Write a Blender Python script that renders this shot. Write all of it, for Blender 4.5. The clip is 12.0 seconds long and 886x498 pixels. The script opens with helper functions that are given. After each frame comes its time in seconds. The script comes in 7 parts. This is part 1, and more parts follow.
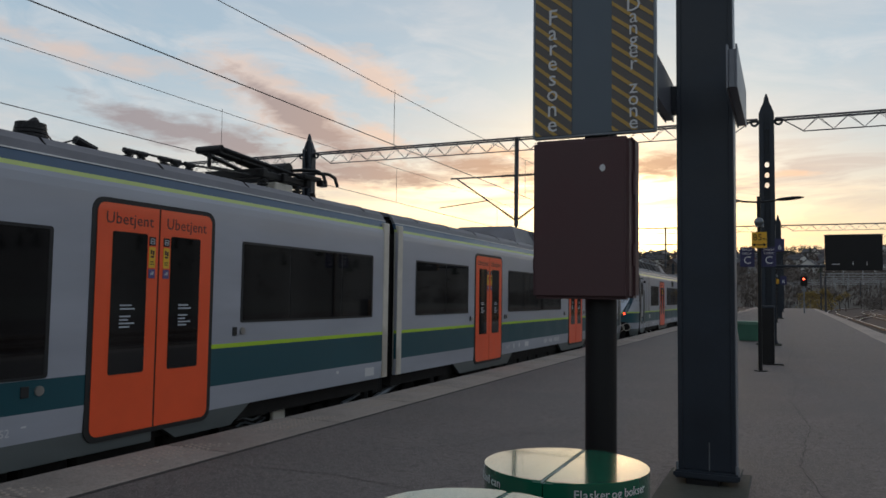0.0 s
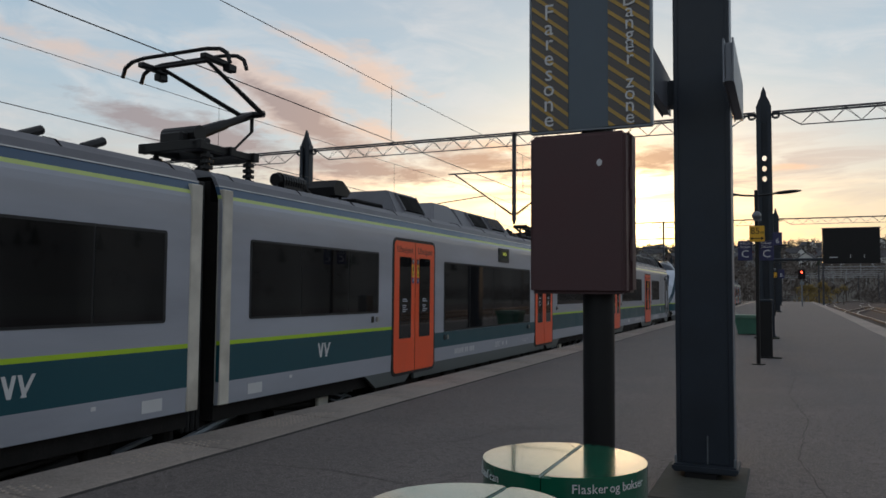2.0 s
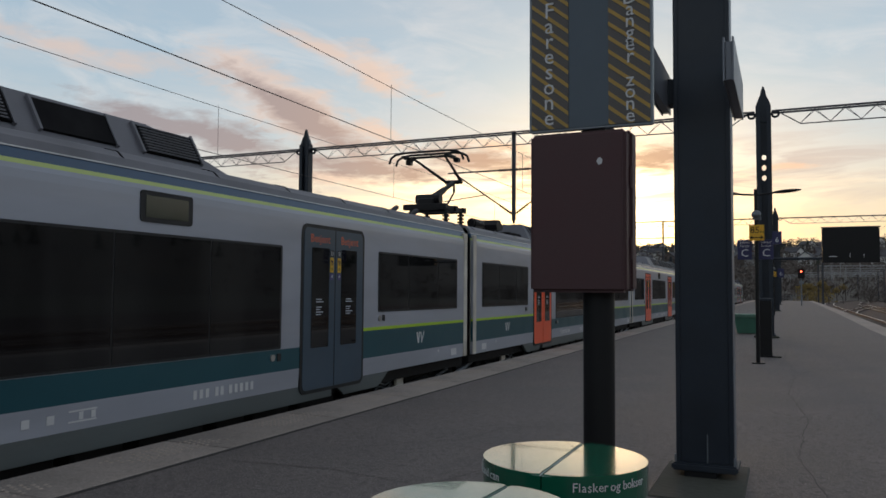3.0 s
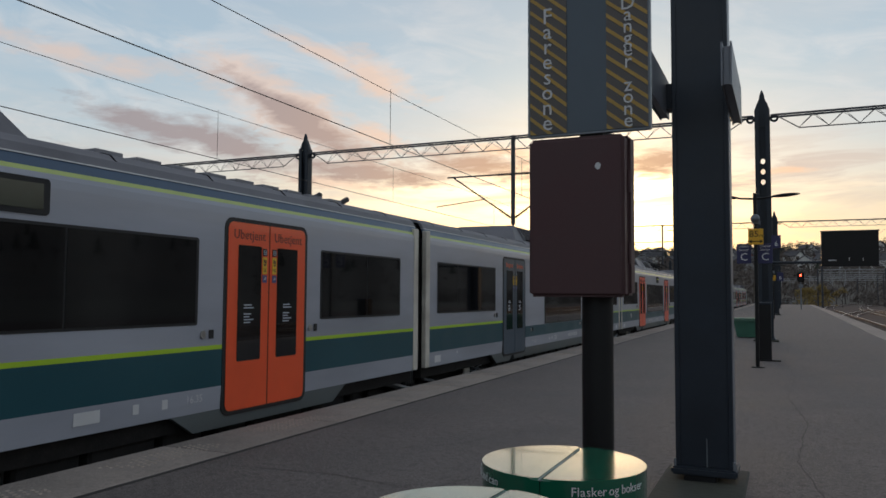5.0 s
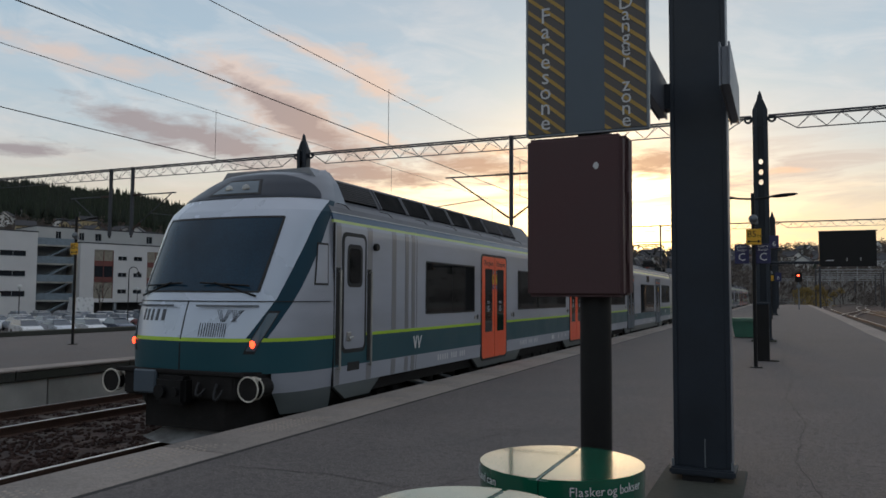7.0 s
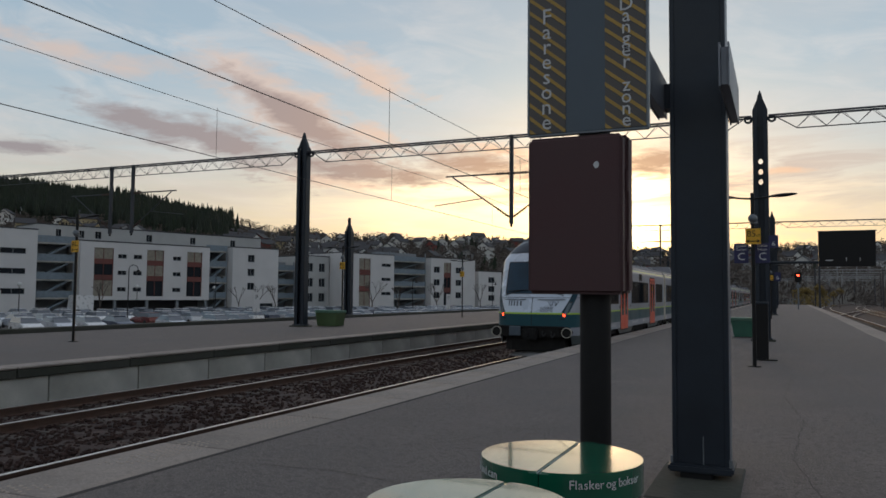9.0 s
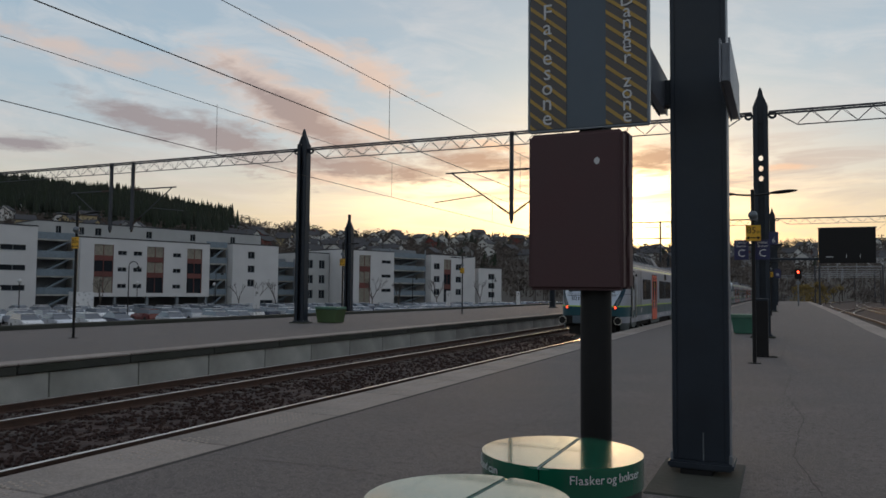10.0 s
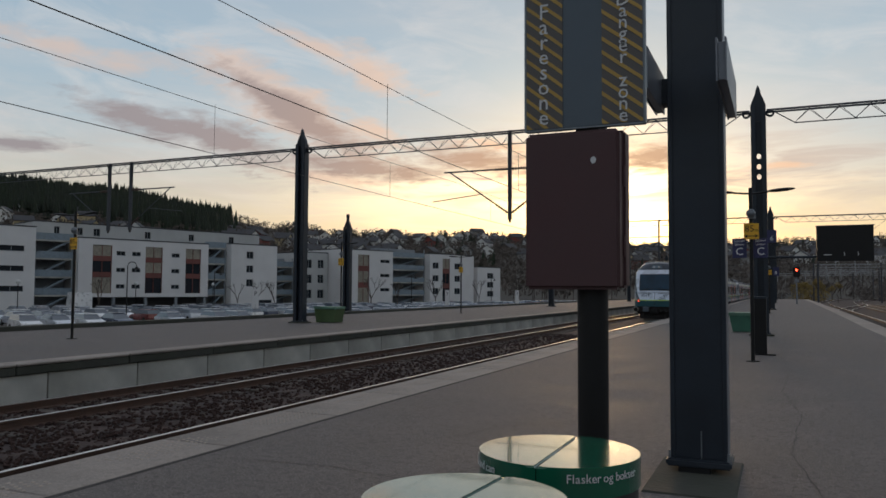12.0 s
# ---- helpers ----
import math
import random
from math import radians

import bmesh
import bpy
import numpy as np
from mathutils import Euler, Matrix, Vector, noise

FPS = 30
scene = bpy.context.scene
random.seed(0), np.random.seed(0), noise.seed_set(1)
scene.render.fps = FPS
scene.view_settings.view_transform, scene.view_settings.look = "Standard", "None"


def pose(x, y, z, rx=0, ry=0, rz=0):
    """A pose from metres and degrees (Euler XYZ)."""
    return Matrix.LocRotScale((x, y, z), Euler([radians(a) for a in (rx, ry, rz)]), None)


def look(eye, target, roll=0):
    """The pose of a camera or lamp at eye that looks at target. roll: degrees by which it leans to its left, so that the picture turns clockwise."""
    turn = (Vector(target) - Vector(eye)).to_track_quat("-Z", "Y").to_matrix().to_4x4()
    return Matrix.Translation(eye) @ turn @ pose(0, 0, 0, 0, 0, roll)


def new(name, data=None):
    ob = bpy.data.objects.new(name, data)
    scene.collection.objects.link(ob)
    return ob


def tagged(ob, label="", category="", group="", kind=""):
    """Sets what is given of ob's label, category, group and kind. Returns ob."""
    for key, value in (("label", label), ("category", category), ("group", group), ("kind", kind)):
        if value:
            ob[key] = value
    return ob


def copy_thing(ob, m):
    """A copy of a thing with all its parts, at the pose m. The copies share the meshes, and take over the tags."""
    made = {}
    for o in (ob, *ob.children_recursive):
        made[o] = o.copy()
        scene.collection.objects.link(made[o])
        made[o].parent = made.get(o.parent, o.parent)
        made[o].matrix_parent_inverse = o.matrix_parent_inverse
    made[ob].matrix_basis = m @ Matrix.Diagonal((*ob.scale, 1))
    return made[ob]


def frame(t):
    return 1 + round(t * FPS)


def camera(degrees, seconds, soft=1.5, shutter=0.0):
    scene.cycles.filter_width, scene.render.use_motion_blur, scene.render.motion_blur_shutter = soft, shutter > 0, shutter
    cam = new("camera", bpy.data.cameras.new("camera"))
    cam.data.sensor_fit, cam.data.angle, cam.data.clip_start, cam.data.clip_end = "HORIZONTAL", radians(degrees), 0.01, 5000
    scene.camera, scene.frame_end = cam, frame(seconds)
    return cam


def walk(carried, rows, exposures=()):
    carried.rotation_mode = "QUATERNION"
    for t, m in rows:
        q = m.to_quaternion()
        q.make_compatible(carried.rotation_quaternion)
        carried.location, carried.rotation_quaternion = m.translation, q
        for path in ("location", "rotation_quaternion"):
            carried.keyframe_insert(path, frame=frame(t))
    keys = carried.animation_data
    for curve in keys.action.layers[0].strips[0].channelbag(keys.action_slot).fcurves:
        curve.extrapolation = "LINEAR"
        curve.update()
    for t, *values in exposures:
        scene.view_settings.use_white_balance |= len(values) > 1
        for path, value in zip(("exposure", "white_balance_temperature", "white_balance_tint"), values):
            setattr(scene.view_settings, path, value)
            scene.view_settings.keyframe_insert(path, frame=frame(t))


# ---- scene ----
cam = camera(60.4, 12.0, soft=1.6)
walk(cam, [
    (0, pose(-0.0042, 0.0087, 1.5517, 93.508, -0.809, 24.210)),
    (0.5, pose(-0.0023, 0.0105, 1.5528, 93.496, -0.784, 24.122)),
    (1, pose(-0.0026, 0.0142, 1.5496, 93.440, -0.688, 24.089)),
    (1.5, pose(-0.0011, 0.0081, 1.5505, 93.307, -0.564, 24.102)),
    (2, pose(0.0002, 0.0087, 1.5522, 93.179, -0.440, 24.097)),
    (2.5, pose(-0.0035, 0.0076, 1.5485, 93.129, -0.422, 24.095)),
    (3, pose(-0.0037, 0.0108, 1.5497, 93.117, -0.442, 24.063)),
    (5, pose(0.0026, 0.0040, 1.5516, 93.437, -0.363, 24.032)),
    (5.5, pose(-0.0013, 0.0086, 1.5489, 93.445, -0.372, 24.025)),
    (6, pose(0.0019, 0.0045, 1.5484, 93.449, -0.343, 24.010)),
    (6.5, pose(-0.0002, 0.0056, 1.5480, 93.448, -0.374, 23.953)),
    (7, pose(0.0016, 0.0088, 1.5500, 93.455, -0.352, 23.898)),
    (9, pose(0.0108, -0.0375, 1.5411, 93.371, -0.529, 23.871)),
    (9.5, pose(0.0099, -0.0373, 1.5395, 93.244, -0.532, 23.871)),
    (10, pose(0.0081, -0.0367, 1.5376, 93.125, -0.542, 23.871)),
    (10.5, pose(0.0089, -0.0359, 1.5386, 93.082, -0.474, 23.875)),
    (11, pose(0.0082, -0.0371, 1.5382, 93.089, -0.422, 23.828)),
    (11.5, pose(0.0146, -0.0349, 1.5388, 93.096, -0.335, 23.806)),
    (12, pose(0.0182, -0.0404, 1.5395, 93.068, -0.329, 23.788)),
], exposures=((0, 0.06), (7.2, 0.06), (8.8, -0.05), (12, -0.08)))

# ---------------------------------------------------------------- light
SUN_DIR = Vector((-0.20, 0.975, 0.085)).normalized()
world = bpy.data.worlds.new("dusk_sky")
scene.world = world
world.use_nodes = True
wn, wl = world.node_tree.nodes, world.node_tree.links
wn.clear()


def wnode(kind, **inputs):
    n = wn.new(kind)
    for k, v in inputs.items():
        n.inputs[k].default_value = v
    return n


def wmath(op, a, b=None, c=None, clamp=False):
    n = wn.new("ShaderNodeMath")
    n.operation, n.use_clamp = op, clamp
    for i, v in enumerate((a, b, c)):
        if v is None:
            continue
        if hasattr(v, "is_output"):
            wl.new(v, n.inputs[i])
        else:
            n.inputs[i].default_value = v
    return n.outputs[0]


def wmix(fac, a, b, mode="MIX"):
    n = wn.new("ShaderNodeMix")
    n.data_type, n.blend_type = "RGBA", mode
    for sock, v in ((n.inputs[0], fac), (n.inputs[6], a), (n.inputs[7], b)):
        if hasattr(v, "is_output"):
            wl.new(v, sock)
        else:
            sock.default_value = v
    return n.outputs[2]


def wdot(vec, d):
    n = wn.new("ShaderNodeVectorMath")
    n.operation = "DOT_PRODUCT"
    wl.new(vec, n.inputs[0])
    n.inputs[1].default_value = d
    return n.outputs["Value"]


def build_sky():
    sky = wn.new("ShaderNodeTexSky")
    sky.sky_type, sky.sun_disc = "NISHITA", False
    sky.sun_elevation, sky.sun_rotation = radians(4.0), math.atan2(SUN_DIR.x, SUN_DIR.y)
    sky.air_density, sky.dust_density, sky.ozone_density = 1.0, 1.2, 2.0
    way = wn.new("ShaderNodeTexCoord").outputs["Generated"]
    sep = wn.new("ShaderNodeSeparateXYZ")
    wl.new(way, sep.inputs[0])
    z = wmath("MAXIMUM", sep.outputs[2], 0.0)
    # clear air: pale blue overhead, cream towards the horizon
    ramp = wn.new("ShaderNodeValToRGB")
    wl.new(z, ramp.inputs[0])
    els = ramp.color_ramp.elements
    els[0].position, els[0].color = 0.0, (0.92, 0.60, 0.33, 1)
    els[1].position, els[1].color = 1.0, (0.52, 0.53, 0.58, 1)
    for p, c in ((0.07, (0.90, 0.71, 0.49, 1)), (0.13, (0.75, 0.71, 0.63, 1)), (0.19, (0.60, 0.68, 0.73, 1)), (0.28, (0.47, 0.62, 0.74, 1)), (0.5, (0.46, 0.54, 0.65, 1))):
        e = els.new(p)
        e.color = c
    base = wmix(0.25, ramp.outputs[0], wmix(1.0, sky.outputs[0], (0.12, 0.12, 0.12, 1), "MULTIPLY"))
    # the glow round the sun, which stands just over the ridge
    d = wmath("MAXIMUM", wdot(way, SUN_DIR), 0.0)
    wide = wmath("POWER", d, 16.0)
    mid = wmath("POWER", d, 90.0)
    core = wmath("POWER", d, 420.0)
    away = wmath("MULTIPLY_ADD", wdot(way, (SUN_DIR.x, SUN_DIR.y, 0)), 0.05, 0.95)
    # wind-torn noise on a flat cloud layer, for edges and thin veils
    lift = wmath("ADD", z, 0.10)
    comb = wn.new("ShaderNodeCombineXYZ")
    wl.new(wmath("DIVIDE", sep.outputs[0], lift), comb.inputs[0])
    wl.new(wmath("DIVIDE", sep.outputs[1], lift), comb.inputs[1])
    n1 = wnode("ShaderNodeTexNoise", Scale=2.2, Detail=9.0, Roughness=0.62, Distortion=0.6)
    n2 = wnode("ShaderNodeTexNoise", Scale=7.0, Detail=8.0, Roughness=0.62, Distortion=0.4)
    for n in (n1, n2):
        wl.new(comb.outputs[0], n.inputs["Vector"])
    torn = wmath("MULTIPLY_ADD", n2.outputs["Fac"], 2.4, -1.2)
    torn = wmath("ADD", torn, wmath("MULTIPLY_ADD", n1.outputs["Fac"], 2.6, -1.3))
    az = wmath("ARCTAN2", sep.outputs[0], sep.outputs[1])

    def clouds(banks, soft):
        """banks: bearing, height, half width, half height and slope of each cloud."""
        total = None
        for a, e, ra, re, lean in banks:
            q = wmath("SUBTRACT", az, a)
            u = wmath("DIVIDE", q, ra)
            v = wmath("DIVIDE", wmath("MULTIPLY_ADD", q, lean, wmath("SUBTRACT", sep.outputs[2], e)), re)
            r = wmath("SQRT", wmath("ADD", wmath("MULTIPLY", u, u), wmath("MULTIPLY", v, v)))
            k = wmath("MULTIPLY", wmath("SUBTRACT", wmath("SUBTRACT", 1.4, r), torn), soft, clamp=True)
            total = k if total is None else wmath("MAXIMUM", total, k)
        return total
    pink = clouds(((-0.655, 0.262, 0.070, 0.020, 0.30), (-0.51, 0.275, 0.050, 0.022, 0.35), (-0.57, 0.298, 0.060, 0.010, 0.30), (-0.51, 0.205, 0.040, 0.012, 0.2), (-0.56, 0.143, 0.09, 0.008, 0.1),
                   (-0.33, 0.186, 0.050, 0.008, 0.1), (0.003, 0.151, 0.035, 0.0035, 0.0), (-0.905, 0.276, 0.13, 0.014, 0.1), (-0.62, 0.225, 0.11, 0.030, 0.45)), 0.95)
    grey = clouds(((-0.795, 0.203, 0.070, 0.014, 0.22), (-0.70, 0.184, 0.085, 0.022, 0.28), (-0.63, 0.232, 0.060, 0.016, 0.45), (-0.575, 0.200, 0.075, 0.016, 0.45), (-0.53, 0.158, 0.095, 0.013, 0.10),
                   (-0.37, 0.169, 0.075, 0.014, 0.06), (-0.15, 0.166, 0.05, 0.014, 0.0), (-0.925, 0.165, 0.045, 0.009, 0.0)), 1.0)
    veil = wnode("ShaderNodeMapRange")
    wl.new(n1.outputs["Fac"], veil.inputs[0])
    veil.inputs[1].default_value, veil.inputs[2].default_value, veil.inputs[4].default_value = 0.45, 0.75, 0.35
    low = wnode("ShaderNodeMapRange")
    wl.new(z, low.inputs[0])
    for i, v in enumerate((0.45, 0.15, 0.25, 1.0)):
        low.inputs[i + 1].default_value = v
    col = wmix(wmath("MULTIPLY", veil.outputs[0], low.outputs[0]), base, (0.80, 0.70, 0.64, 1))
    glow = wmix(1.0, col, wmix(wide, (0, 0, 0, 1), (0.10, 0.06, 0.01, 1)), "ADD")
    glow = wmix(1.0, glow, wmix(mid, (0, 0, 0, 1), (0.62, 0.40, 0.10, 1)), "ADD")
    glow = wmix(1.0, glow, wmix(core, (0, 0, 0, 1), (3.2, 2.5, 1.3, 1)), "ADD")

    def bump_at(v, centre, width):
        q = wmath("DIVIDE", wmath("SUBTRACT", v, centre), width)
        return wmath("POWER", 2.718, wmath("MULTIPLY", wmath("MULTIPLY", q, q), -1.0))
    # the broad bright bank of lit haze that lies along the ridge
    haze = wmath("MULTIPLY", bump_at(az, -0.35, 0.20), bump_at(z, 0.118, 0.040))
    glow = wmix(1.0, glow, wmix(haze, (0, 0, 0, 1), (0.95, 0.66, 0.28, 1)), "ADD")
    # long streaks of cloud low over the sunset, and thin high cirrus
    def stretched(kx, kz, lean, scale, lo, hi):
        cv = wn.new("ShaderNodeCombineXYZ")
        wl.new(wmath("MULTIPLY_ADD", az, kx, wmath("MULTIPLY", sep.outputs[2], lean)), cv.inputs[0])
        wl.new(wmath("MULTIPLY", sep.outputs[2], kz), cv.inputs[1])
        nn = wnode("ShaderNodeTexNoise", Scale=scale, Detail=9.0, Roughness=0.6, Distortion=0.7)
        wl.new(cv.outputs[0], nn.inputs["Vector"])
        mr = wnode("ShaderNodeMapRange")
        wl.new(nn.outputs["Fac"], mr.inputs[0])
        mr.inputs[1].default_value, mr.inputs[2].default_value = lo, hi
        return mr.outputs[0]

    cirrus = wmath("MULTIPLY", stretched(6.0, 16.0, 7.0, 1.3, 0.46, 0.74), bump_at(z, 0.26, 0.12))
    glow = wmix(wmath("MULTIPLY", cirrus, 0.55), glow, (0.86, 0.80, 0.76, 1))
    streak = wmath("MULTIPLY", stretched(5.0, 34.0, 0.0, 1.5, 0.44, 0.62), bump_at(z, 0.15, 0.045))
    streak = wmath("MULTIPLY", streak, wmath("MULTIPLY_ADD", wide, 0.75, 0.25))
    glow = wmix(wmath("MULTIPLY", streak, 0.95), glow, wmix(mid, (0.64, 0.52, 0.45, 1), (0.92, 0.56, 0.34, 1)))
    bright = wmath("MULTIPLY", stretched(4.0, 40.0, 3.0, 1.1, 0.50, 0.70), wmath("MULTIPLY", bump_at(z, 0.10, 0.05), wide))
    glow = wmix(1.0, glow, wmix(bright, (0, 0, 0, 1), (0.55, 0.40, 0.18, 1)), "ADD")
    lit = wmix(wide, (0.74, 0.56, 0.47, 1), (1.25, 0.72, 0.38, 1))
    dim = wmix(wide, (0.34, 0.30, 0.315, 1), (0.74, 0.43, 0.25, 1))
    glow = wmix(wmath("MULTIPLY", pink, 0.65), glow, lit)
    glow = wmix(wmath("MULTIPLY", grey, 0.9), glow, dim)
    bg = wn.new("ShaderNodeBackground")
    wl.new(glow, bg.inputs[0])
    wl.new(away, bg.inputs[1])
    out = wn.new("ShaderNodeOutputWorld")
    wl.new(bg.outputs[0], out.inputs[0])


build_sky()
sun_data = bpy.data.lights.new("low_sun", "SUN")
sun_data.energy, sun_data.angle, sun_data.color = 0.5, radians(6), (1.0, 0.62, 0.32)
sun = new("low_sun", sun_data)
sun.matrix_world = look((0, 0, 60), Vector((0, 0, 60)) - SUN_DIR)

# ---------------------------------------------------------------- materials


def material(name, color, rough=0.6, metal=0.0, vary=0.15, scale=3.0, grain=40.0, bump=0.0, dirt=None, dirt_amount=0.0, emit=0.0,
             coat=0.0, stretch=(1, 1, 1), random_tone=0.0, spec=0.5, fleck=0.0):
    """A surface with variation at two scales, optional stains, fine relief and a per-piece tone."""
    m = bpy.data.materials.new(name)
    m.use_nodes = True
    nt = m.node_tree
    b = nt.nodes["Principled BSDF"]
    b.inputs["Roughness"].default_value, b.inputs["Metallic"].default_value = rough, metal
    b.inputs["Coat Weight"].default_value = coat
    b.inputs["Specular IOR Level"].default_value = spec
    rgb = (*color, 1)
    b.inputs["Base Color"].default_value = rgb
    if emit:
        b.inputs["Emission Color"].default_value, b.inputs["Emission Strength"].default_value = rgb, emit
        return m
    tc = nt.nodes.new("ShaderNodeTexCoord")
    mp = nt.nodes.new("ShaderNodeMapping")
    mp.inputs["Scale"].default_value = stretch
    nt.links.new(tc.outputs["Object"], mp.inputs[0])

    def noise_tex(s, detail=4.0):
        n = nt.nodes.new("ShaderNodeTexNoise")
        n.inputs["Scale"].default_value, n.inputs["Detail"].default_value = s, detail
        nt.links.new(mp.outputs[0], n.inputs["Vector"])
        return n.outputs["Fac"]

    def mix(fac, a, c, mode="MIX"):
        n = nt.nodes.new("ShaderNodeMix")
        n.data_type, n.blend_type = "RGBA", mode
        for sock, v in ((n.inputs[0], fac), (n.inputs[6], a), (n.inputs[7], c)):
            if hasattr(v, "is_output"):
                nt.links.new(v, sock)
            else:
                sock.default_value = v
        return n.outputs[2]

    def ranged(v, a, c, lo, hi):
        n = nt.nodes.new("ShaderNodeMapRange")
        nt.links.new(v, n.inputs[0])
        for i, x in enumerate((a, c, lo, hi)):
            n.inputs[i + 1].default_value = x
        return n.outputs[0]

    big, fine = noise_tex(scale), noise_tex(grain, 3.0)
    dark = tuple(c * (1 - vary) for c in color) + (1,)
    light = tuple(min(1, c * (1 + vary)) for c in color) + (1,)
    col = mix(ranged(big, 0.3, 0.7, 0, 1), dark, light)
    col = mix(ranged(fine, 0.25, 0.75, 0, vary * 1.4), col, dark)
    if dirt is not None:
        col = mix(ranged(noise_tex(scale * 0.37, 8.0), 0.52, 0.72, 0, dirt_amount), col, (*dirt, 1))
    if fleck:
        # grains of pale and dark stone
        col = mix(ranged(noise_tex(70.0, 2.0), 0.55, 0.68, 0, fleck), col, tuple(min(1, c * 1.9) for c in color) + (1,))
        col = mix(ranged(noise_tex(13.0, 6.0), 0.50, 0.66, 0, fleck), col, tuple(c * 0.6 for c in color) + (1,))
        col = mix(ranged(noise_tex(48.0, 3.0), 0.52, 0.66, 0, fleck), col, tuple(c * 0.35 for c in color) + (1,))
    if random_tone:
        info = nt.nodes.new("ShaderNodeObjectInfo")
        n = nt.nodes.new("ShaderNodeHueSaturation")
        nt.links.new(ranged(info.outputs["Random"], 0, 1, 1 - random_tone, 1 + random_tone), n.inputs["Value"])
        nt.links.new(col, n.inputs["Color"])
        col = n.outputs[0]
    nt.links.new(col, b.inputs["Base Color"])
    nt.links.new(ranged(big, 0.3, 0.7, max(0, rough * 0.85), min(1, rough * 1.15)), b.inputs["Roughness"])
    if bump:
        bp = nt.nodes.new("ShaderNodeBump")
        bp.inputs["Strength"].default_value, bp.inputs["Distance"].default_value = bump, 0.01
        nt.links.new(fine, bp.inputs["Height"])
        nt.links.new(bp.outputs[0], b.inputs["Normal"])
    return m


ASPHALT = material("asphalt", (0.160, 0.139, 0.129), 0.76, vary=0.5, scale=0.7, grain=95, bump=1.0, dirt=(0.105, 0.09, 0.082), dirt_amount=0.6, fleck=0.95)
SLAB = material("edge_slab", (0.29, 0.25, 0.22), 0.8, vary=0.16, scale=1.5, grain=60, bump=0.3, dirt=(0.12, 0.11, 0.1), dirt_amount=0.6, random_tone=0.12, fleck=0.35)
CONCRETE = material("concrete", (0.43, 0.415, 0.375), 0.85, vary=0.25, scale=0.9, grain=35, bump=0.3, dirt=(0.15, 0.145, 0.12), dirt_amount=0.6, random_tone=0.10)
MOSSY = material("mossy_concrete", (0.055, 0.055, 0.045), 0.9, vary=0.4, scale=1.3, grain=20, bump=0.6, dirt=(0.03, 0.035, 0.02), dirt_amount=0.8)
BALLAST = material("ballast", (0.056, 0.033, 0.027), 0.95, vary=0.6, scale=1.2, grain=18, bump=1.0, dirt=(0.05, 0.035, 0.03), dirt_amount=0.5)
EARTH = material("earth", (0.06, 0.06, 0.045), 0.95, vary=0.4, scale=0.05, grain=2.0, bump=0.3)
RAIL = material("rail_steel", (0.74, 0.71, 0.68), 0.33, metal=1.0, vary=0.1, scale=3)
RUST = material("rusty_steel", (0.09, 0.05, 0.035), 0.75, metal=0.2, vary=0.3, scale=5, bump=0.3)
SLEEPER = material("sleeper", (0.075, 0.060, 0.050), 0.9, vary=0.25, scale=4, bump=0.4)
POST_PAINT = material("blue_black_paint", (0.015, 0.022, 0.033), 0.48, spec=0.42, vary=0.25, scale=2.5, grain=30, bump=0.05, dirt=(0.05, 0.05, 0.05), dirt_amount=0.3)
GALV = material("galvanised_steel", (0.20, 0.22, 0.24), 0.5, metal=0.6, vary=0.2, scale=4)
# galvanised steel with its backlit darkness against the sky put into the colour
BEAM_STEEL = material("backlit_dark_steel", (0.055, 0.058, 0.068), 0.6, metal=0.2, vary=0.25, scale=4)
BLACK_PAINT = material("black_paint", (0.009, 0.0085, 0.009), 0.5, spec=0.3, vary=0.25, scale=3, grain=30, bump=0.05)
BROWN_PAINT = material("maroon_paint", (0.068, 0.028, 0.030), 0.6, vary=0.10, scale=4, grain=60, bump=0.05)
SIGN_GREY = material("sign_slate", (0.075, 0.10, 0.125), 0.4, vary=0.06, scale=4)
SIGN_DARK = material("sign_dark_grey", (0.098, 0.085, 0.078), 0.45, vary=0.08, scale=6)
SIGN_YELLOW = material("sign_yellow_stripe", (0.44, 0.27, 0.055), 0.45, vary=0.1, scale=6)
WHITE_PAINT = material("white_lettering", (0.62, 0.62, 0.62), 0.5, vary=0.04)
YELLOW = material("yellow_sign", (0.72, 0.38, 0.02), 0.5, vary=0.05)
NAVY = material("navy_sign", (0.022, 0.022, 0.085), 0.4, vary=0.05)
BIN_GREEN = material("green_bin_enamel", (0.008, 0.105, 0.058), 0.13, vary=0.08, scale=8, grain=80, coat=0.6, dirt=(0.05, 0.09, 0.06), dirt_amount=0.25)
BIN_BODY = material("dark_bin_body", (0.03, 0.035, 0.035), 0.5, vary=0.2)
SILVER = material("silver_grey_paint", (0.375, 0.392, 0.445), 0.40, metal=0.1, vary=0.09, scale=1.2, grain=9, coat=0.25, dirt=(0.22, 0.225, 0.245), dirt_amount=0.5, stretch=(1, 0.4, 2))
STRIPE_GREY = material("mid_grey_paint", (0.25, 0.25, 0.26), 0.35, metal=0.2, vary=0.05, scale=1.2, coat=0.3)
SKIRT_GREY = material("skirt_grey_paint", (0.10, 0.115, 0.115), 0.5, vary=0.15, scale=1.5, dirt=(0.10, 0.09, 0.08), dirt_amount=0.5, stretch=(1, 0.4, 2))
TEAL = material("dark_teal_paint", (0.005, 0.068, 0.090), 0.38, vary=0.07, scale=1.2, coat=0.15, dirt=(0.02, 0.085, 0.105), dirt_amount=0.3)
LIME = material("lime_stripe", (0.42, 0.62, 0.03), 0.4, vary=0.04)
NAVY_ROOF = material("navy_roof_band", (0.035, 0.08, 0.15), 0.4, vary=0.08, coat=0.3)
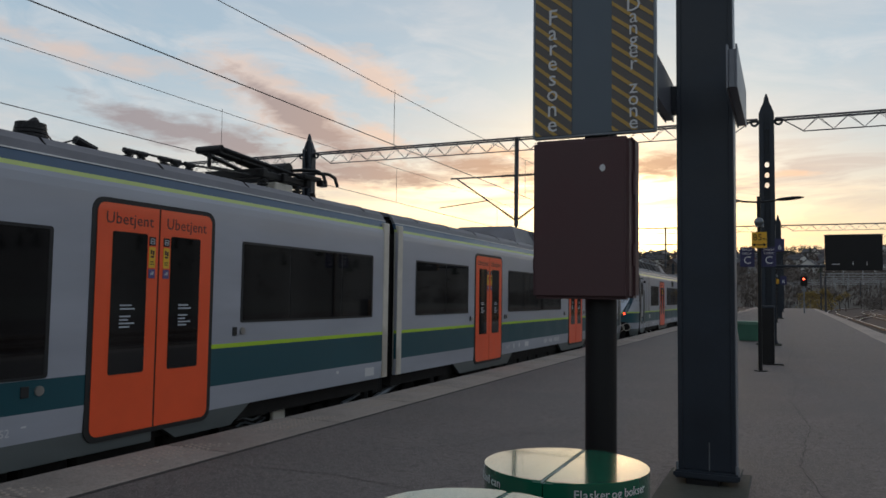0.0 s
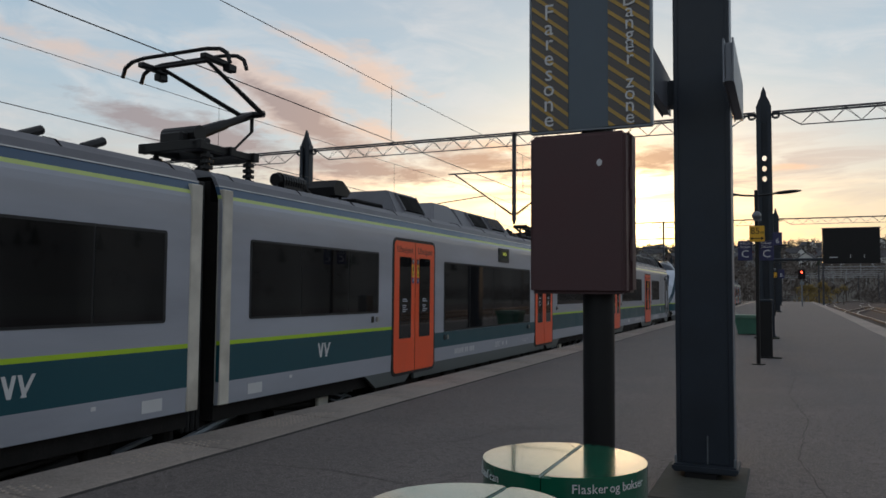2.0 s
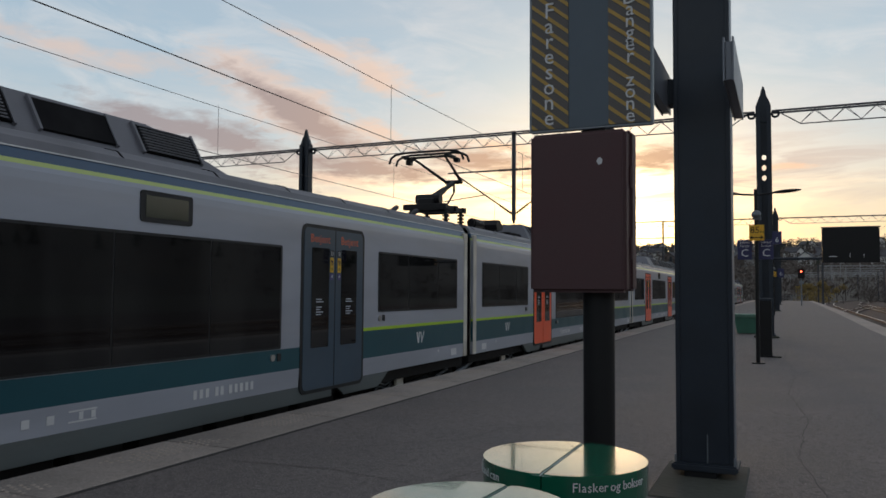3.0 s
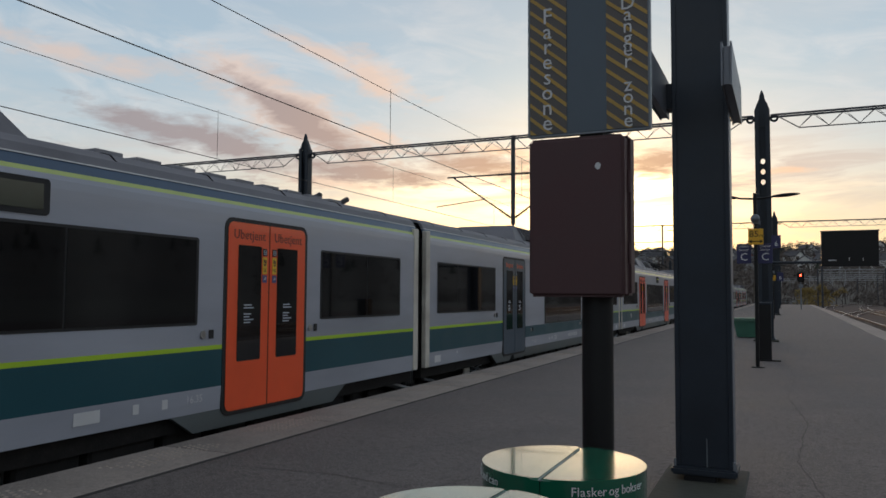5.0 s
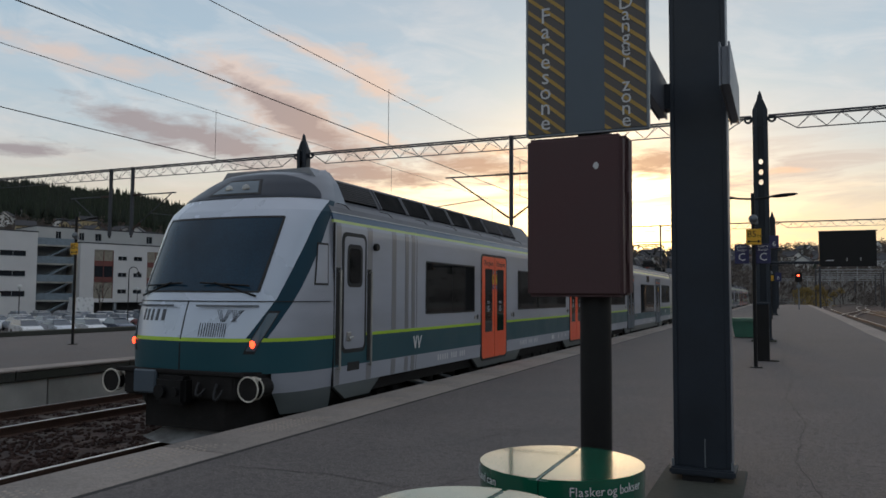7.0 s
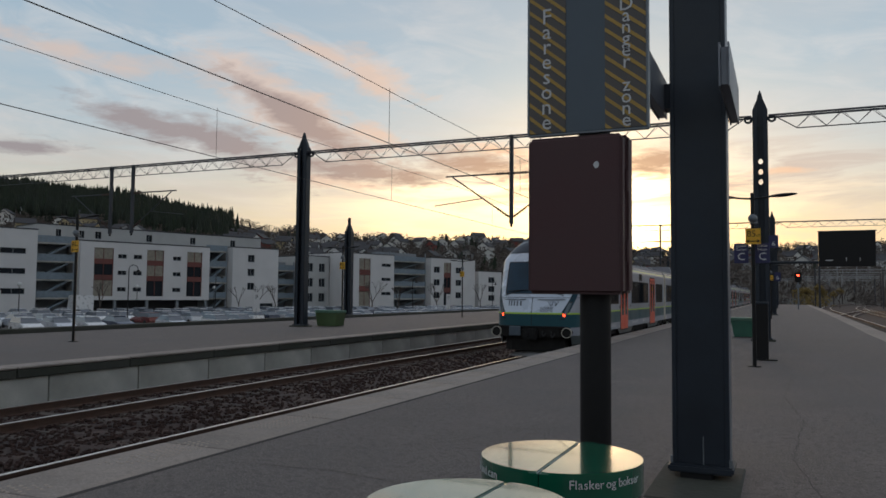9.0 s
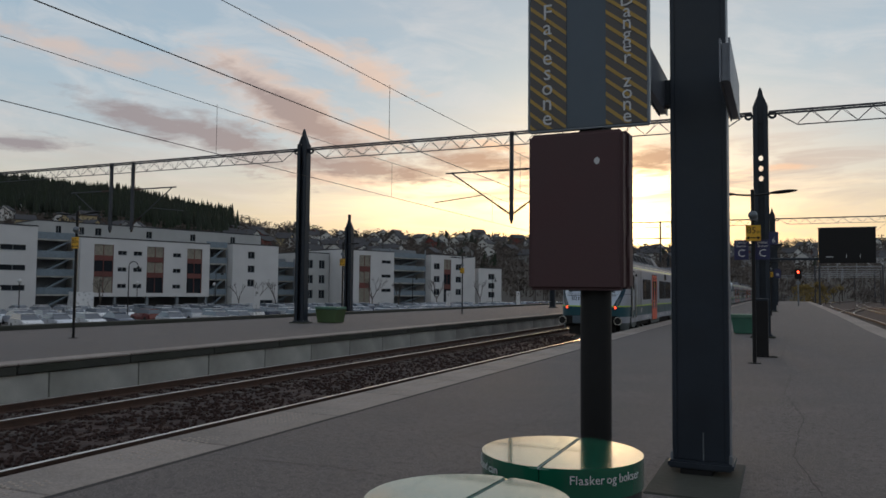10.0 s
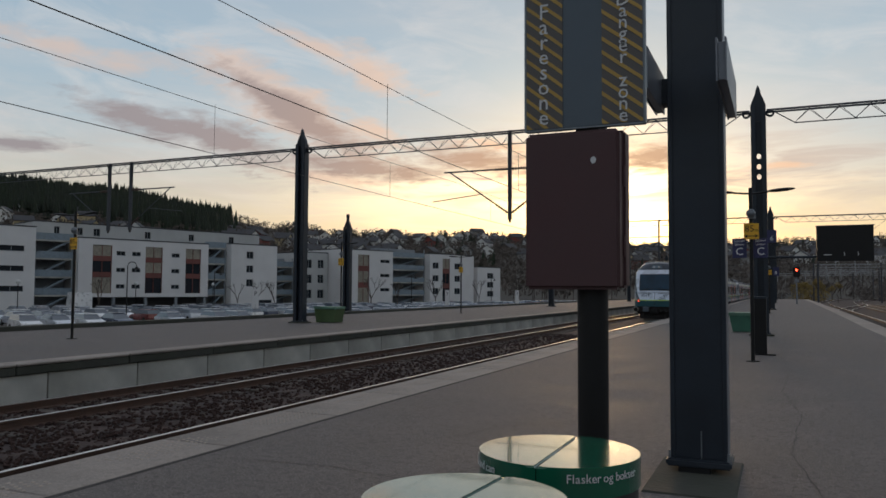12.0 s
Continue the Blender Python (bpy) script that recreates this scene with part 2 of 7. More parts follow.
ROOF_GREY = material("roof_grey", (0.15, 0.152, 0.17), 0.55, vary=0.15, scale=2, dirt=(0.07, 0.07, 0.075), dirt_amount=0.5)
ROOF_DARK = material("roof_vent_dark", (0.007, 0.007, 0.008), 0.8, vary=0.2, spec=0.12)
ORANGE = material("orange_door_paint", (0.92, 0.105, 0.026), 0.36, vary=0.05, scale=2, coat=0.3, dirt=(0.66, 0.085, 0.025), dirt_amount=0.3)
BLUE_DOOR = material("night_blue_door_paint", (0.042, 0.072, 0.105), 0.4, vary=0.15, scale=2, dirt=(0.07, 0.10, 0.13), dirt_amount=0.5)
RUBBER = material("black_rubber", (0.012, 0.012, 0.013), 0.6, vary=0.15)
# the pale drip streaks also stand in for reflections in the panes
TRAIN_GLASS = material("tinted_train_glass", (0.008, 0.008, 0.009), 0.035, vary=0.5, scale=0.9, grain=22, spec=0.7, dirt=(0.035, 0.034, 0.032), dirt_amount=0.6, stretch=(1, 3, 0.6))
UNDER = material("dirty_underframe", (0.022, 0.020, 0.019), 0.85, spec=0.2, vary=0.4, scale=6, bump=0.5)
STEEL = material("bare_steel", (0.45, 0.44, 0.42), 0.35, metal=0.9, vary=0.2)
CREAM_PLATE = material("aged_white_metal", (0.62, 0.58, 0.50), 0.5, vary=0.15, scale=3, dirt=(0.2, 0.16, 0.12), dirt_amount=0.6)
LETTER_DARK = material("dark_lettering", (0.06, 0.02, 0.02), 0.5, vary=0.05)
LETTER_ORANGE = material("orange_lettering", (0.75, 0.14, 0.05), 0.5, vary=0.05)
WHITE_WALL = material("white_render", (0.64, 0.625, 0.615), 0.85, vary=0.06, scale=0.3, grain=5)
GREY_WALL = material("grey_cladding", (0.24, 0.26, 0.28), 0.8, vary=0.12, scale=0.4)
RED_CLAD = material("oxide_red_panel", (0.17, 0.055, 0.045), 0.7, vary=0.15, scale=0.6, random_tone=0.15)
LIGHT_CLAD = material("pale_grey_cladding", (0.46, 0.46, 0.45), 0.8, vary=0.08, scale=0.4)
DARK_ROOF = material("dark_roofing", (0.055, 0.055, 0.06), 0.8, vary=0.2, scale=0.4)
HOUSE_GLASS = material("house_glass", (0.02, 0.024, 0.03), 0.08, vary=0.1)
CURTAIN_GLASS = material("curtained_glass", (0.30, 0.27, 0.22), 0.15, vary=0.2)
CONIFER = material("conifer_needles", (0.020, 0.030, 0.016), 0.9, vary=0.4, scale=0.05, grain=0.6)
# twigs lightened: haze over the far slopes is put into their colour
LEAFLESS = material("bare_twigs", (0.10, 0.082, 0.070), 0.95, vary=0.3, scale=0.3)
AUTUMN = material("yellow_autumn_leaves", (0.21, 0.145, 0.04), 0.9, vary=0.35, scale=0.5)
# base lightened as well, with the distant haze put into the hillside colour
HILL = material("hillside", (0.085, 0.073, 0.058), 0.95, vary=0.45, scale=0.02, grain=0.2)
RED_LAMP = material("red_lamp", (1.0, 0.05, 0.02), emit=14.0)
TAIL_LAMP = material("tail_lamp", (1.0, 0.06, 0.02), emit=4.0)
AMBER_DOTS = material("amber_display", (0.75, 0.80, 0.10), emit=0.42)
LENS = material("lamp_lens", (0.10, 0.14, 0.17), 0.08, vary=0.1)
WIRE = material("copper_wire", (0.05, 0.045, 0.04), 0.5, metal=0.4, vary=0.1)

# ---------------------------------------------------------------- mesh tools


def box(bm, x0, x1, y0, y1, z0, z1, bevel=0.0, seg=1):
    g = bmesh.ops.create_cube(bm, size=1.0)
    vs = g["verts"]
    for v in vs:
        v.co = Vector((x0 + (v.co.x + 0.5) * (x1 - x0), y0 + (v.co.y + 0.5) * (y1 - y0), z0 + (v.co.z + 0.5) * (z1 - z0)))
    if bevel:
        es = {e for v in vs for e in v.link_edges}
        bmesh.ops.bevel(bm, geom=list(es), offset=bevel, segments=seg, affect="EDGES")
    return vs


def rod(bm, a, b, r, n=8, r2=None):
    a, b = Vector(a), Vector(b)
    d = b - a
    g = bmesh.ops.create_cone(bm, cap_ends=True, segments=n, radius1=r, radius2=r if r2 is None else r2, depth=d.length)
    m = Matrix.Translation((a + b) / 2) @ d.to_track_quat("Z", "Y").to_matrix().to_4x4()
    bmesh.ops.transform(bm, matrix=m, verts=g["verts"])
    return g["verts"]


def tube(bm, pts, r, n=5):
    """One unbroken wire through points that follow one another mostly along y."""
    prev = None
    for p in pts:
        ring = [bm.verts.new((p[0] + r * math.cos(2 * math.pi * i / n), p[1], p[2] + r * math.sin(2 * math.pi * i / n))) for i in range(n)]
        if prev:
            for i in range(n):
                bm.faces.new((prev[i], prev[(i + 1) % n], ring[(i + 1) % n], ring[i]))
        prev = ring


def prism(bm, pts, axis, a, b):
    """Extrude a closed outline along an axis from a to b. Outline pairs are the other two axes in xyz order."""
    def at(p, w):
        return {"x": (w, p[0], p[1]), "y": (p[0], w, p[1]), "z": (p[0], p[1], w)}[axis]
    va = [bm.verts.new(at(p, a)) for p in pts]
    vb = [bm.verts.new(at(p, b)) for p in pts]
    n = len(pts)
    bm.faces.new(va)
    bm.faces.new(vb[::-1])
    for i in range(n):
        bm.faces.new((va[i], vb[i], vb[(i + 1) % n], va[(i + 1) % n]))


def rounded(a0, a1, b0, b1, r, n=4):
    """A rounded rectangle outline."""
    out = []
    for cx, cy, s in ((a1 - r, b1 - r, 0), (a0 + r, b1 - r, 90), (a0 + r, b0 + r, 180), (a1 - r, b0 + r, 270)):
        for i in range(n + 1):
            t = radians(s + 90 * i / n)
            out.append((cx + r * math.cos(t), cy + r * math.sin(t)))
    return out


def finish(name, bm, material_, smooth=False):
    bmesh.ops.recalc_face_normals(bm, faces=bm.faces[:])
    me = bpy.data.meshes.new(name)
    bm.to_mesh(me)
    bm.free()
    if material_ is not None:
        me.materials.append(material_)
    if smooth:
        me.polygons.foreach_set("use_smooth", [True] * len(me.polygons))
        me.set_sharp_from_angle(angle=radians(35))
    return me


def part(name, bm, material_, parent=None, label="", smooth=False, m=None):
    ob = new(name, finish(name, bm, material_, smooth))
    if parent is not None:
        ob.parent = parent
    if m is not None:
        ob.matrix_basis = m
    if label:
        tagged(ob, label)
    return ob


def share(name, mesh, parent, m, label=""):
    ob = new(name, mesh)
    ob.parent = parent
    ob.matrix_basis = m
    if label:
        tagged(ob, label)
    return ob


def thing(name, label, category, m=None, group="", kind=""):
    ob = new(name)
    ob.empty_display_size = 0.2
    if m is not None:
        ob.matrix_basis = m
    return tagged(ob, label, category, group, kind)


def lettering(name, text, size, material_, parent, m, spread=1.0, line=1.0, depth=0.001, align="CENTER"):
    """Letters of the built-in font as a mesh, lying in the local XY plane of m."""
    cu = bpy.data.curves.new(name, "FONT")
    cu.body, cu.size, cu.extrude, cu.align_x, cu.align_y = text, size, depth, align, "CENTER"
    cu.space_character, cu.space_line, cu.resolution_u = spread, line, 2
    tmp = bpy.data.objects.new(name, cu)
    scene.collection.objects.link(tmp)
    me = bpy.data.meshes.new_from_object(tmp.evaluated_get(bpy.context.evaluated_depsgraph_get()))
    bpy.data.objects.remove(tmp)
    bpy.data.curves.remove(cu)
    me.materials.clear()
    me.materials.append(material_)
    ob = new(name, me)
    ob.parent = parent
    ob.matrix_basis = m
    return ob


def facing(x, y, z, way):
    """A pose whose XY plane faces -y ('south'), +x ('east') or -x ('west')."""
    turn = {"south": (90, 0, 0), "east": (90, 0, 90), "west": (90, 0, -90), "north": (90, 0, 180)}[way]
    return pose(x, y, z, *turn)

# ---------------------------------------------------------------- ground, tracks, platforms
Y0, Y1 = -26.0, 172.0          # platforms
RAIL_TOP = -0.60
BED = -0.78
EDGE = -5.75                   # platform edge by the train
EDGE2 = -14.0                  # the far platform's edge
TRACKS = (-7.53, -12.15, -27.6)


def build_ground():
    bm = bmesh.new()
    prof = [(-3000, -2.4), (-120, -2.4), (-60, -2.4), (-33, -2.4), (-30.2, -0.98), (-14, -0.98), (-5.5, -0.98), (5, -0.98), (40, -0.98), (120, -1.0), (3000, -1.0)]
    ys = [-3000, -200, -40, 0, 40, 120, 200, 400, 3000]
    grid = [[bm.verts.new((x, y, z)) for x, z in prof] for y in ys]
    for a, b in zip(grid, grid[1:]):
        for i in range(len(prof) - 1):
            bm.faces.new((a[i], a[i + 1], b[i + 1], b[i]))
    tagged(part("ground", bm, EARTH), "dark trampled earth and weeds round the railway", "ground", kind="structure")
    for name, x0, x1 in (("ballast_bed", EDGE2 + 0.25, EDGE - 0.25), ("ballast_bed", -30.0, -24.8), ("ballast_bed", 4.2, 42.0)):
        bm = bmesh.new()
        n = int((x1 - x0) / 0.35)
        rows = []
        ylist = [Y0 + i * 0.45 for i in range(0, 120)] + [Y0 + 54 + i * 4 for i in range(1, 60)]
        rnd = random.Random(5)
        for y in ylist:
            rows.append([bm.verts.new((x0 + (x1 - x0) * i / n, y, BED + rnd.uniform(-0.035, 0.03))) for i in range(n + 1)])
        for a, b in zip(rows, rows[1:]):
            for i in range(n):
                bm.faces.new((a[i], a[i + 1], b[i + 1], b[i]))
        tagged(part(name, bm, BALLAST), "rust-brown crushed stone ballast between the rails", "ballast", kind="structure")


def build_stones():
    """Loose ballast stones on the bed beside the near platform."""
    rnd = random.Random(11)
    bm = bmesh.new()
    verts, faces = [], []
    shape = [(-1, -.8, -.5), (1, -.9, -.4), (.9, 1, -.5), (-.8, .9, -.4), (-.6, -.5, .6), (.5, -.7, .5), (.7, .6, .7), (-.7, .5, .5)]
    quads = [(0, 3, 2, 1), (4, 5, 6, 7), (0, 1, 5, 4), (1, 2, 6, 5), (2, 3, 7, 6), (3, 0, 4, 7)]
    for _ in range(15000):
        x = rnd.uniform(-13.6, -6.4)
        y = 3.5 + 36 * rnd.random() ** 1.7
        s = rnd.uniform(0.018, 0.042)
        t = Matrix.Rotation(rnd.uniform(0, 6.28), 3, "Z") @ Matrix.Rotation(rnd.uniform(-.6, .6), 3, "X")
        k = len(verts)
        for v in shape:
            w = t @ Vector(v) * s
            verts.append((x + w.x, y + w.y, BED + 0.02 + w.z))
        faces += [tuple(k + i for i in q) for q in quads]
    me = bpy.data.meshes.new("ballast_stones")
    me.from_pydata(verts, [], faces)
    me.materials.append(BALLAST_STONE)
    tagged(new("ballast_stones", me), "loose rust-brown and grey ballast stones", "stones", kind="stuff")


def build_track(x, y0, y1, near):
    tr = thing("railway_track", "pair of steel rails on concrete sleepers in brown ballast", "track", pose(x, 0, 0), kind="structure")
    prof = [(-.07, -.16), (.07, -.16), (.07, -.145), (.012, -.125), (.012, -.045), (.036, -.035), (.036, -.004), (.03, 0), (-.03, 0), (-.036, -.004), (-.036, -.035), (-.012, -.045), (-.012, -.125), (-.07, -.145)]
    for sx in (-0.7525, 0.7525):
        bm = bmesh.new()
        prism(bm, [(sx + px, RAIL_TOP + pz - 0.006) for px, pz in prof], "y", y0, y1)
        part("rail", bm, RUST, tr)
        bm = bmesh.new()
        prism(bm, [(sx - .031, RAIL_TOP - 0.012), (sx + .031, RAIL_TOP - 0.012), (sx + .031, RAIL_TOP), (sx - .031, RAIL_TOP)], "y", y0, y1)
        part("rail_head", bm, RAIL, tr, "polished steel running surface")
    bm = bmesh.new()
    box(bm, -1.3, 1.3, -0.13, 0.13, RAIL_TOP - 0.36, RAIL_TOP - 0.155, 0.02)
    me = finish("sleeper", bm, SLEEPER)
    for i in range(int((near - y0) / 0.6)):
        share("sleeper", me, tr, pose(0, y0 + 0.3 + i * 0.6, 0))


def right_edge(y):
    """The platform's other edge, which draws away as the tracks beside it bend off."""
    return 4.2 + 1.35 * max(0.0, min(1.0, (y - 38) / 130.0)) ** 0.8


def yard_x(k, y):
    """Centre line of the yard's tracks, which bend away from the platform."""
    x = right_edge(y) + 1.78 + 0.0006 * max(0.0, y - 130) ** 2
    return x + k * (4.6 + 0.00008 * max(0.0, y - 60) ** 2 + 0.004 * max(0.0, y - 40))


def curved_track(centre, y0, y1, near):
    tr = thing("railway_track", "pair of rusty rails bending across the station yard", "track", None, kind="structure")
    ys = [y0 + (y1 - y0) * i / 60 for i in range(61)]
    for side in (-0.7525, 0.7525):
        for name, mat_, half, za, zb, label in (("rail", RUST, 0.036, RAIL_TOP - 0.17, RAIL_TOP - 0.010, ""), ("rail_head", RAIL, 0.031, RAIL_TOP - 0.012, RAIL_TOP, "polished steel running surface")):
            verts, faces = [], []
            for y in ys:
                x = centre(y) + side
                verts += [(x - half, y, za), (x + half, y, za), (x + half, y, zb), (x - half, y, zb)]
            for i in range(len(ys) - 1):
                for j in range(4):
                    faces.append((4 * i + j, 4 * i + (j + 1) % 4, 4 * i + 4 + (j + 1) % 4, 4 * i + 4 + j))
            me = bpy.data.meshes.new(name)
            me.from_pydata(verts, [], faces)
            me.materials.append(mat_)
            share(name, me, tr, Matrix.Identity(4), label)
    bm = bmesh.new()
    box(bm, -1.3, 1.3, -0.13, 0.13, RAIL_TOP - 0.36, RAIL_TOP - 0.155, 0.02)
    me = finish("sleeper", bm, SLEEPER)
    y = 36.0
    while y < near:
        lean = math.degrees(math.atan(centre(y + 1) - centre(y)))
        share("sleeper", me, tr, pose(centre(y), y, 0, 0, 0, -lean))
        y += 0.65


def build_platform():
    bm = bmesh.new()
    far = [Y0 + 2 * i for i in range(100)]
    prism(bm, [(EDGE + 0.855, Y0), *((right_edge(y) - 0.82, y) for y in far), (EDGE + 0.855, far[-1])], "z", -0.98, 0.0)
    p = tagged(part("platform_near", bm, ASPHALT), "worn grey-brown asphalt station platform with cracks and patches", "platform", kind="structure")
    # light coping slabs along both edges
    bm = bmesh.new()
    box(bm, 0, 0.825, -0.994, 0.994, -0.16, 0.006, 0.012)
    me = finish("edge_slab", bm, SLAB)
    for i in range(99):
        y = Y0 + 1 + 2 * i
        share("edge_slab", me, p, pose(EDGE, y, 0))
        lean = math.degrees(math.atan2(right_edge(y + 1) - right_edge(y - 1), 2))
        share("edge_slab", me, p, pose(right_edge(y), y, 0, 0, 0, 180 - lean))
    bm = bmesh.new()
    box(bm, EDGE + 0.815, EDGE + 0.875, Y0, Y1, -0.05, 0.002)
    part("edge_joint", bm, JOINT, p, "dark weathered joint beside the edge slabs")
    bm = bmesh.new()
    box(bm, EDGE + 0.12, EDGE + 0.71, Y0, Y1, -0.98, -0.165)
    part("edge_wall", bm, CONCRETE, p, "dark concrete wall under the platform edge")
    # raised tactile ribs in slanting fields, worn thin between them
    bm = bmesh.new()
    rnd = random.Random(8)
    for i in range(17):
        y = 3.0 + i * 2.0
        for k in range(16):
            for j in range(5):
                if rnd.random() < 0.12:
                    continue
                c = Vector((EDGE + 0.22 + j * 0.075, y + k * 0.075 + j * 0.05, 0.008))
                bmesh.ops.create_cone(bm, cap_ends=True, segments=5, radius1=0.024, radius2=0.014, depth=0.008, matrix=Matrix.Translation(c))
    part("tactile_studs", bm, STUD, p, "pale tactile studs")
    ob = bpy.data.objects["tactile_studs"]
    tagged(ob, kind="stuff")
    # cracks and repair seams in the asphalt
    for pts, w in CRACKS:
        bm = bmesh.new()
        rnd = random.Random(len(pts) * 7 + int(pts[0][1] * 10))
        line = []
        for (ax, ay), (bx, by) in zip(pts, pts[1:]):
            n = max(2, int(math.hypot(bx - ax, by - ay) / 0.12))
            for i in range(n):
                t = i / n
                line.append((ax + (bx - ax) * t + rnd.uniform(-.018, .018), ay + (by - ay) * t + rnd.uniform(-.018, .018)))
        line.append(pts[-1])
        prev = None
        for i, (cx, cy) in enumerate(line):
            nx, ny = line[min(i + 1, len(line) - 1)]
            px, py = line[max(i - 1, 0)]
            d = Vector((nx - px, ny - py))
            d = Vector((-d.y, d.x)).normalized() * w * rnd.uniform(0.4, 1.0) if d.length else Vector((w, 0))
            cur = (bm.verts.new((cx + d.x, cy + d.y, 0.0035)), bm.verts.new((cx - d.x, cy - d.y, 0.0035)))
            if prev:
                bm.faces.new((prev[0], cur[0], cur[1], prev[1]))
            prev = cur
        part("asphalt_crack", bm, CRACK, p, "dark crack in the asphalt")


CRACK = material("crack_filler", (0.082, 0.071, 0.066), 0.85, vary=0.4)
JOINT = material("dark_joint", (0.035, 0.031, 0.029), 0.9, vary=0.3)
STUD = material("tactile_stud", (0.36, 0.305, 0.255), 0.75, vary=0.15)
BALLAST_STONE = material("ballast_stone", (0.052, 0.031, 0.026), 0.95, spec=0.2, vary=0.6, scale=9, grain=30)
CRACKS = (
    ([(-4.6, 5.6), (-3.6, 5.7), (-2.6, 5.55), (-1.2, 5.9)], 0.008),
    ([(-4.7, 8.3), (-3.0, 8.4), (-1.3, 8.6)], 0.006),
    ([(0.35, 6.0), (0.1, 8.0), (0.25, 10.5), (0.05, 13.0), (0.2, 16.5), (0.0, 20.0), (0.15, 26.0), (0.3, 40.0)], 0.008),
    ([(0.2, 16.2), (0.9, 17.6), (1.9, 18.4), (3.6, 18.6)], 0.012),
    ([(-4.7, 13.8), (-2.2, 14.2)], 0.006),
    ([(-3.9, 6.6), (-3.1, 7.4), (-2.9, 8.2), (-2.0, 9.1)], 0.007),
    ([(-2.6, 5.6), (-2.3, 6.6), (-1.5, 7.1)], 0.006),
    ([(0.5, 9.2), (1.5, 9.6), (2.8, 9.4)], 0.010),
    ([(0.3, 11.9), (1.2, 12.4), (3.3, 12.3)], 0.010),
    ([(1.6, 20.5), (2.6, 23.0), (3.1, 27.0)], 0.016),
    ([(-0.6, 24.0), (0.4, 25.2), (1.9, 25.0)], 0.016),
    ([(-4.7, 19.5), (-2.6, 20.2), (-1.0, 19.8)], 0.010),
    ([(0.1, 31.0), (1.6, 31.6), (3.2, 31.2)], 0.020),
)


def build_far_platform():
    bm = bmesh.new()
    box(bm, -24.55, EDGE2 - 0.45, Y0 - 20, 240, -0.98, 0.0)
    p = tagged(part("platform_far", bm, ASPHALT), "grey asphalt platform across the tracks with a concrete wall", "platform", kind="structure")
    bm = bmesh.new()
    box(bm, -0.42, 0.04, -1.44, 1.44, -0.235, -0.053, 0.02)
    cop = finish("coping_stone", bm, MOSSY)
    bm = bmesh.new()
    box(bm, -0.5, 0.06, -1.44, 1.44, -0.05, 0.006, 0.018)
    cap = finish("cap_slab", bm, SLAB)
    bm = bmesh.new()
    box(bm, -0.4, 0, -1.205, 1.205, -0.98, -0.237, 0.012)
    pan = finish("wall_panel", bm, CONCRETE)
    for i in range(80):
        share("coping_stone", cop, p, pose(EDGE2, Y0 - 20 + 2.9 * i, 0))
        share("cap_slab", cap, p, pose(EDGE2, Y0 - 20 + 2.9 * i, 0))
        share("wall_panel", pan, p, pose(EDGE2 - 0.03, Y0 - 20 + 2.44 * i, 0))
    bm = bmesh.new()
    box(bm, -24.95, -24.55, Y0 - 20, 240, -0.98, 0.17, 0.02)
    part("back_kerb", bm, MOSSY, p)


build_ground()
build_stones()
for tx, near in zip(TRACKS, (60, 60, 34)):
    build_track(tx, Y0 - 20, 330.0, near)
for k in range(4):
    curved_track(lambda y, k=k: yard_x(k, y), Y0, 330.0, 100 - 12 * k)
for a, b, ya, yb in ((0, 1, 92.0, 150.0), (2, 1, 100.0, 165.0)):
    def crossing(y, a=a, b=b, ya=ya, yb=yb):
        f = max(0.0, min(1.0, (y - ya) / (yb - ya)))
        f = f * f * (3 - 2 * f)
        return yard_x(a, y) * (1 - f) + yard_x(b, y) * f
    curved_track(crossing, ya, yb, 0)
build_platform()
build_far_platform()

# ---------------------------------------------------------------- station furniture
LATTICE_TOP = 7.96


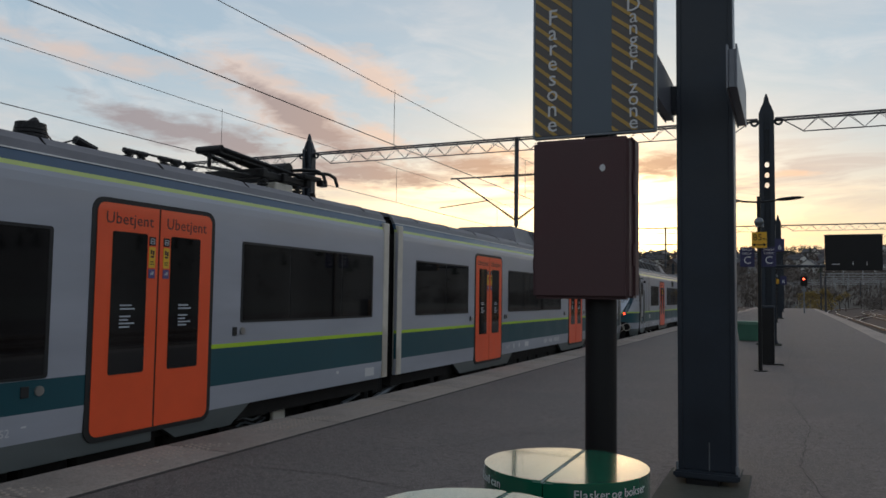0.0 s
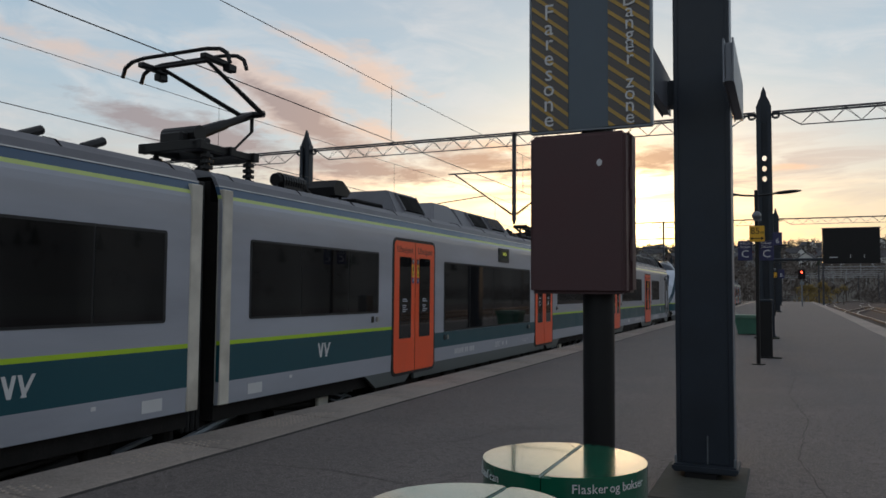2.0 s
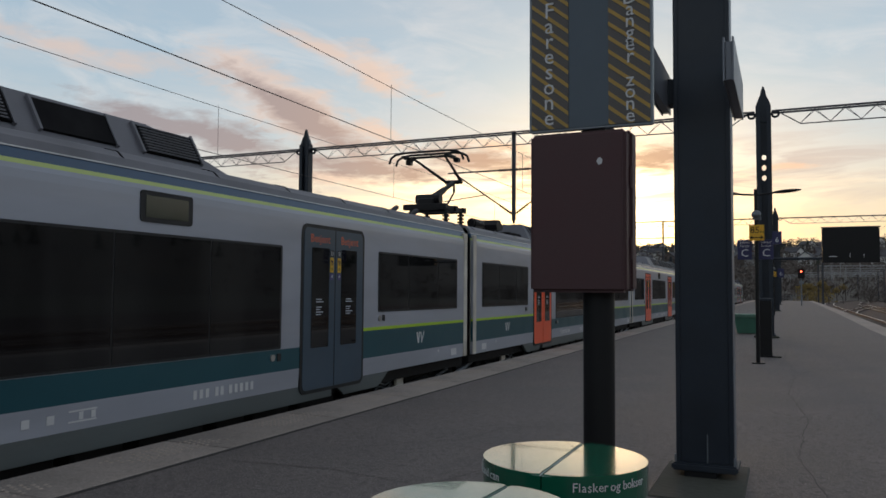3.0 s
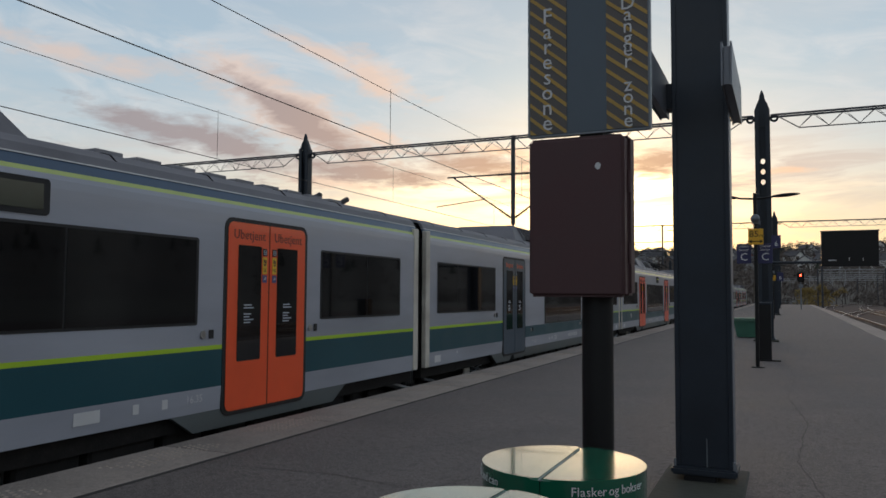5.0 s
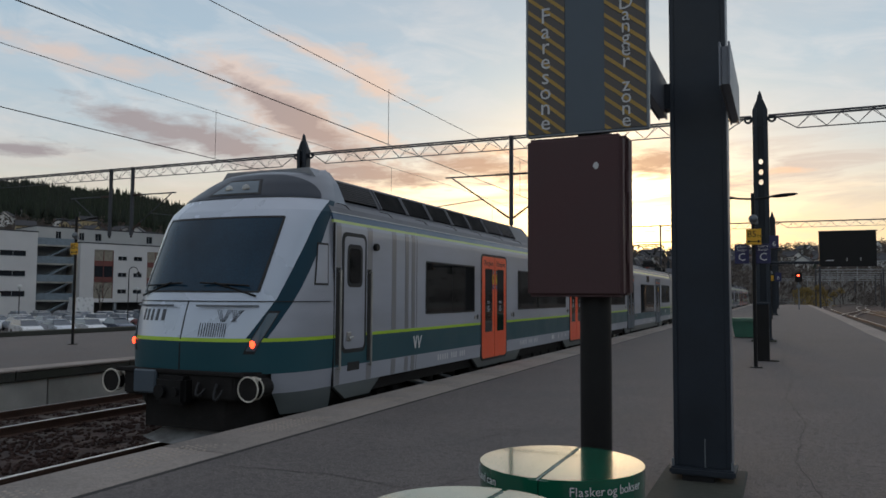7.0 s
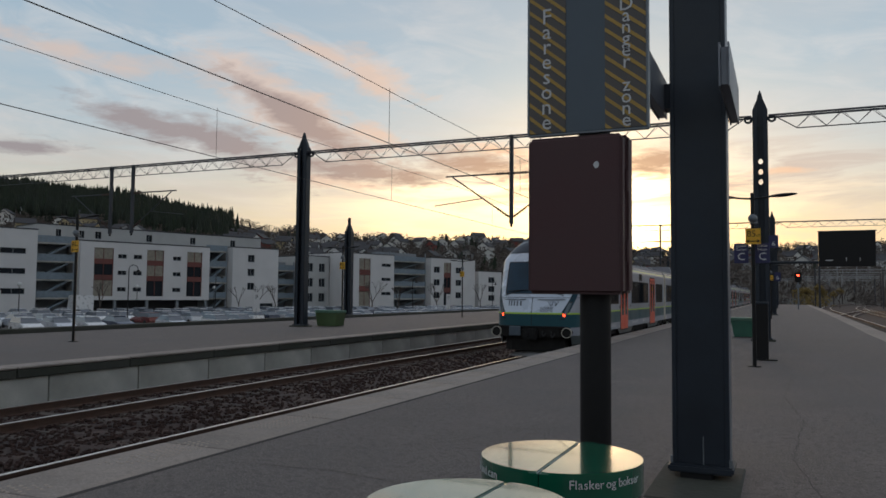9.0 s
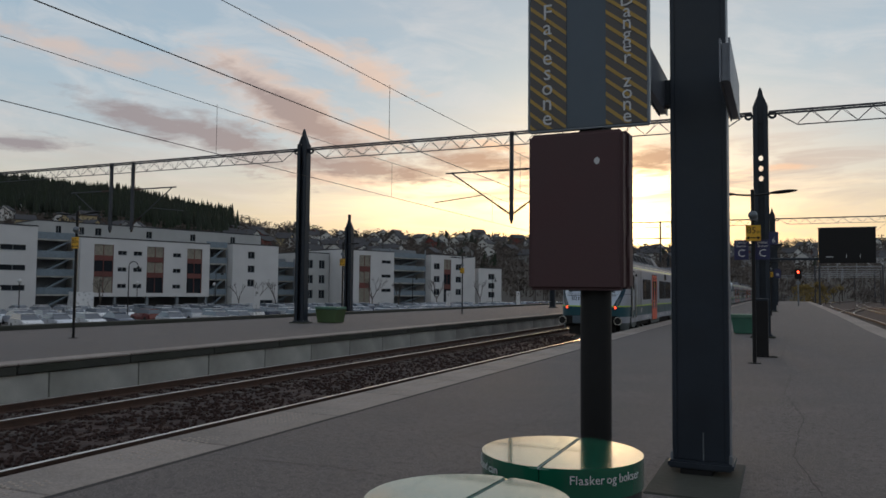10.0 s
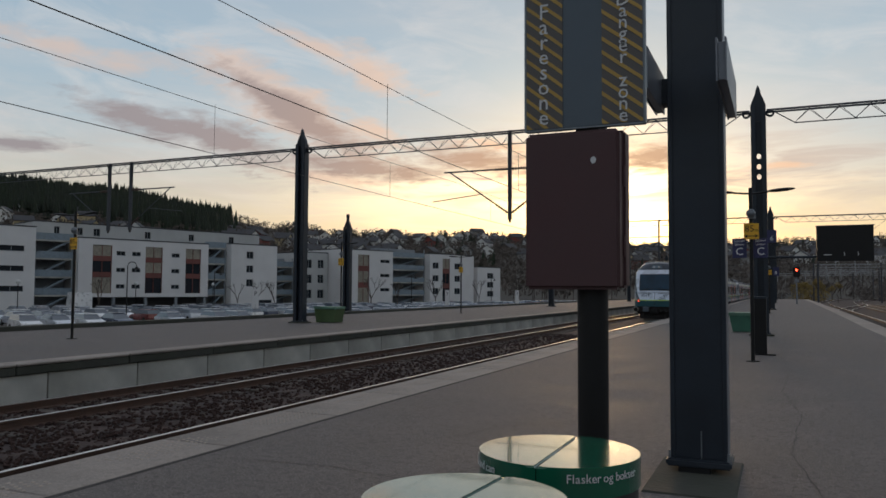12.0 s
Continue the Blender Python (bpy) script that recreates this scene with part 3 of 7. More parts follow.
def portal_mast(x, y, height=8.88, near=False, label="tall blue-black steel catenary mast with a pointed top"):
    """Two steel channels side by side, joined by plates with round holes, with a pointed finial between them."""
    t = thing("catenary_mast", label, "mast", pose(x, y, 0), "catenary masts")
    hw, hd = 0.25, 0.18
    for s in (-1, 1):
        bm = bmesh.new()
        a, b = s * hw, s * (hw - 0.15)
        lo, hi = min(a, b), max(a, b)
        box(bm, a - s * 0.018 if s > 0 else a, a if s > 0 else a + 0.018, -hd, hd, 0.1, height - 0.72, 0.004)
        for fy in (-hd, hd - 0.018):
            box(bm, lo, hi, fy, fy + 0.018, 0.1, height - 0.72, 0.004)
        # slanting upper end of the channel, drawn in towards the finial
        prism(bm, [(a, height - 0.72), (b, height - 0.72), (b, height - 0.34), (a - s * 0.07, height - 0.52)], "y", -0.09, 0.09)
        part("channel", bm, POST_PAINT, t)
    bm = bmesh.new()
    prism(bm, [(-0.105, height - 1.3), (0.105, height - 1.3), (0.105, height - 0.36), (0.075, height - 0.18), (0.03, height - 0.05), (0, height), (-0.03, height - 0.05), (-0.075, height - 0.18), (-0.105, height - 0.36)], "y", -0.05, 0.05)
    part("finial", bm, POST_PAINT, t)
    # web plates, with a stretch of three round holes
    bm = bmesh.new()
    holes = [5.60, 5.96, 6.33]
    z = 0.12
    for h in holes + [None]:
        top = (h - 0.13) if h else height - 0.9
        box(bm, -hw + 0.14, hw - 0.14, -0.012, 0.012, z, top)
        if h:
            n = 12
            ring = [(0.078 * math.cos(2 * math.pi * i / n), h + 0.10 * math.sin(2 * math.pi * i / n)) for i in range(n)]
            half = hw - 0.14
            outer = [(max(-half, min(half, 2.5 * px)), h + max(-0.13, min(0.13, 3.2 * (pz - h)))) for px, pz in ring]
            for yy in (-0.012, 0.012):
                vi = [bm.verts.new((px, yy, pz)) for px, pz in ring]
                vo = [bm.verts.new((px, yy, pz)) for px, pz in outer]
                for i in range(n):
                    bm.faces.new((vi[i], vi[(i + 1) % n], vo[(i + 1) % n], vo[i]))
            z = h + 0.13
    part("web_plate", bm, POST_PAINT, t)
    for s in (-1, 1) if height > 7 else ():
        bm = bmesh.new()
        n = 10
        ring = [(s * (hw + 0.14) + 0.15 * math.cos(2 * math.pi * i / n), LATTICE_TOP - 0.10 + 0.15 * math.sin(2 * math.pi * i / n)) for i in range(n)]
        inner = [(s * (hw + 0.14) + 0.075 * math.cos(2 * math.pi * i / n), LATTICE_TOP - 0.10 + 0.075 * math.sin(2 * math.pi * i / n)) for i in range(n)]
        for yy in (-0.03, 0.03):
            vo = [bm.verts.new((a, yy, b)) for a, b in ring]
            vi = [bm.verts.new((a, yy, b)) for a, b in inner]
            for i in range(n):
                bm.faces.new((vi[i], vi[(i + 1) % n], vo[(i + 1) % n], vo[i]))
        part("ring_bracket", bm, POST_PAINT, t)
    bm = bmesh.new()
    box(bm, -hw - 0.05, hw + 0.05, -hd - 0.05, hd + 0.05, 0.06, 0.11, 0.012)
    base = part("base_plate", bm, POST_PAINT, t)
    bm = bmesh.new()
    box(bm, -hw - 0.16, hw + 0.16, -hd - 0.16, hd + 0.16, -0.02, 0.06, 0.02)
    part("plinth", bm, MOSSY, t, "mossy concrete footing")
    for sx in (-1, 1):
        for sy in (-1, 1):
            bm = bmesh.new()
            rod(bm, (sx * (hw + 0.02), sy * (hd + 0.02), 0.10), (sx * (hw + 0.02), sy * (hd + 0.02), 0.15), 0.018, 6)
            part("anchor_bolt", bm, GALV, t)
    return t


def near_post():
    """The thick mast close to the camera, with two holder brackets high up."""
    t = thing("catenary_mast", "thick blue-black box-section catenary mast on a concrete footing", "mast", pose(-0.622, 6.95, 0), "catenary masts")
    hw, hd = 0.215, 0.15
    bm = bmesh.new()
    box(bm, -hw, hw - 0.0, -hd, hd, 0.12, 7.0, 0.012, 2)
    part("shaft", bm, POST_PAINT, t)
    for s, a, b in ((-1, -hw - 0.016, -hw + 0.022), (1, hw - 0.022, hw + 0.014)):
        bm = bmesh.new()
        box(bm, a, b, -hd - 0.014, -hd + 0.004, 0.12, 7.0, 0.004)
        part("edge_strip", bm, POST_PAINT, t)
    # holder grey in place of post paint puts the side's sky reflection into colour
    bm = bmesh.new()
    box(bm, hw + 0.002, hw + 0.016, -hd + 0.03, hd, 0.12, 7.0, 0.004)
    part("side_flange", bm, HOLDER, t, "side flange of the mast with painted sky sheen")
    bm = bmesh.new()
    rod(bm, (0.02, -hd - 0.006, 0.12), (0.02, -hd - 0.006, 0.36), 0.006, 5)
    part("cable", bm, GALV, t)
    bm = bmesh.new()
    box(bm, -hw - 0.05, hw + 0.045, -hd - 0.07, hd + 0.07, 0.06, 0.125, 0.015, 2)
    part("base_plate", bm, POST_PAINT, t)
    bm = bmesh.new()
    box(bm, -hw + 0.05, hw - 0.12, -hd - 0.05, hd, 0.0, 0.062, 0.01)
    part("levelling_block", bm, BLACK_PAINT, t)
    bm = bmesh.new()
    box(bm, -hw - 0.15, hw + 0.12, -hd - 0.80, hd + 0.25, -0.06, 0.014, 0.02)
    part("plinth", bm, MOSSY, t, "weathered concrete footing with a chipped edge")
    for sx in (-1, 1):
        bm = bmesh.new()
        rod(bm, (sx * (hw + 0.02), -hd - 0.035, 0.12), (sx * (hw + 0.02), -hd - 0.035, 0.19), 0.012, 6)
        part("anchor_bolt", bm, GALV, t)
    # sign holders: a steel channel along each side of the mast
    for xa, xb, y0, y1 in ((-0.365, -0.285, -0.90, 0.10), (0.225, 0.305, -0.90, 0.55)):
        bm = bmesh.new()
        for q in (xa, xb - 0.014):
            box(bm, q, q + 0.014, y0, y1, 3.145, 3.485, 0.003)
        box(bm, xa + 0.0145, xb - 0.0145, y0 + 0.03, y1, 3.16, 3.455, 0.003)
        part("sign_holder", bm, HOLDER, t, "dark grey channel section sign holder")
        bm = bmesh.new()
        box(bm, min(xa, xb) + (0.08 if xa < 0 else -0.02), min(xa, xb) + (0.16 if xa < 0 else 0.0), -0.1, 0.08, 3.2, 3.42)
        part("holder_bolt", bm, POST_PAINT, t)


HOLDER = material("holder_steel", (0.19, 0.20, 0.225), 0.45, metal=0.3, vary=0.15)


def warning_sign():
    t = thing("warning_sign", "tall grey warning panel with yellow striped edges on a black pole", "sign", pose(-0.80, 3.55, 0))
    bm = bmesh.new()
    rod(bm, (0, 0.05, 0), (0, 0.05, 3.1), 0.073, 24)
    part("pole", bm, BLACK_PAINT, t, "black steel pole", smooth=True)
    # panel
    x0, x1, z0, z1 = -0.305, 0.265, 2.318, 3.45
    bm = bmesh.new()
    box(bm, x0, x1, -0.045, -0.02, z0, z1, 0.004)
    panel = part("panel", bm, SIGN_GREY, t)
    bm = bmesh.new()
    for a in (x0 - 0.006, x1 - 0.004):
        box(bm, a, a + 0.01, -0.05, -0.015, z0 - 0.004, z1)
    box(bm, x0, x1, -0.05, -0.015, z0 - 0.008, z0)
    part("panel_edge", bm, GALV, panel)
    for a, b in ((x0 + 0.006, x0 + 0.185), (x1 - 0.195, x1 - 0.006)):
        bm = bmesh.new()
        box(bm, a, b, -0.049, -0.045, z0 + 0.004, z1 - 0.004)
        part("stripe_field", bm, SIGN_DARK, panel, "dark field")
        z = z0 - 0.2
        while z < z1:
            # a slanting yellow bar, clipped to the field
            pts = [(a, z + 0.145), (b, z), (b, z + 0.020), (a, z + 0.165)]
            lo, hi = z0 + 0.004, z1 - 0.004
            if z + 0.19 > lo and z < hi:
                cl = []
                poly = pts
                for bound, sign in ((lo, 1), (hi, -1)):
                    cl = []
                    for i in range(len(poly)):
                        p, q = poly[i], poly[(i + 1) % len(poly)]
                        pin, qin = sign * (p[1] - bound) >= 0, sign * (q[1] - bound) >= 0
                        if pin:
                            cl.append(p)
                        if pin != qin:
                            k = (bound - p[1]) / (q[1] - p[1])
                            cl.append((p[0] + k * (q[0] - p[0]), bound))
                    poly = cl
                    if len(poly) < 3:
                        break
                if len(poly) >= 3:
                    bm = bmesh.new()
                    prism(bm, poly, "y", -0.0515, -0.0488)
                    part("yellow_bar", bm, SIGN_YELLOW, panel)
            z += 0.0655
    for word, cx, top, step in (("Faresone", x0 + 0.092, 2.893, 0.0742), ("Danger zone", x1 - 0.095, 2.905, 0.0550)):
        for i, ch in enumerate(word):
            if ch == " ":
                continue
            lettering("letter", ch, 0.108 if word[0] == "F" else 0.094, WHITE_PAINT, panel, facing(cx, -0.053, top - i * step, "south"))
    # maroon cabinet below
    bm = bmesh.new()
    box(bm, -0.295, 0.155, -0.09, 0.0, 1.545, 2.292, 0.016, 3)
    cab = part("cabinet", bm, BROWN_PAINT, t, "maroon painted steel cabinet", smooth=True)
    bm = bmesh.new()
    box(bm, -0.285, 0.167, 0.0, 0.11, 1.553, 2.298, 0.012, 2)
    part("cabinet_back", bm, BROWN_PAINT, cab, smooth=True)
    for z in (1.75, 2.08):
        bm = bmesh.new()
        rod(bm, (0.160, 0.0, z - 0.05), (0.160, 0.0, z + 0.05), 0.010, 8)
        part("hinge", bm, BROWN_PAINT, cab)
    bm = bmesh.new()
    prism(bm, [(0.033, 2.13), (0.046, 2.135), (0.050, 2.153), (0.040, 2.165), (0.028, 2.16), (0.022, 2.145)], "y", -0.0925, -0.09)
    part("paint_chip", bm, WHITE_PAINT, cab, "pale scrape in the paint")
    bm = bmesh.new()
    box(bm, -0.06, 0.05, -0.03, 0.05, 2.29, 2.32)
    part("bracket", bm, BLACK_PAINT, t)


def recycling_bin(x, y, turn, label, text=True):
    t = thing("recycling_bin", label, "bin", pose(x, y, 0, 0, 0, turn), "round recycling bins")
    r, top = 0.291, 0.953
    bm = bmesh.new()
    bmesh.ops.create_cone(bm, cap_ends=True, segments=48, radius1=r - 0.01, radius2=r - 0.006, depth=0.84, matrix=Matrix.Translation((0, 0, 0.43)))
    part("body", bm, BIN_BODY, t, "dark grey cylindrical body", smooth=True)
    # lid in two halves
    for s in (0, 1):
        bm = bmesh.new()
        n = 28
        pts = [(r * math.cos(math.pi * i / n), 0.0018 + r * math.sin(math.pi * i / n)) for i in range(n + 1)]
        if s:
            pts = [(-a, -b) for a, b in pts]
        prism(bm, pts, "z", top - 0.105, top)
        hull = [e for e in bm.edges if all(abs(v.co.z - top) < 1e-5 for v in e.verts)]
        bmesh.ops.bevel(bm, geom=hull, offset=0.007, segments=3, affect="EDGES")
        part("lid_half", bm, BIN_GREEN, t, "glossy green half lid", smooth=True)
    if text:
        for word, mid, size in (("Flasker og bokser", radians(-42 - turn), 0.042), ("Bottle and can", radians(-146 - turn), 0.042)):
            wide = [{"l": 0.24, " ": 0.24, "r": 0.36, "t": 0.33, "s": 0.42, "F": 0.52, "B": 0.58}.get(ch, 0.52) * size * 0.92 for ch in word]
            run = -sum(wide) / 2
            for ch, w in zip(word, wide):
                run += w
                if ch == " ":
                    continue
                a = mid + (run - w / 2) / r
                m = pose((r + 0.0055) * math.cos(a), (r + 0.0055) * math.sin(a), top - 0.037, 90, 0, math.degrees(a) + 90)
                lettering("letter", ch, size, WHITE_PAINT, t, m, depth=0.0006)
    return t


def lamp_post(x, y, sector):
    t = thing("street_lamp", "slim black platform lamp post with two curved lamp arms and signs", "lamp", pose(x, y, 0), "platform lamp posts")
    bm = bmesh.new()
    rod(bm, (0, 0, 0), (0, 0, 3.85), 0.042, 12)
    part("pole", bm, BLACK_PAINT, t, smooth=True)
    bm = bmesh.new()
    rod(bm, (0, 0, 0), (0, 0, 0.02), 0.14, 14)
    part("foot_plate", bm, BLACK_PAINT, t)
    for s in (-1, 1):
        bm = bmesh.new()
        rod(bm, (0, 0, 3.72), (s * 0.36, 0, 3.75), 0.022, 8)
        part("arm", bm, BLACK_PAINT, t)
        bm = bmesh.new()
        bmesh.ops.create_uvsphere(bm, u_segments=12, v_segments=8, radius=1.0, matrix=Matrix.Translation((s * 0.62, 0, 3.78)) @ Matrix.Rotation(radians(-s * 4), 4, "Y") @ Matrix.Diagonal((0.30, 0.09, 0.04, 1)))
        part("lamp_head", bm, BLACK_PAINT, t, smooth=True)
    bm = bmesh.new()
    bmesh.ops.create_uvsphere(bm, u_segments=12, v_segments=8, radius=0.1, matrix=Matrix.Translation((0, -0.03, 3.28)))
    box(bm, -0.05, 0.1, -0.05, 0.05, 3.16, 3.24, 0.01)
    part("loudspeaker", bm, GALV, t, "pale grey loudspeaker", smooth=True)
    bm = bmesh.new()
    box(bm, -0.15, 0.16, -0.065, -0.05, 2.70, 3.05, 0.006)
    s85 = part("length_sign", bm, YELLOW, t, "yellow train length sign with black figures")
    lettering("letter", "85", 0.20, BLACK_PAINT, s85, facing(-0.03, -0.067, 2.93, "south"))
    lettering("letter", "m", 0.11, BLACK_PAINT, s85, facing(0.115, -0.067, 2.90, "south"))
    bm = bmesh.new()
    prism(bm, [(-0.14, 2.77), (-0.08, 2.81), (-0.08, 2.78), (0.09, 2.78), (0.09, 2.81), (0.15, 2.77), (0.09, 2.73), (0.09, 2.76), (-0.08, 2.76), (-0.08, 2.73)], "y", -0.068, -0.065)
    part("double_arrow", bm, BLACK_PAINT, s85)
    return t


def sector_sign(x, y, z, letter, words=True):
    t = thing("sector_sign", "small navy blue platform sector sign with white letters", "sign", pose(x, y, z), "sector signs")
    bm = bmesh.new()
    box(bm, -0.15, 0.15, -0.012, 0.012, -0.22, 0.22, 0.006)
    part("panel", bm, NAVY, t)
    bm = bmesh.new()
    box(bm, -0.03, 0.03, 0.012, 0.12, -0.05, 0.05)
    part("clamp", bm, BLACK_PAINT, t)
    if words:
        lettering("letter", "Sektor", 0.085, WHITE_PAINT, t, facing(0, -0.014, 0.165, "south"))
        lettering("letter", "Sector", 0.080, WHITE_PAINT, t, facing(0, -0.014, 0.085, "south"))
    lettering("letter", letter, 0.24, WHITE_PAINT, t, facing(0, -0.014, -0.08, "south"))


def lattice_beam(x0, x1, y, name="portal_beam"):
    t = thing(name, "slender grey steel lattice beam spanning the tracks", "beam", pose(0, y, 0), "portal beams")
    bm = bmesh.new()
    h = 0.50
    for yy in (-0.19, 0.19):
        box(bm, x0, x1, yy - 0.03, yy + 0.03, LATTICE_TOP - 0.06, LATTICE_TOP)
    part("top_chord", bm, BEAM_STEEL, t)
    bm = bmesh.new()
    box(bm, x0 + 0.9, x1 - 0.9, -0.03, 0.03, LATTICE_TOP - h - 0.03, LATTICE_TOP - h)
    part("bottom_chord", bm, BEAM_STEEL, t)
    n = max(2, round((x1 - x0 - 1.8) / 0.92))
    st = (x1 - x0 - 1.8) / n
    bm = bmesh.new()
    for i in range(n):
        a = x0 + 0.9 + i * st
        for yy in (-0.15, 0.15):
            rod(bm, (a, 0, LATTICE_TOP - h), (a + st / 2, yy, LATTICE_TOP - 0.05), 0.010, 4)
            rod(bm, (a + st / 2, yy, LATTICE_TOP - 0.05), (a + st, 0, LATTICE_TOP - h), 0.010, 4)
    rod(bm, (x0 + 0.9, 0, LATTICE_TOP - h), (x0 + 0.2, 0, LATTICE_TOP - 0.03), 0.02, 4)
    rod(bm, (x1 - 0.9, 0, LATTICE_TOP - h), (x1 - 0.2, 0, LATTICE_TOP - 0.03), 0.02, 4)
    part("lattice_bars", bm, BEAM_STEEL, t)
    return t


def drop_post(x, y, bottom, sides):
    """A post hung from the portal beam, that carries the contact wire's arms."""
    t = thing("drop_post", "grey steel drop post with insulated catenary arms", "catenary arm", pose(x, y, 0), "drop posts")
    bm = bmesh.new()
    box(bm, -0.07, 0.07, -0.07, 0.07, bottom, LATTICE_TOP + 0.05, 0.008)
    part("post", bm, BEAM_STEEL, t)
    bm = bmesh.new()
    rod(bm, (0, 0, bottom), (0, 0, bottom - 0.12), 0.05, 8)
    part("lower_bracket", bm, BLACK_PAINT, t)
    for s in sides:
        bm = bmesh.new()
        rod(bm, (s * 0.05, 0, bottom + 2.06), (s * 2.89, 0, bottom + 2.06), 0.033, 6)
        part("top_tube", bm, BEAM_STEEL, t)
        bm = bmesh.new()
        rod(bm, (s * 0.05, 0, bottom + 0.26), (s * 2.6, 0, bottom + 2.03), 0.03, 6)
        part("stay_tube", bm, BEAM_STEEL, t)
        bm = bmesh.new()
        rod(bm, (s * 1.24, 0, bottom + 1.08), (s * 3.4, 0, bottom + 0.85), 0.019, 6)
        part("registration_arm", bm, BEAM_STEEL, t)
        for (ax, az), (bx, bz) in (((0.14, 2.06), (0.6, 2.06)), ((0.16, 0.33), (0.56, 0.61))):
            bm = bmesh.new()
            for k in range(5):
                f = k / 4
                c = Vector((s * (ax + (bx - ax) * f), 0, bottom + az + (bz - az) * f))
                rod(bm, c - Vector((s * 0.02, 0, 0)), c + Vector((s * 0.02, 0, 0)), 0.06, 8)
            part("insulator", bm, RUST, t, "ribbed brown insulator")


def overhead_wires():
    def wire(name, pts, r=0.012, label="thin dark overhead wire", parent=None):
        cu = bmesh.new()
        tube(cu, pts, r)
        return part(name, cu, WIRE, parent)

    ys = [-54, -12.5, 29, 70.8, 112, 153, 195, 240]
    for i, tx in enumerate((-7.53, -12.15)):
        cat = thing("overhead_line", "catenary wire with droppers and a contact wire", "overhead line", None, "overhead lines")
        contact, carrier = [], []
        for a, b in zip(ys, ys[1:]):
            for k in range(6):
                f = k / 6
                y = a + (b - a) * f
                carrier.append((tx, y, 5.98 - 0.16 * 4 * f * (1 - f)))
        contact = [(tx, ys[0], 4.72), (tx, ys[-1], 4.72)]
        wire("contact_wire", contact, 0.009, parent=cat)
        wire("catenary_wire", carrier, 0.007, parent=cat)
        bm = bmesh.new()
        for y in (-4, 5.2, 14.1, 23.0, 33, 43, 53, 66, 80):
            rod(bm, (tx, y, 5.9), (tx, y, 4.72), 0.006, 4)
        part("dropper", bm, WIRE, cat)


def green_crate(x, y, w=1.3, tub=None):
    t = thing("grit_bin", "green plastic grit bin with a slanted rim", "container", pose(x, y, 0), "green grit bins")
    bm = bmesh.new()
    prism(bm, [(-w / 2 + 0.12, 0.02), (w / 2 - 0.12, 0.02), (w / 2, 0.62), (-w / 2, 0.62)], "y", -0.4, 0.4)
    part("tub", bm, tub or CRATE_GREEN, t)
    bm = bmesh.new()
    box(bm, -w / 2 - 0.03, w / 2 + 0.03, -0.45, 0.45, 0.62, 0.74, 0.03, 2)
    part("lid", bm, CRATE_LID, t, "paler green lid")


CRATE_GREEN = material("green_plastic", (0.035, 0.13, 0.085), 0.5, vary=0.12)
OLIVE = material("olive_plastic", (0.06, 0.10, 0.035), 0.5, vary=0.12)
CRATE_LID = material("faded_green_plastic", (0.10, 0.21, 0.15), 0.5, vary=0.12)

near_post()
warning_sign()
recycling_bin(-0.735, 2.735, 90, "round recycling bin with a glossy green two-part lid and white lettering")
recycling_bin(-0.805, 1.985, 86, "round recycling bin with a glossy green lid, beside another alike", text=False)
PORTALS = (29.0, 70.8, 112.0, 153.0)
for i, py in enumerate(PORTALS):
    portal_mast(-19.87, py)
    portal_mast(-0.56, py)
    lattice_beam(-19.6, -0.84, py)
    lattice_beam(-0.28, 21.2, py)
    drop_post(-9.86, py, 4.38, (-1, 1))
lattice_beam(-47.0, -20.15, 29.0)
drop_post(-31.8, 29.0, 4.5, (-1,))
drop_post(-30.3, 29.0, 4.5, (1,))
portal_mast(-25.8, 43.0, 6.3, label="blue-black steel mast at the back of the far platform")
overhead_wires()
lamp_post(-0.53, 18.2, "C")
lamp_post(-19.5, 16.54, "C")
lamp_post(-19.6, 32.1, "C")
lamp_post(-19.4, 47.0, "C")
lamp_post(-0.6, 38.0, "B")
lamp_post(-0.6, 58.5, "B")
sector_sign(-0.78, 18.3, 2.51, "C")
sector_sign(-0.34, 18.3, 2.51, "C")
sector_sign(-0.18, 28.7, 3.46, "6", False)
sector_sign(-0.11, 44.0, 2.62, "B", False)
sector_sign(-0.12, 66.0, 3.0, "A", False)
green_crate(-1.22, 31.5, 1.05)
green_crate(-19.05, 30.2, 1.15, OLIVE)

# ---------------------------------------------------------------- the train
HW = 1.48                      # half the body's width
# outline of one side from the sill to the roof: x, z
SIDE = [(1.42, -0.30), (1.46, 0.05), (HW, 0.45), (HW, 2.50), (1.475, 2.58), (1.462, 2.63), (1.447, 2.675), (1.41, 2.78), (1.36, 2.88), (1.27, 2.955), (1.10, 2.995), (0.6, 3.02), (0.0, 3.03)]


def side_x(z):
    for (xa, za), (xb, zb) in zip(SIDE, SIDE[1:]):
        if za <= z <= zb:
            return xa + (xb - xa) * (z - za) / (zb - za)
    return SIDE[0][0]


def band(name, z0, z1, y0, y1, mat_, parent, both=True, proud=0.0, label="", thick=0.05):
    """A strip of body shell between two heights, on both sides of the car."""
    zs = [z0] + [z for _, z in SIDE if z0 + 1e-4 < z < z1 - 1e-4] + [z1]
    for s in (-1, 1):
        bm = bmesh.new()
        out = [(s * (side_x(z) + proud), z) for z in zs]
        inn = [(s * (side_x(z) - thick), z) for z in reversed(zs)]
        prism(bm, out + inn, "y", y0, y1)
        part(name, bm, mat_, parent, label)


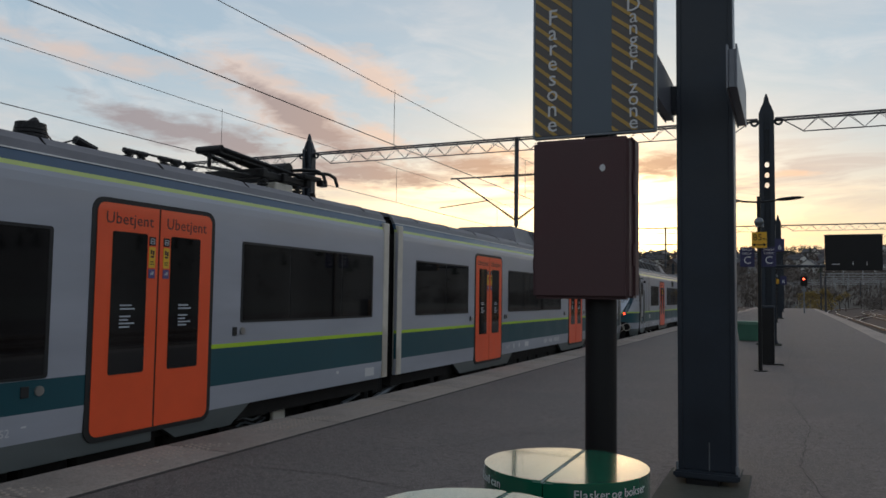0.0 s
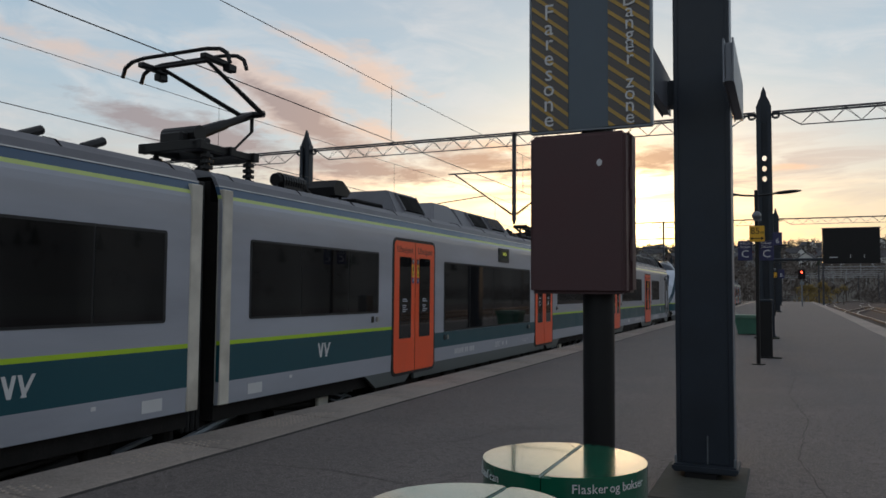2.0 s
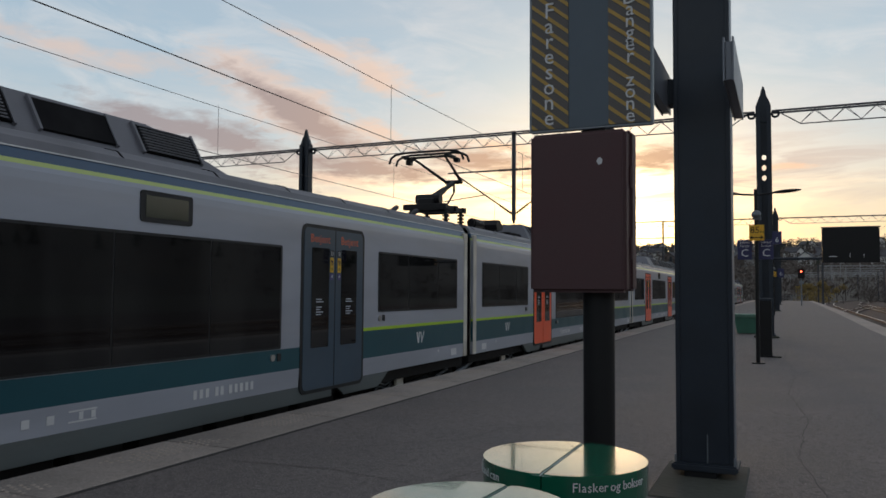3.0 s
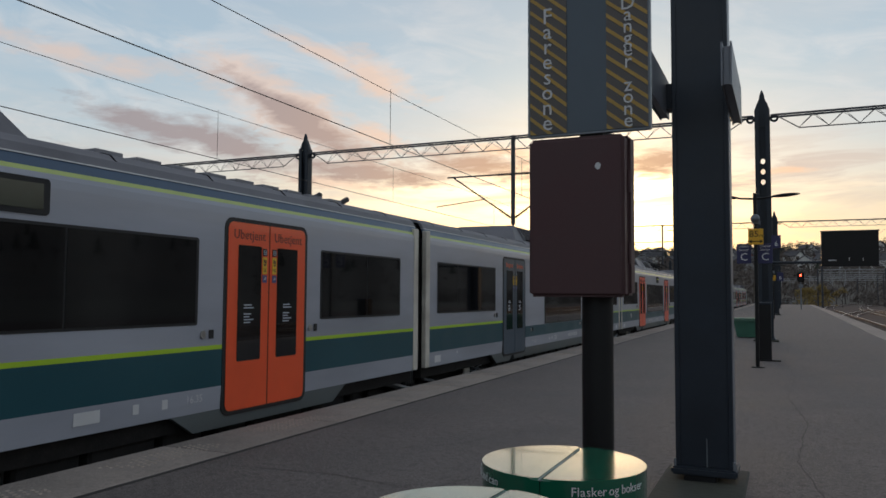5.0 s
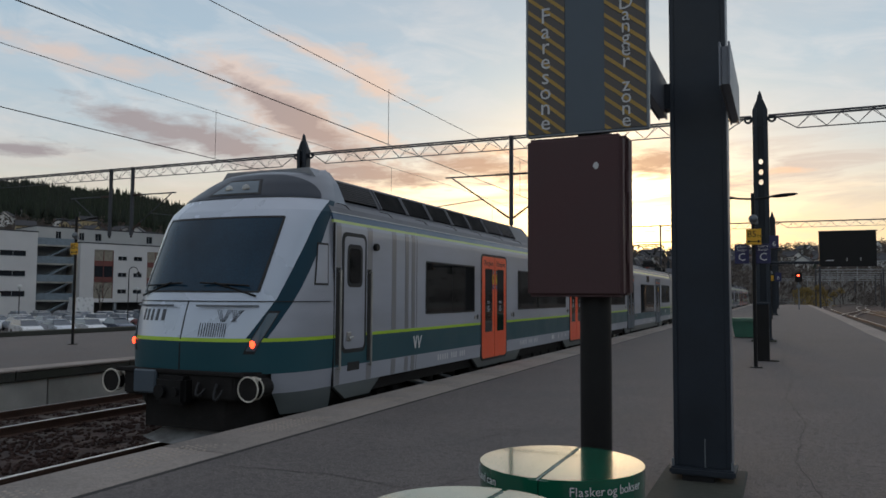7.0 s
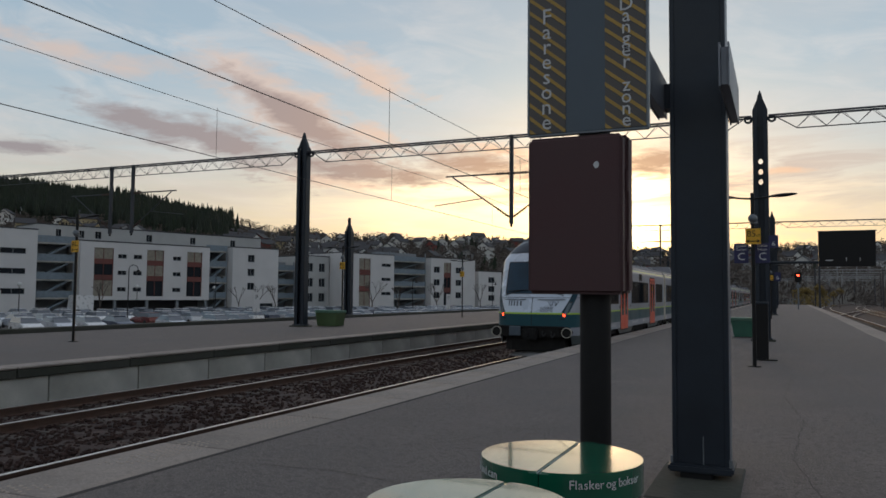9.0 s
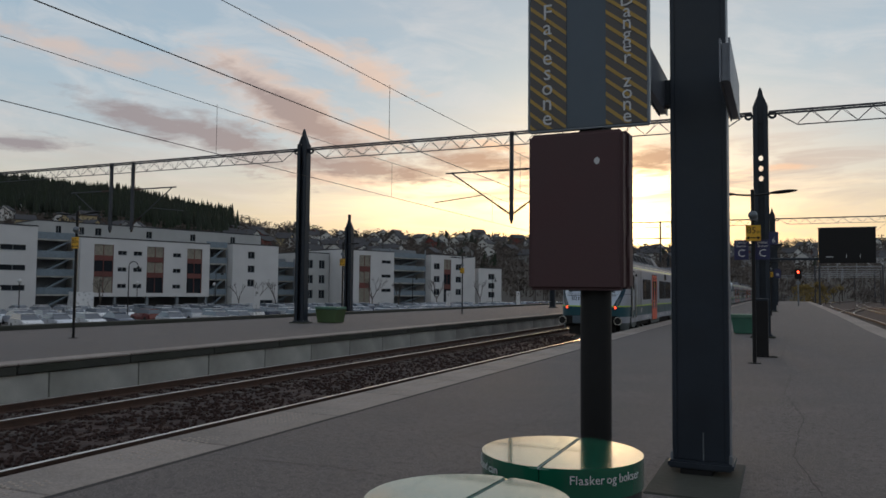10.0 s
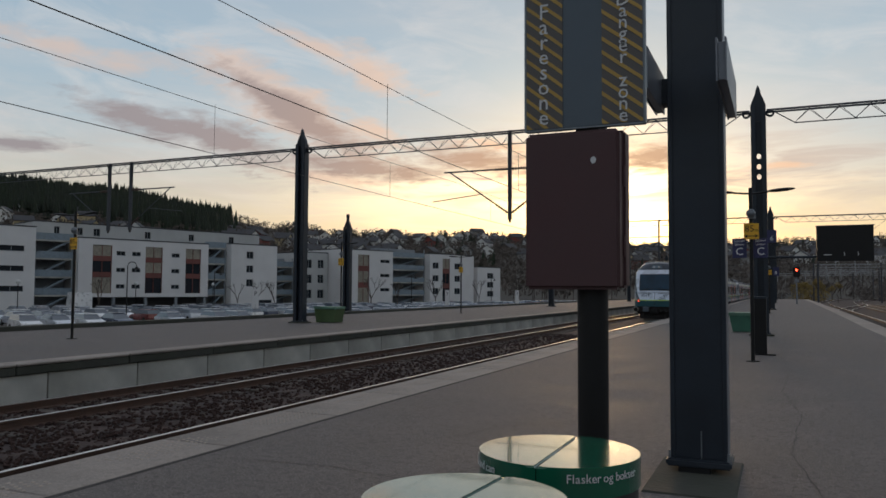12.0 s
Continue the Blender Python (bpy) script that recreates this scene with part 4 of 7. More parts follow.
def door_meshes(leaf_mat, letter_mat, word, tag):
    """The pieces of one double sliding door, 1.66 wide, centred on y = 0 on the +x side."""
    x = HW
    out = []
    bm = bmesh.new()
    prism(bm, rounded(-0.86, 0.86, 0.10, 2.47, 0.13), "x", x - 0.03, x + 0.006)
    out.append(("door", finish("door", bm, RUBBER), ""))
    for s in (-1, 1):
        bm = bmesh.new()
        a, b = (0.012, 0.80) if s > 0 else (-0.80, -0.012)
        r = 0.09
        pts = []
        outer = [p for p in rounded(a, b, 0.15, 2.42, r)]
        inner_edge = a if s > 0 else b
        for py, pz in outer:
            if abs(py - inner_edge) < r + 1e-4:
                py = inner_edge
                pz = 2.42 if pz > 1 else 0.15
            if (py, pz) not in pts:
                pts.append((py, pz))
        prism(bm, pts, "x", x - 0.02, x + 0.012)
        out.append(("door_leaf", finish("door_leaf", bm, leaf_mat), ""))
        c = s * 0.40
        bm = bmesh.new()
        prism(bm, rounded(c - 0.235, c + 0.215, 0.73, 2.145, 0.02, 2) if s > 0 else rounded(c - 0.215, c + 0.235, 0.73, 2.145, 0.02, 2), "x", x, x + 0.016)
        out.append(("door_pane", finish("door_pane", bm, TRAIN_GLASS), ""))
        # pictogram column beside the pane's inner edge
        e = s * 0.10
        for z0, z1, mt in ((2.03, 2.12, BLACK_PAINT), (1.80, 2.015, PICTO_YELLOW), (1.69, 1.785, PICTO_BLUE)):
            bm = bmesh.new()
            box(bm, x + 0.013, x + 0.019, e - 0.042, e + 0.042, z0, z1)
            out.append(("pictogram", finish("pictogram", bm, mt), ""))
        bm = bmesh.new()
        for za, zb, ya, yb in ((2.095, 2.105, -0.022, 0.022), (2.045, 2.055, -0.022, 0.022), (2.05, 2.10, -0.03, -0.02), (2.05, 2.10, 0.02, 0.03), (2.068, 2.080, -0.02, 0.015), (1.725, 1.745, -0.02, 0.022), (1.74, 1.76, -0.002, 0.026)):
            box(bm, x + 0.018, x + 0.0205, e + ya, e + yb, za, zb)
        out.append(("pictogram_symbol", finish("pictogram_symbol", bm, NOTICE), ""))
        bm = bmesh.new()
        for za, zb, ya, yb in ((1.94, 1.985, -0.025, -0.002), (1.93, 1.975, 0.004, 0.026), (1.905, 1.925, -0.02, 0.02), (1.83, 1.836, -0.028, 0.028), (1.845, 1.851, -0.028, 0.02), (1.86, 1.866, -0.028, 0.025)):
            box(bm, x + 0.018, x + 0.0205, e + ya, e + yb, za, zb)
        out.append(("pictogram_symbol", finish("pictogram_symbol", bm, LETTER_DARK), ""))
        bm = bmesh.new()
        for k, (zz, w) in enumerate(((1.41, 0.15), (1.375, 0.19), (1.30, 0.14), (1.265, 0.11), (1.23, 0.19), (1.195, 0.13))):
            if w:
                box(bm, x + 0.0165, x + 0.018, c - 0.10, c - 0.10 + w, zz - 0.008, zz + 0.008)
        out.append(("notice_lines", finish("notice_lines", bm, NOTICE), ""))
    return out, word, letter_mat


PICTO_YELLOW = material("pictogram_yellow", (0.75, 0.45, 0.03), 0.5, vary=0.1)
PICTO_BLUE = material("pictogram_blue", (0.10, 0.08, 0.22), 0.5, vary=0.1)
NOTICE = material("notice_print", (0.42, 0.45, 0.50), 0.5, vary=0.05)
DOOR_ORANGE = door_meshes(ORANGE, LETTER_DARK, "Ubetjent", "orange")
DOOR_BLUE = door_meshes(BLUE_DOOR, LETTER_ORANGE, "Betjent", "blue")
WORD_MESH = {}


def add_door(car, y, kind):
    pieces, word, lmat = kind
    for side in (1, -1):
        m = pose(0, y, 0) if side > 0 else pose(0, y, 0, 0, 0, 180)
        head = None
        for name, me, label in pieces:
            if head is None:
                head = share(name, me, car, m, "orange double sliding door" if word == "Ubetjent" else "dark blue double sliding door")
            else:
                share(name, me, head, Matrix.Identity(4), label)
        for s in (-1, 1):
            pm = pose(HW + 0.0125, s * 0.40, 2.27, 90, 0, 90)
            if word not in WORD_MESH:
                o = lettering("door_word", word, 0.165, lmat, head, pm, spread=1.05, depth=0.0015)
                WORD_MESH[word] = o.data
            else:
                share("door_word", WORD_MESH[word], head, pm)


WINDOW_MESH = {}


def add_window(car, y0, y1, z0, z1, mullions=()):
    key = (round(y1 - y0, 3), z0, z1, tuple(round(m - y0, 3) for m in mullions))
    if key not in WINDOW_MESH:
        w = (y1 - y0) / 2
        bm = bmesh.new()
        prism(bm, rounded(-w, w, z0, z1, 0.03, 2), "x", HW - 0.03, HW + 0.005)
        frame_me = finish("window", bm, RUBBER)
        panes = []
        cuts = [-w + 0.03] + sorted(m - (y0 + y1) / 2 for m in mullions) + [w - 0.03]
        for a, b in zip(cuts, cuts[1:]):
            bm = bmesh.new()
            box(bm, HW - 0.02, HW + 0.009, a + 0.012, b - 0.012, z0 + 0.03, z1 - 0.03)
            panes.append(finish("pane", bm, TRAIN_GLASS))
        WINDOW_MESH[key] = (frame_me, panes)
    fme, panes = WINDOW_MESH[key]
    mid = (y0 + y1) / 2
    for side in (1, -1):
        m = pose(0, mid, 0)
        if side < 0:
            m = pose(0, mid, 0, 0, 0, 180)
        f = share("window", fme, car, m, "dark tinted window in a black rubber frame")
        for p in panes:
            share("pane", p, f, Matrix.Identity(4))


def add_display(car, y0, y1):
    for s in (-1, 1):
        xs = (HW - 0.02, HW + 0.012) if s > 0 else (-HW - 0.012, -HW + 0.02)
        bm = bmesh.new()
        prism(bm, rounded(y0, y1, 2.24, 2.57, 0.04, 3), "x", *xs)
        d = part("destination_display", bm, RUBBER, car, "small dark destination display in a black frame")
        xs = (HW + 0.002, HW + 0.016) if s > 0 else (-HW - 0.016, -HW - 0.002)
        bm = bmesh.new()
        box(bm, *xs, y0 + 0.07, y1 - 0.07, 2.29, 2.52)
        part("display_glass", bm, DISPLAY_GLASS, d)


DISPLAY_GLASS = material("display_glass", (0.05, 0.06, 0.045), 0.12, vary=0.1)


def marks(car, spots, mat_=None):
    """Small unreadable markings on the lower panel: plain bars."""
    bm = bmesh.new()
    for y, z, w, h in spots:
        for s in (-1, 1):
            x = s * (side_x(z) + 0.0025)
            box(bm, min(x, x + s * 0.003), max(x, x + s * 0.003), y - w / 2, y + w / 2, z - h / 2, z + h / 2)
    part("marking", bm, mat_ or WHITE_PAINT, car, "small white painted markings")


def emblem(car, y, z, size=0.20):
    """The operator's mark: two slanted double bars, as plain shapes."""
    for s in (-1, 1):
        bm = bmesh.new()
        x = s * (HW + 0.003)
        for ta, tb in ((-0.62, -0.36), (-0.16, -0.36), (0.06, 0.30), (0.66, 0.20)):
            a, b = y + s * ta * size * 1.15, y + s * tb * size * 1.15
            pts = [(a - 0.05 * size * 2, z + size / 2), (a + 0.05 * size * 2, z + size / 2), (b + 0.05 * size * 2, z - size / 2), (b - 0.05 * size * 2, z - size / 2)]
            prism(bm, pts, "x", min(x, x + s * 0.002), max(x, x + s * 0.002))
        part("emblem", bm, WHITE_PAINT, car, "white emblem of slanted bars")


def door_button(car, spots):
    bm = bmesh.new()
    for y, z in spots:
        for s in (-1, 1):
            rod(bm, (s * HW, y, z), (s * (HW + 0.018), y, z), 0.045, 12)
    part("door_button", bm, STEEL, car, "round steel door button")
    bm = bmesh.new()
    for y, z in spots:
        for s in (-1, 1):
            box(bm, min(s * HW, s * (HW + 0.012)), max(s * HW, s * (HW + 0.012)), y + 0.10, y + 0.18, z - 0.05, z + 0.05, 0.004)
    part("card_reader", bm, RUBBER, car)


def roof_pod(car, y0, y1, panels, top=3.46, slope0=0.5, slope1=0.5, label="grey roof equipment housing with sloping sides"):
    """A housing on the roof with sloping flanks; panels: (y0, y1, louvred)."""
    hb, ht = 1.06, 0.78
    bm = bmesh.new()
    zb = 2.985
    ys = [(y0, hb, zb), (y0 + slope0, ht, top), (y1 - slope1, ht, top), (y1, hb, zb)]
    vb = [bm.verts.new((s * hb, y, zb)) for y in (y0, y1) for s in (-1, 1)]
    vt = [bm.verts.new((s * ht, y, top)) for y in (y0 + slope0, y1 - slope1) for s in (-1, 1)]
    vm = [bm.verts.new((s * (hb - 0.03), y, zb + 0.05)) for y in (y0 + slope0 * 0.12, y1 - slope1 * 0.12) for s in (-1, 1)]
    for lo, hi in ((vb, vm), (vm, vt)):
        bm.faces.new((lo[0], lo[1], hi[1], hi[0]))
        bm.faces.new((lo[3], lo[2], hi[2], hi[3]))
        bm.faces.new((lo[2], lo[0], hi[0], hi[2]))
        bm.faces.new((lo[1], lo[3], hi[3], hi[1]))
    bm.faces.new((vt[0], vt[1], vt[3], vt[2]))
    bm.faces.new((vb[1], vb[0], vb[2], vb[3]))
    bmesh.ops.bevel(bm, geom=bm.edges[:], offset=0.025, segments=2, affect="EDGES")
    pod = part("roof_housing", bm, ROOF_GREY, car, label)
    za, zc = zb + 0.08, top - 0.07
    for pa, pb, louvre in panels:
        for s in (-1, 1):
            def at(z, lift):
                f = (z - zb - 0.05) / (top - zb - 0.05)
                x = (hb - 0.03) + (ht - hb + 0.03) * f
                return Vector((s * (x + lift * 0.8), 0, z + lift * 0.6))
            bm = bmesh.new()
            a, b = at(za, 0.03), at(zc, 0.03)
            a2, b2 = at(za, -0.02), at(zc, -0.02)
            prism(bm, [(a.x, a.z), (b.x, b.z), (b2.x, b2.z), (a2.x, a2.z)], "y", pa, pb)
            frame_ = part("housing_panel", bm, ROOF_DARK, pod, "dark louvred panel" if louvre else "dark mesh panel")
            if louvre:
                bm = bmesh.new()
                n = 9
                for k in range(n):
                    f = (k + 0.5) / n
                    c = a.lerp(b, f)
                    box(bm, c.x - 0.02, c.x + 0.02, pa + 0.05, pb - 0.05, c.z, c.z + 0.014)
                part("louvre", bm, ROOF_GREY, pod)
            for q in (pa - 0.03, pb):
                bm = bmesh.new()
                a, b = at(za - 0.02, 0.045), at(zc + 0.02, 0.045)
                a2, b2 = at(za - 0.02, -0.02), at(zc + 0.02, -0.02)
                prism(bm, [(a.x, a.z), (b.x, b.z), (b2.x, b2.z), (a2.x, a2.z)], "y", q, q + 0.03)
                part("panel_frame", bm, ROOF_GREY, pod)
    return pod


def insulator(bm, p, h=0.28, r=0.07):
    for k in range(5):
        z = p[2] + h * k / 5
        rod(bm, (p[0], p[1], z), (p[0], p[1], z + h / 10), r, 10)
    rod(bm, p, (p[0], p[1], p[2] + h), r * 0.5, 8)


def pantograph(car, y, raised, s=1):
    """Half-scissor current collector. s: the way its knee points along y."""
    base_z = 3.42 if raised else 3.27
    bm = bmesh.new()
    for yy in (-0.38, 0.5):
        for x in (-0.45, 0.45):
            insulator(bm, (x, y + s * yy, 3.01), base_z - 3.02, 0.085)
    ins = part("pantograph_insulator", bm, RUBBER, car, "ribbed roof insulators")
    for x in (-0.45, 0.45):
        bm = bmesh.new()
        box(bm, x - 0.05, x + 0.05, y - 0.62, y + 0.62, base_z, base_z + 0.10, 0.01)
        part("base_rail", bm, BLACK_PAINT, car)
    for yy in (-0.56, 0.05, 0.56):
        bm = bmesh.new()
        box(bm, -0.55, 0.55, y + s * yy - 0.06, y + s * yy + 0.06, base_z - 0.01, base_z + 0.12, 0.01)
        part("base_crossbar", bm, BLACK_PAINT, car)
    bm = bmesh.new()
    box(bm, -0.2, 0.2, y - s * 0.3 - 0.3, y - s * 0.3 + 0.3, base_z + 0.08, base_z + 0.26, 0.03)
    rod(bm, (-0.3, y - s * 0.35, base_z + 0.25), (0.3, y - s * 0.35, base_z + 0.25), 0.12, 12)
    part("pantograph_base", bm, BLACK_PAINT, car)
    knee_y, knee_z = (y + s * 1.12, 4.27) if raised else (y + s * 1.15, 3.60)
    head_y, head_z = (y - s * 0.38, 4.74) if raised else (y - s * 0.6, 3.50)
    foot = Vector((0, y - s * 0.25, base_z + 0.25))
    knee = Vector((0, knee_y, knee_z))
    bm = bmesh.new()
    rod(bm, foot, foot.lerp(knee, 0.55), 0.10, 10, 0.075)
    rod(bm, foot.lerp(knee, 0.5), knee, 0.06, 10)
    rod(bm, knee - Vector((0.22, 0, 0)), knee + Vector((0.22, 0, 0)), 0.055, 10)
    part("lower_arm", bm, BLACK_PAINT, car, smooth=True)
    bm = bmesh.new()
    rod(bm, (0.0, y + s * 0.55, base_z + 0.1), knee + Vector((0, s * 0.02, -0.25)), 0.022, 6)
    rod(bm, knee + Vector((0, 0, -0.26)), knee, 0.03, 6)
    part("coupling_rod", bm, BLACK_PAINT, car)
    bm = bmesh.new()
    for sx in (-1, 1):
        rod(bm, knee + Vector((sx * 0.2, 0, 0)), (sx * 0.42, head_y, head_z - 0.08), 0.04, 8, 0.028)
    rod(bm, (-0.5, head_y, head_z - 0.08), (0.5, head_y, head_z - 0.08), 0.03, 8)
    part("upper_arm", bm, BLACK_PAINT, car)
    for dy in (-0.17, 0.17):
        bm = bmesh.new()
        pts = [(-0.95, -0.22), (-0.90, -0.08), (-0.78, -0.01), (-0.55, 0.02), (0.55, 0.02), (0.78, -0.01), (0.90, -0.08), (0.95, -0.22)]
        for (xa, za), (xb, zb) in zip(pts, pts[1:]):
            rod(bm, (xa, head_y + dy, head_z + za), (xb, head_y + dy, head_z + zb), 0.028, 8)
        part("contact_bow", bm, BLACK_PAINT, car)
    for sx in (-1, 1):
        bm = bmesh.new()
        box(bm, sx * 0.55 - 0.05, sx * 0.55 + 0.05, head_y - 0.24, head_y + 0.24, head_z - 0.12, head_z - 0.05, 0.01)
        box(bm, sx * 0.62 - 0.06, sx * 0.62 + 0.06, head_y - 0.3, head_y - 0.14, head_z - 0.2, head_z - 0.1, 0.01)
        part("bow_carrier", bm, BLACK_PAINT, car)


def bogie(car, y):
    bm = bmesh.new()
    for dy in (-1.25, 1.25):
        for x in (-0.75, 0.75):
            rod(bm, (x - 0.065, y + dy, RAIL_TOP + 0.42), (x + 0.065, y + dy, RAIL_TOP + 0.42), 0.42, 24)
        rod(bm, (-0.85, y + dy, RAIL_TOP + 0.42), (0.85, y + dy, RAIL_TOP + 0.42), 0.08, 10)
    part("wheelset", bm, WHEEL, car, "worn steel wheels on axles", smooth=True)
    for s in (-1, 1):
        bm = bmesh.new()
        prism(bm, [(y - 1.75, -0.12), (y - 0.9, -0.05), (y - 0.5, -0.22), (y + 0.5, -0.22), (y + 0.9, -0.05), (y + 1.75, -0.12), (y + 1.7, -0.28), (y + 0.8, -0.25), (y + 0.5, -0.40), (y - 0.5, -0.40), (y - 0.8, -0.25), (y - 1.7, -0.28)], "x", s * 1.0 - 0.06, s * 1.0 + 0.06)
        for dy in (-1.25, 1.25):
            box(bm, s * 1.08 - 0.1, s * 1.08 + 0.1, y + dy - 0.16, y + dy + 0.16, -0.34, -0.03, 0.03)
        for dy in (-0.28, 0.28):
            rod(bm, (s * 1.05, y + dy, -0.3), (s * 1.05, y + dy, 0.1), 0.14, 12)
        part("bogie_frame", bm, UNDER, car, "grimy bogie frame")
    bm = bmesh.new()
    for s in (-1, 1):
        rod(bm, (s * 1.2, y - 0.9, 0.02), (s * 1.2, y + 0.1, -0.2), 0.05, 8)
        rod(bm, (s * 1.22, y + 0.6, -0.05), (s * 1.22, y + 1.1, -0.14), 0.03, 6)
        rod(bm, (s * 1.24, y + 0.55, 0.0), (s * 1.24, y + 1.0, 0.02), 0.018, 6)
        rod(bm, (s * 1.24, y + 0.55, 0.06), (s * 1.24, y + 1.05, 0.07), 0.018, 6)
    part("damper", bm, GALV, car, "grey steel dampers and pipes")


WHEEL = material("wheel_steel", (0.10, 0.085, 0.075), 0.55, metal=0.5, vary=0.3)


def shell(car, y0, y1, zones, skirts):
    """zones: (y0, y1, low) stretches with a high or a low floor; skirts: (y0, y1) stretches with a skirt down to the platform."""
    for a, b, low in zones:
        if low:
            band("lower_panel", 0.22, 0.475, a, b, SILVER, car)
            band("teal_band", 0.475, 0.76, a, b, TEAL, car, label="dark teal band")
            band("side_wall", 0.76, 2.628, a, b, SILVER, car, label="silver grey side wall")
        else:
            band("lower_panel", 0.20, 0.47, a, b, SILVER, car)
            band("teal_band", 0.47, 0.90, a, b, TEAL, car, label="dark teal band")
            band("lime_stripe", 0.90, 0.95, a, b, LIME, car, label="lime green stripe")
            band("side_wall", 0.95, 2.628, a, b, SILVER, car, label="silver grey side wall")
    band("roof_stripe", 2.628, 2.672, y0, y1, LIME_PALE, car, label="pale lime stripe")
    band("roof_band", 2.672, 2.775, y0, y1, NAVY_ROOF, car, label="navy blue band")
    band("gutter", 2.775, 2.79, y0, y1, STEEL, car, proud=0.010)
    band("roof_flank", 2.79, 2.90, y0, y1, ROOF_GREY, car, label="grey roof flank")
    bm = bmesh.new()
    up = [(x, z) for x, z in SIDE if z > 2.9 + 1e-3]
    pts = [(1.33, 2.9)] + up + [(-x, z) for x, z in reversed(up[:-1])] + [(-1.33, 2.9)]
    prism(bm, pts, "y", y0, y1)
    part("roof", bm, ROOF_GREY, car, "grey metal roof")
    bm = bmesh.new()
    prism(bm, [(1.36, 2.885), (1.275, 2.962), (1.10, 3.003), (1.08, 2.985), (1.26, 2.94), (1.34, 2.87)], "y", -0.010, 0.010)
    seam = finish("roof_seam", bm, ROOF_DARK)
    y = y0 + 0.6
    while y < y1 - 0.3:
        share("roof_seam", seam, car, pose(0, y, 0))
        share("roof_seam", seam, car, pose(0, y, 0, 0, 0, 180))
        y += 1.45
    bm = bmesh.new()
    box(bm, -1.36, 1.36, y0 + 0.05, y1 - 0.05, 0.0, 2.6)
    box(bm, -1.25, 1.25, y0 + 0.05, y1 - 0.05, 2.6, 2.86)
    part("inner_body", bm, UNDER, car)
    # added dark block, so the bright ground beyond stays hidden under the car
    bm = bmesh.new()
    box(bm, -0.95, 0.95, y0 + 0.1, y1 - 0.1, -0.42, 0.02)
    part("underframe", bm, UNDER, car, "dark block added to fill the underframe")
    for a, b in skirts:
        low = any(z[2] and z[0] - 0.1 <= (a + b) / 2 <= z[1] + 0.1 for z in zones)
        top, bot = (0.22, 0.0) if low else (0.20, -0.02)
        for s in (-1, 1):
            bm = bmesh.new()
            prism(bm, [(a, top), (b, top), (b - (0.0 if low else 0.35), bot), (a + (0.0 if low else 0.35), bot)], "x", s * 1.44 - 0.03, s * 1.44 + 0.03)
            part("skirt", bm, SKIRT_GREY, car, "scuffed grey skirt panel")


LIME_PALE = material("faded_lime_stripe", (0.52, 0.62, 0.20), 0.45, vary=0.06)


def end_trim(car, y):
    """Pale end posts beside the gangway."""
    for s in (-1, 1):
        bm = bmesh.new()
        box(bm, min(s * 1.40, s * 1.492), max(s * 1.40, s * 1.492), y - 0.10, y + 0.075, 0.2, 2.74, 0.01)
        part("end_post", bm, CREAM_PLATE, car, "yellowed white end post")


def gangway(car, y):
    folds = []
    bm = bmesh.new()
    for k in range(4):
        yy = y - 0.127 + k * 0.085
        box(bm, -1.24, 1.24, yy - 0.030, yy + 0.030, -0.1, 2.84, 0.02)
        folds.append(bm)
        bm = bmesh.new()
    box(bm, -1.2, 1.2, y - 0.165, y + 0.165, -0.08, 2.82)
    bellows = part("gangway_bellows", bm, RUBBER, car, "black rubber gangway bellows")
    for fold in folds:
        part("bellows_fold", fold, RUBBER, bellows)
    bm = bmesh.new()
    box(bm, -1.0, 1.0, y - 0.165, y + 0.165, 2.80, 2.95, 0.03)
    part("gangway_hood", bm, ROOF_DARK, car)


def underfloor(car, y0, y1, seed):
    rnd = random.Random(seed)
    y = y0
    while y < y1:
        w = rnd.uniform(0.5, 1.4)
        bm = bmesh.new()
        box(bm, -1.3, 1.3, y, min(y + w, y1), rnd.uniform(-0.36, -0.22), 0.1, 0.03)
        part("underfloor_box", bm, UNDER, car)
        y += w + rnd.uniform(0.05, 0.25)


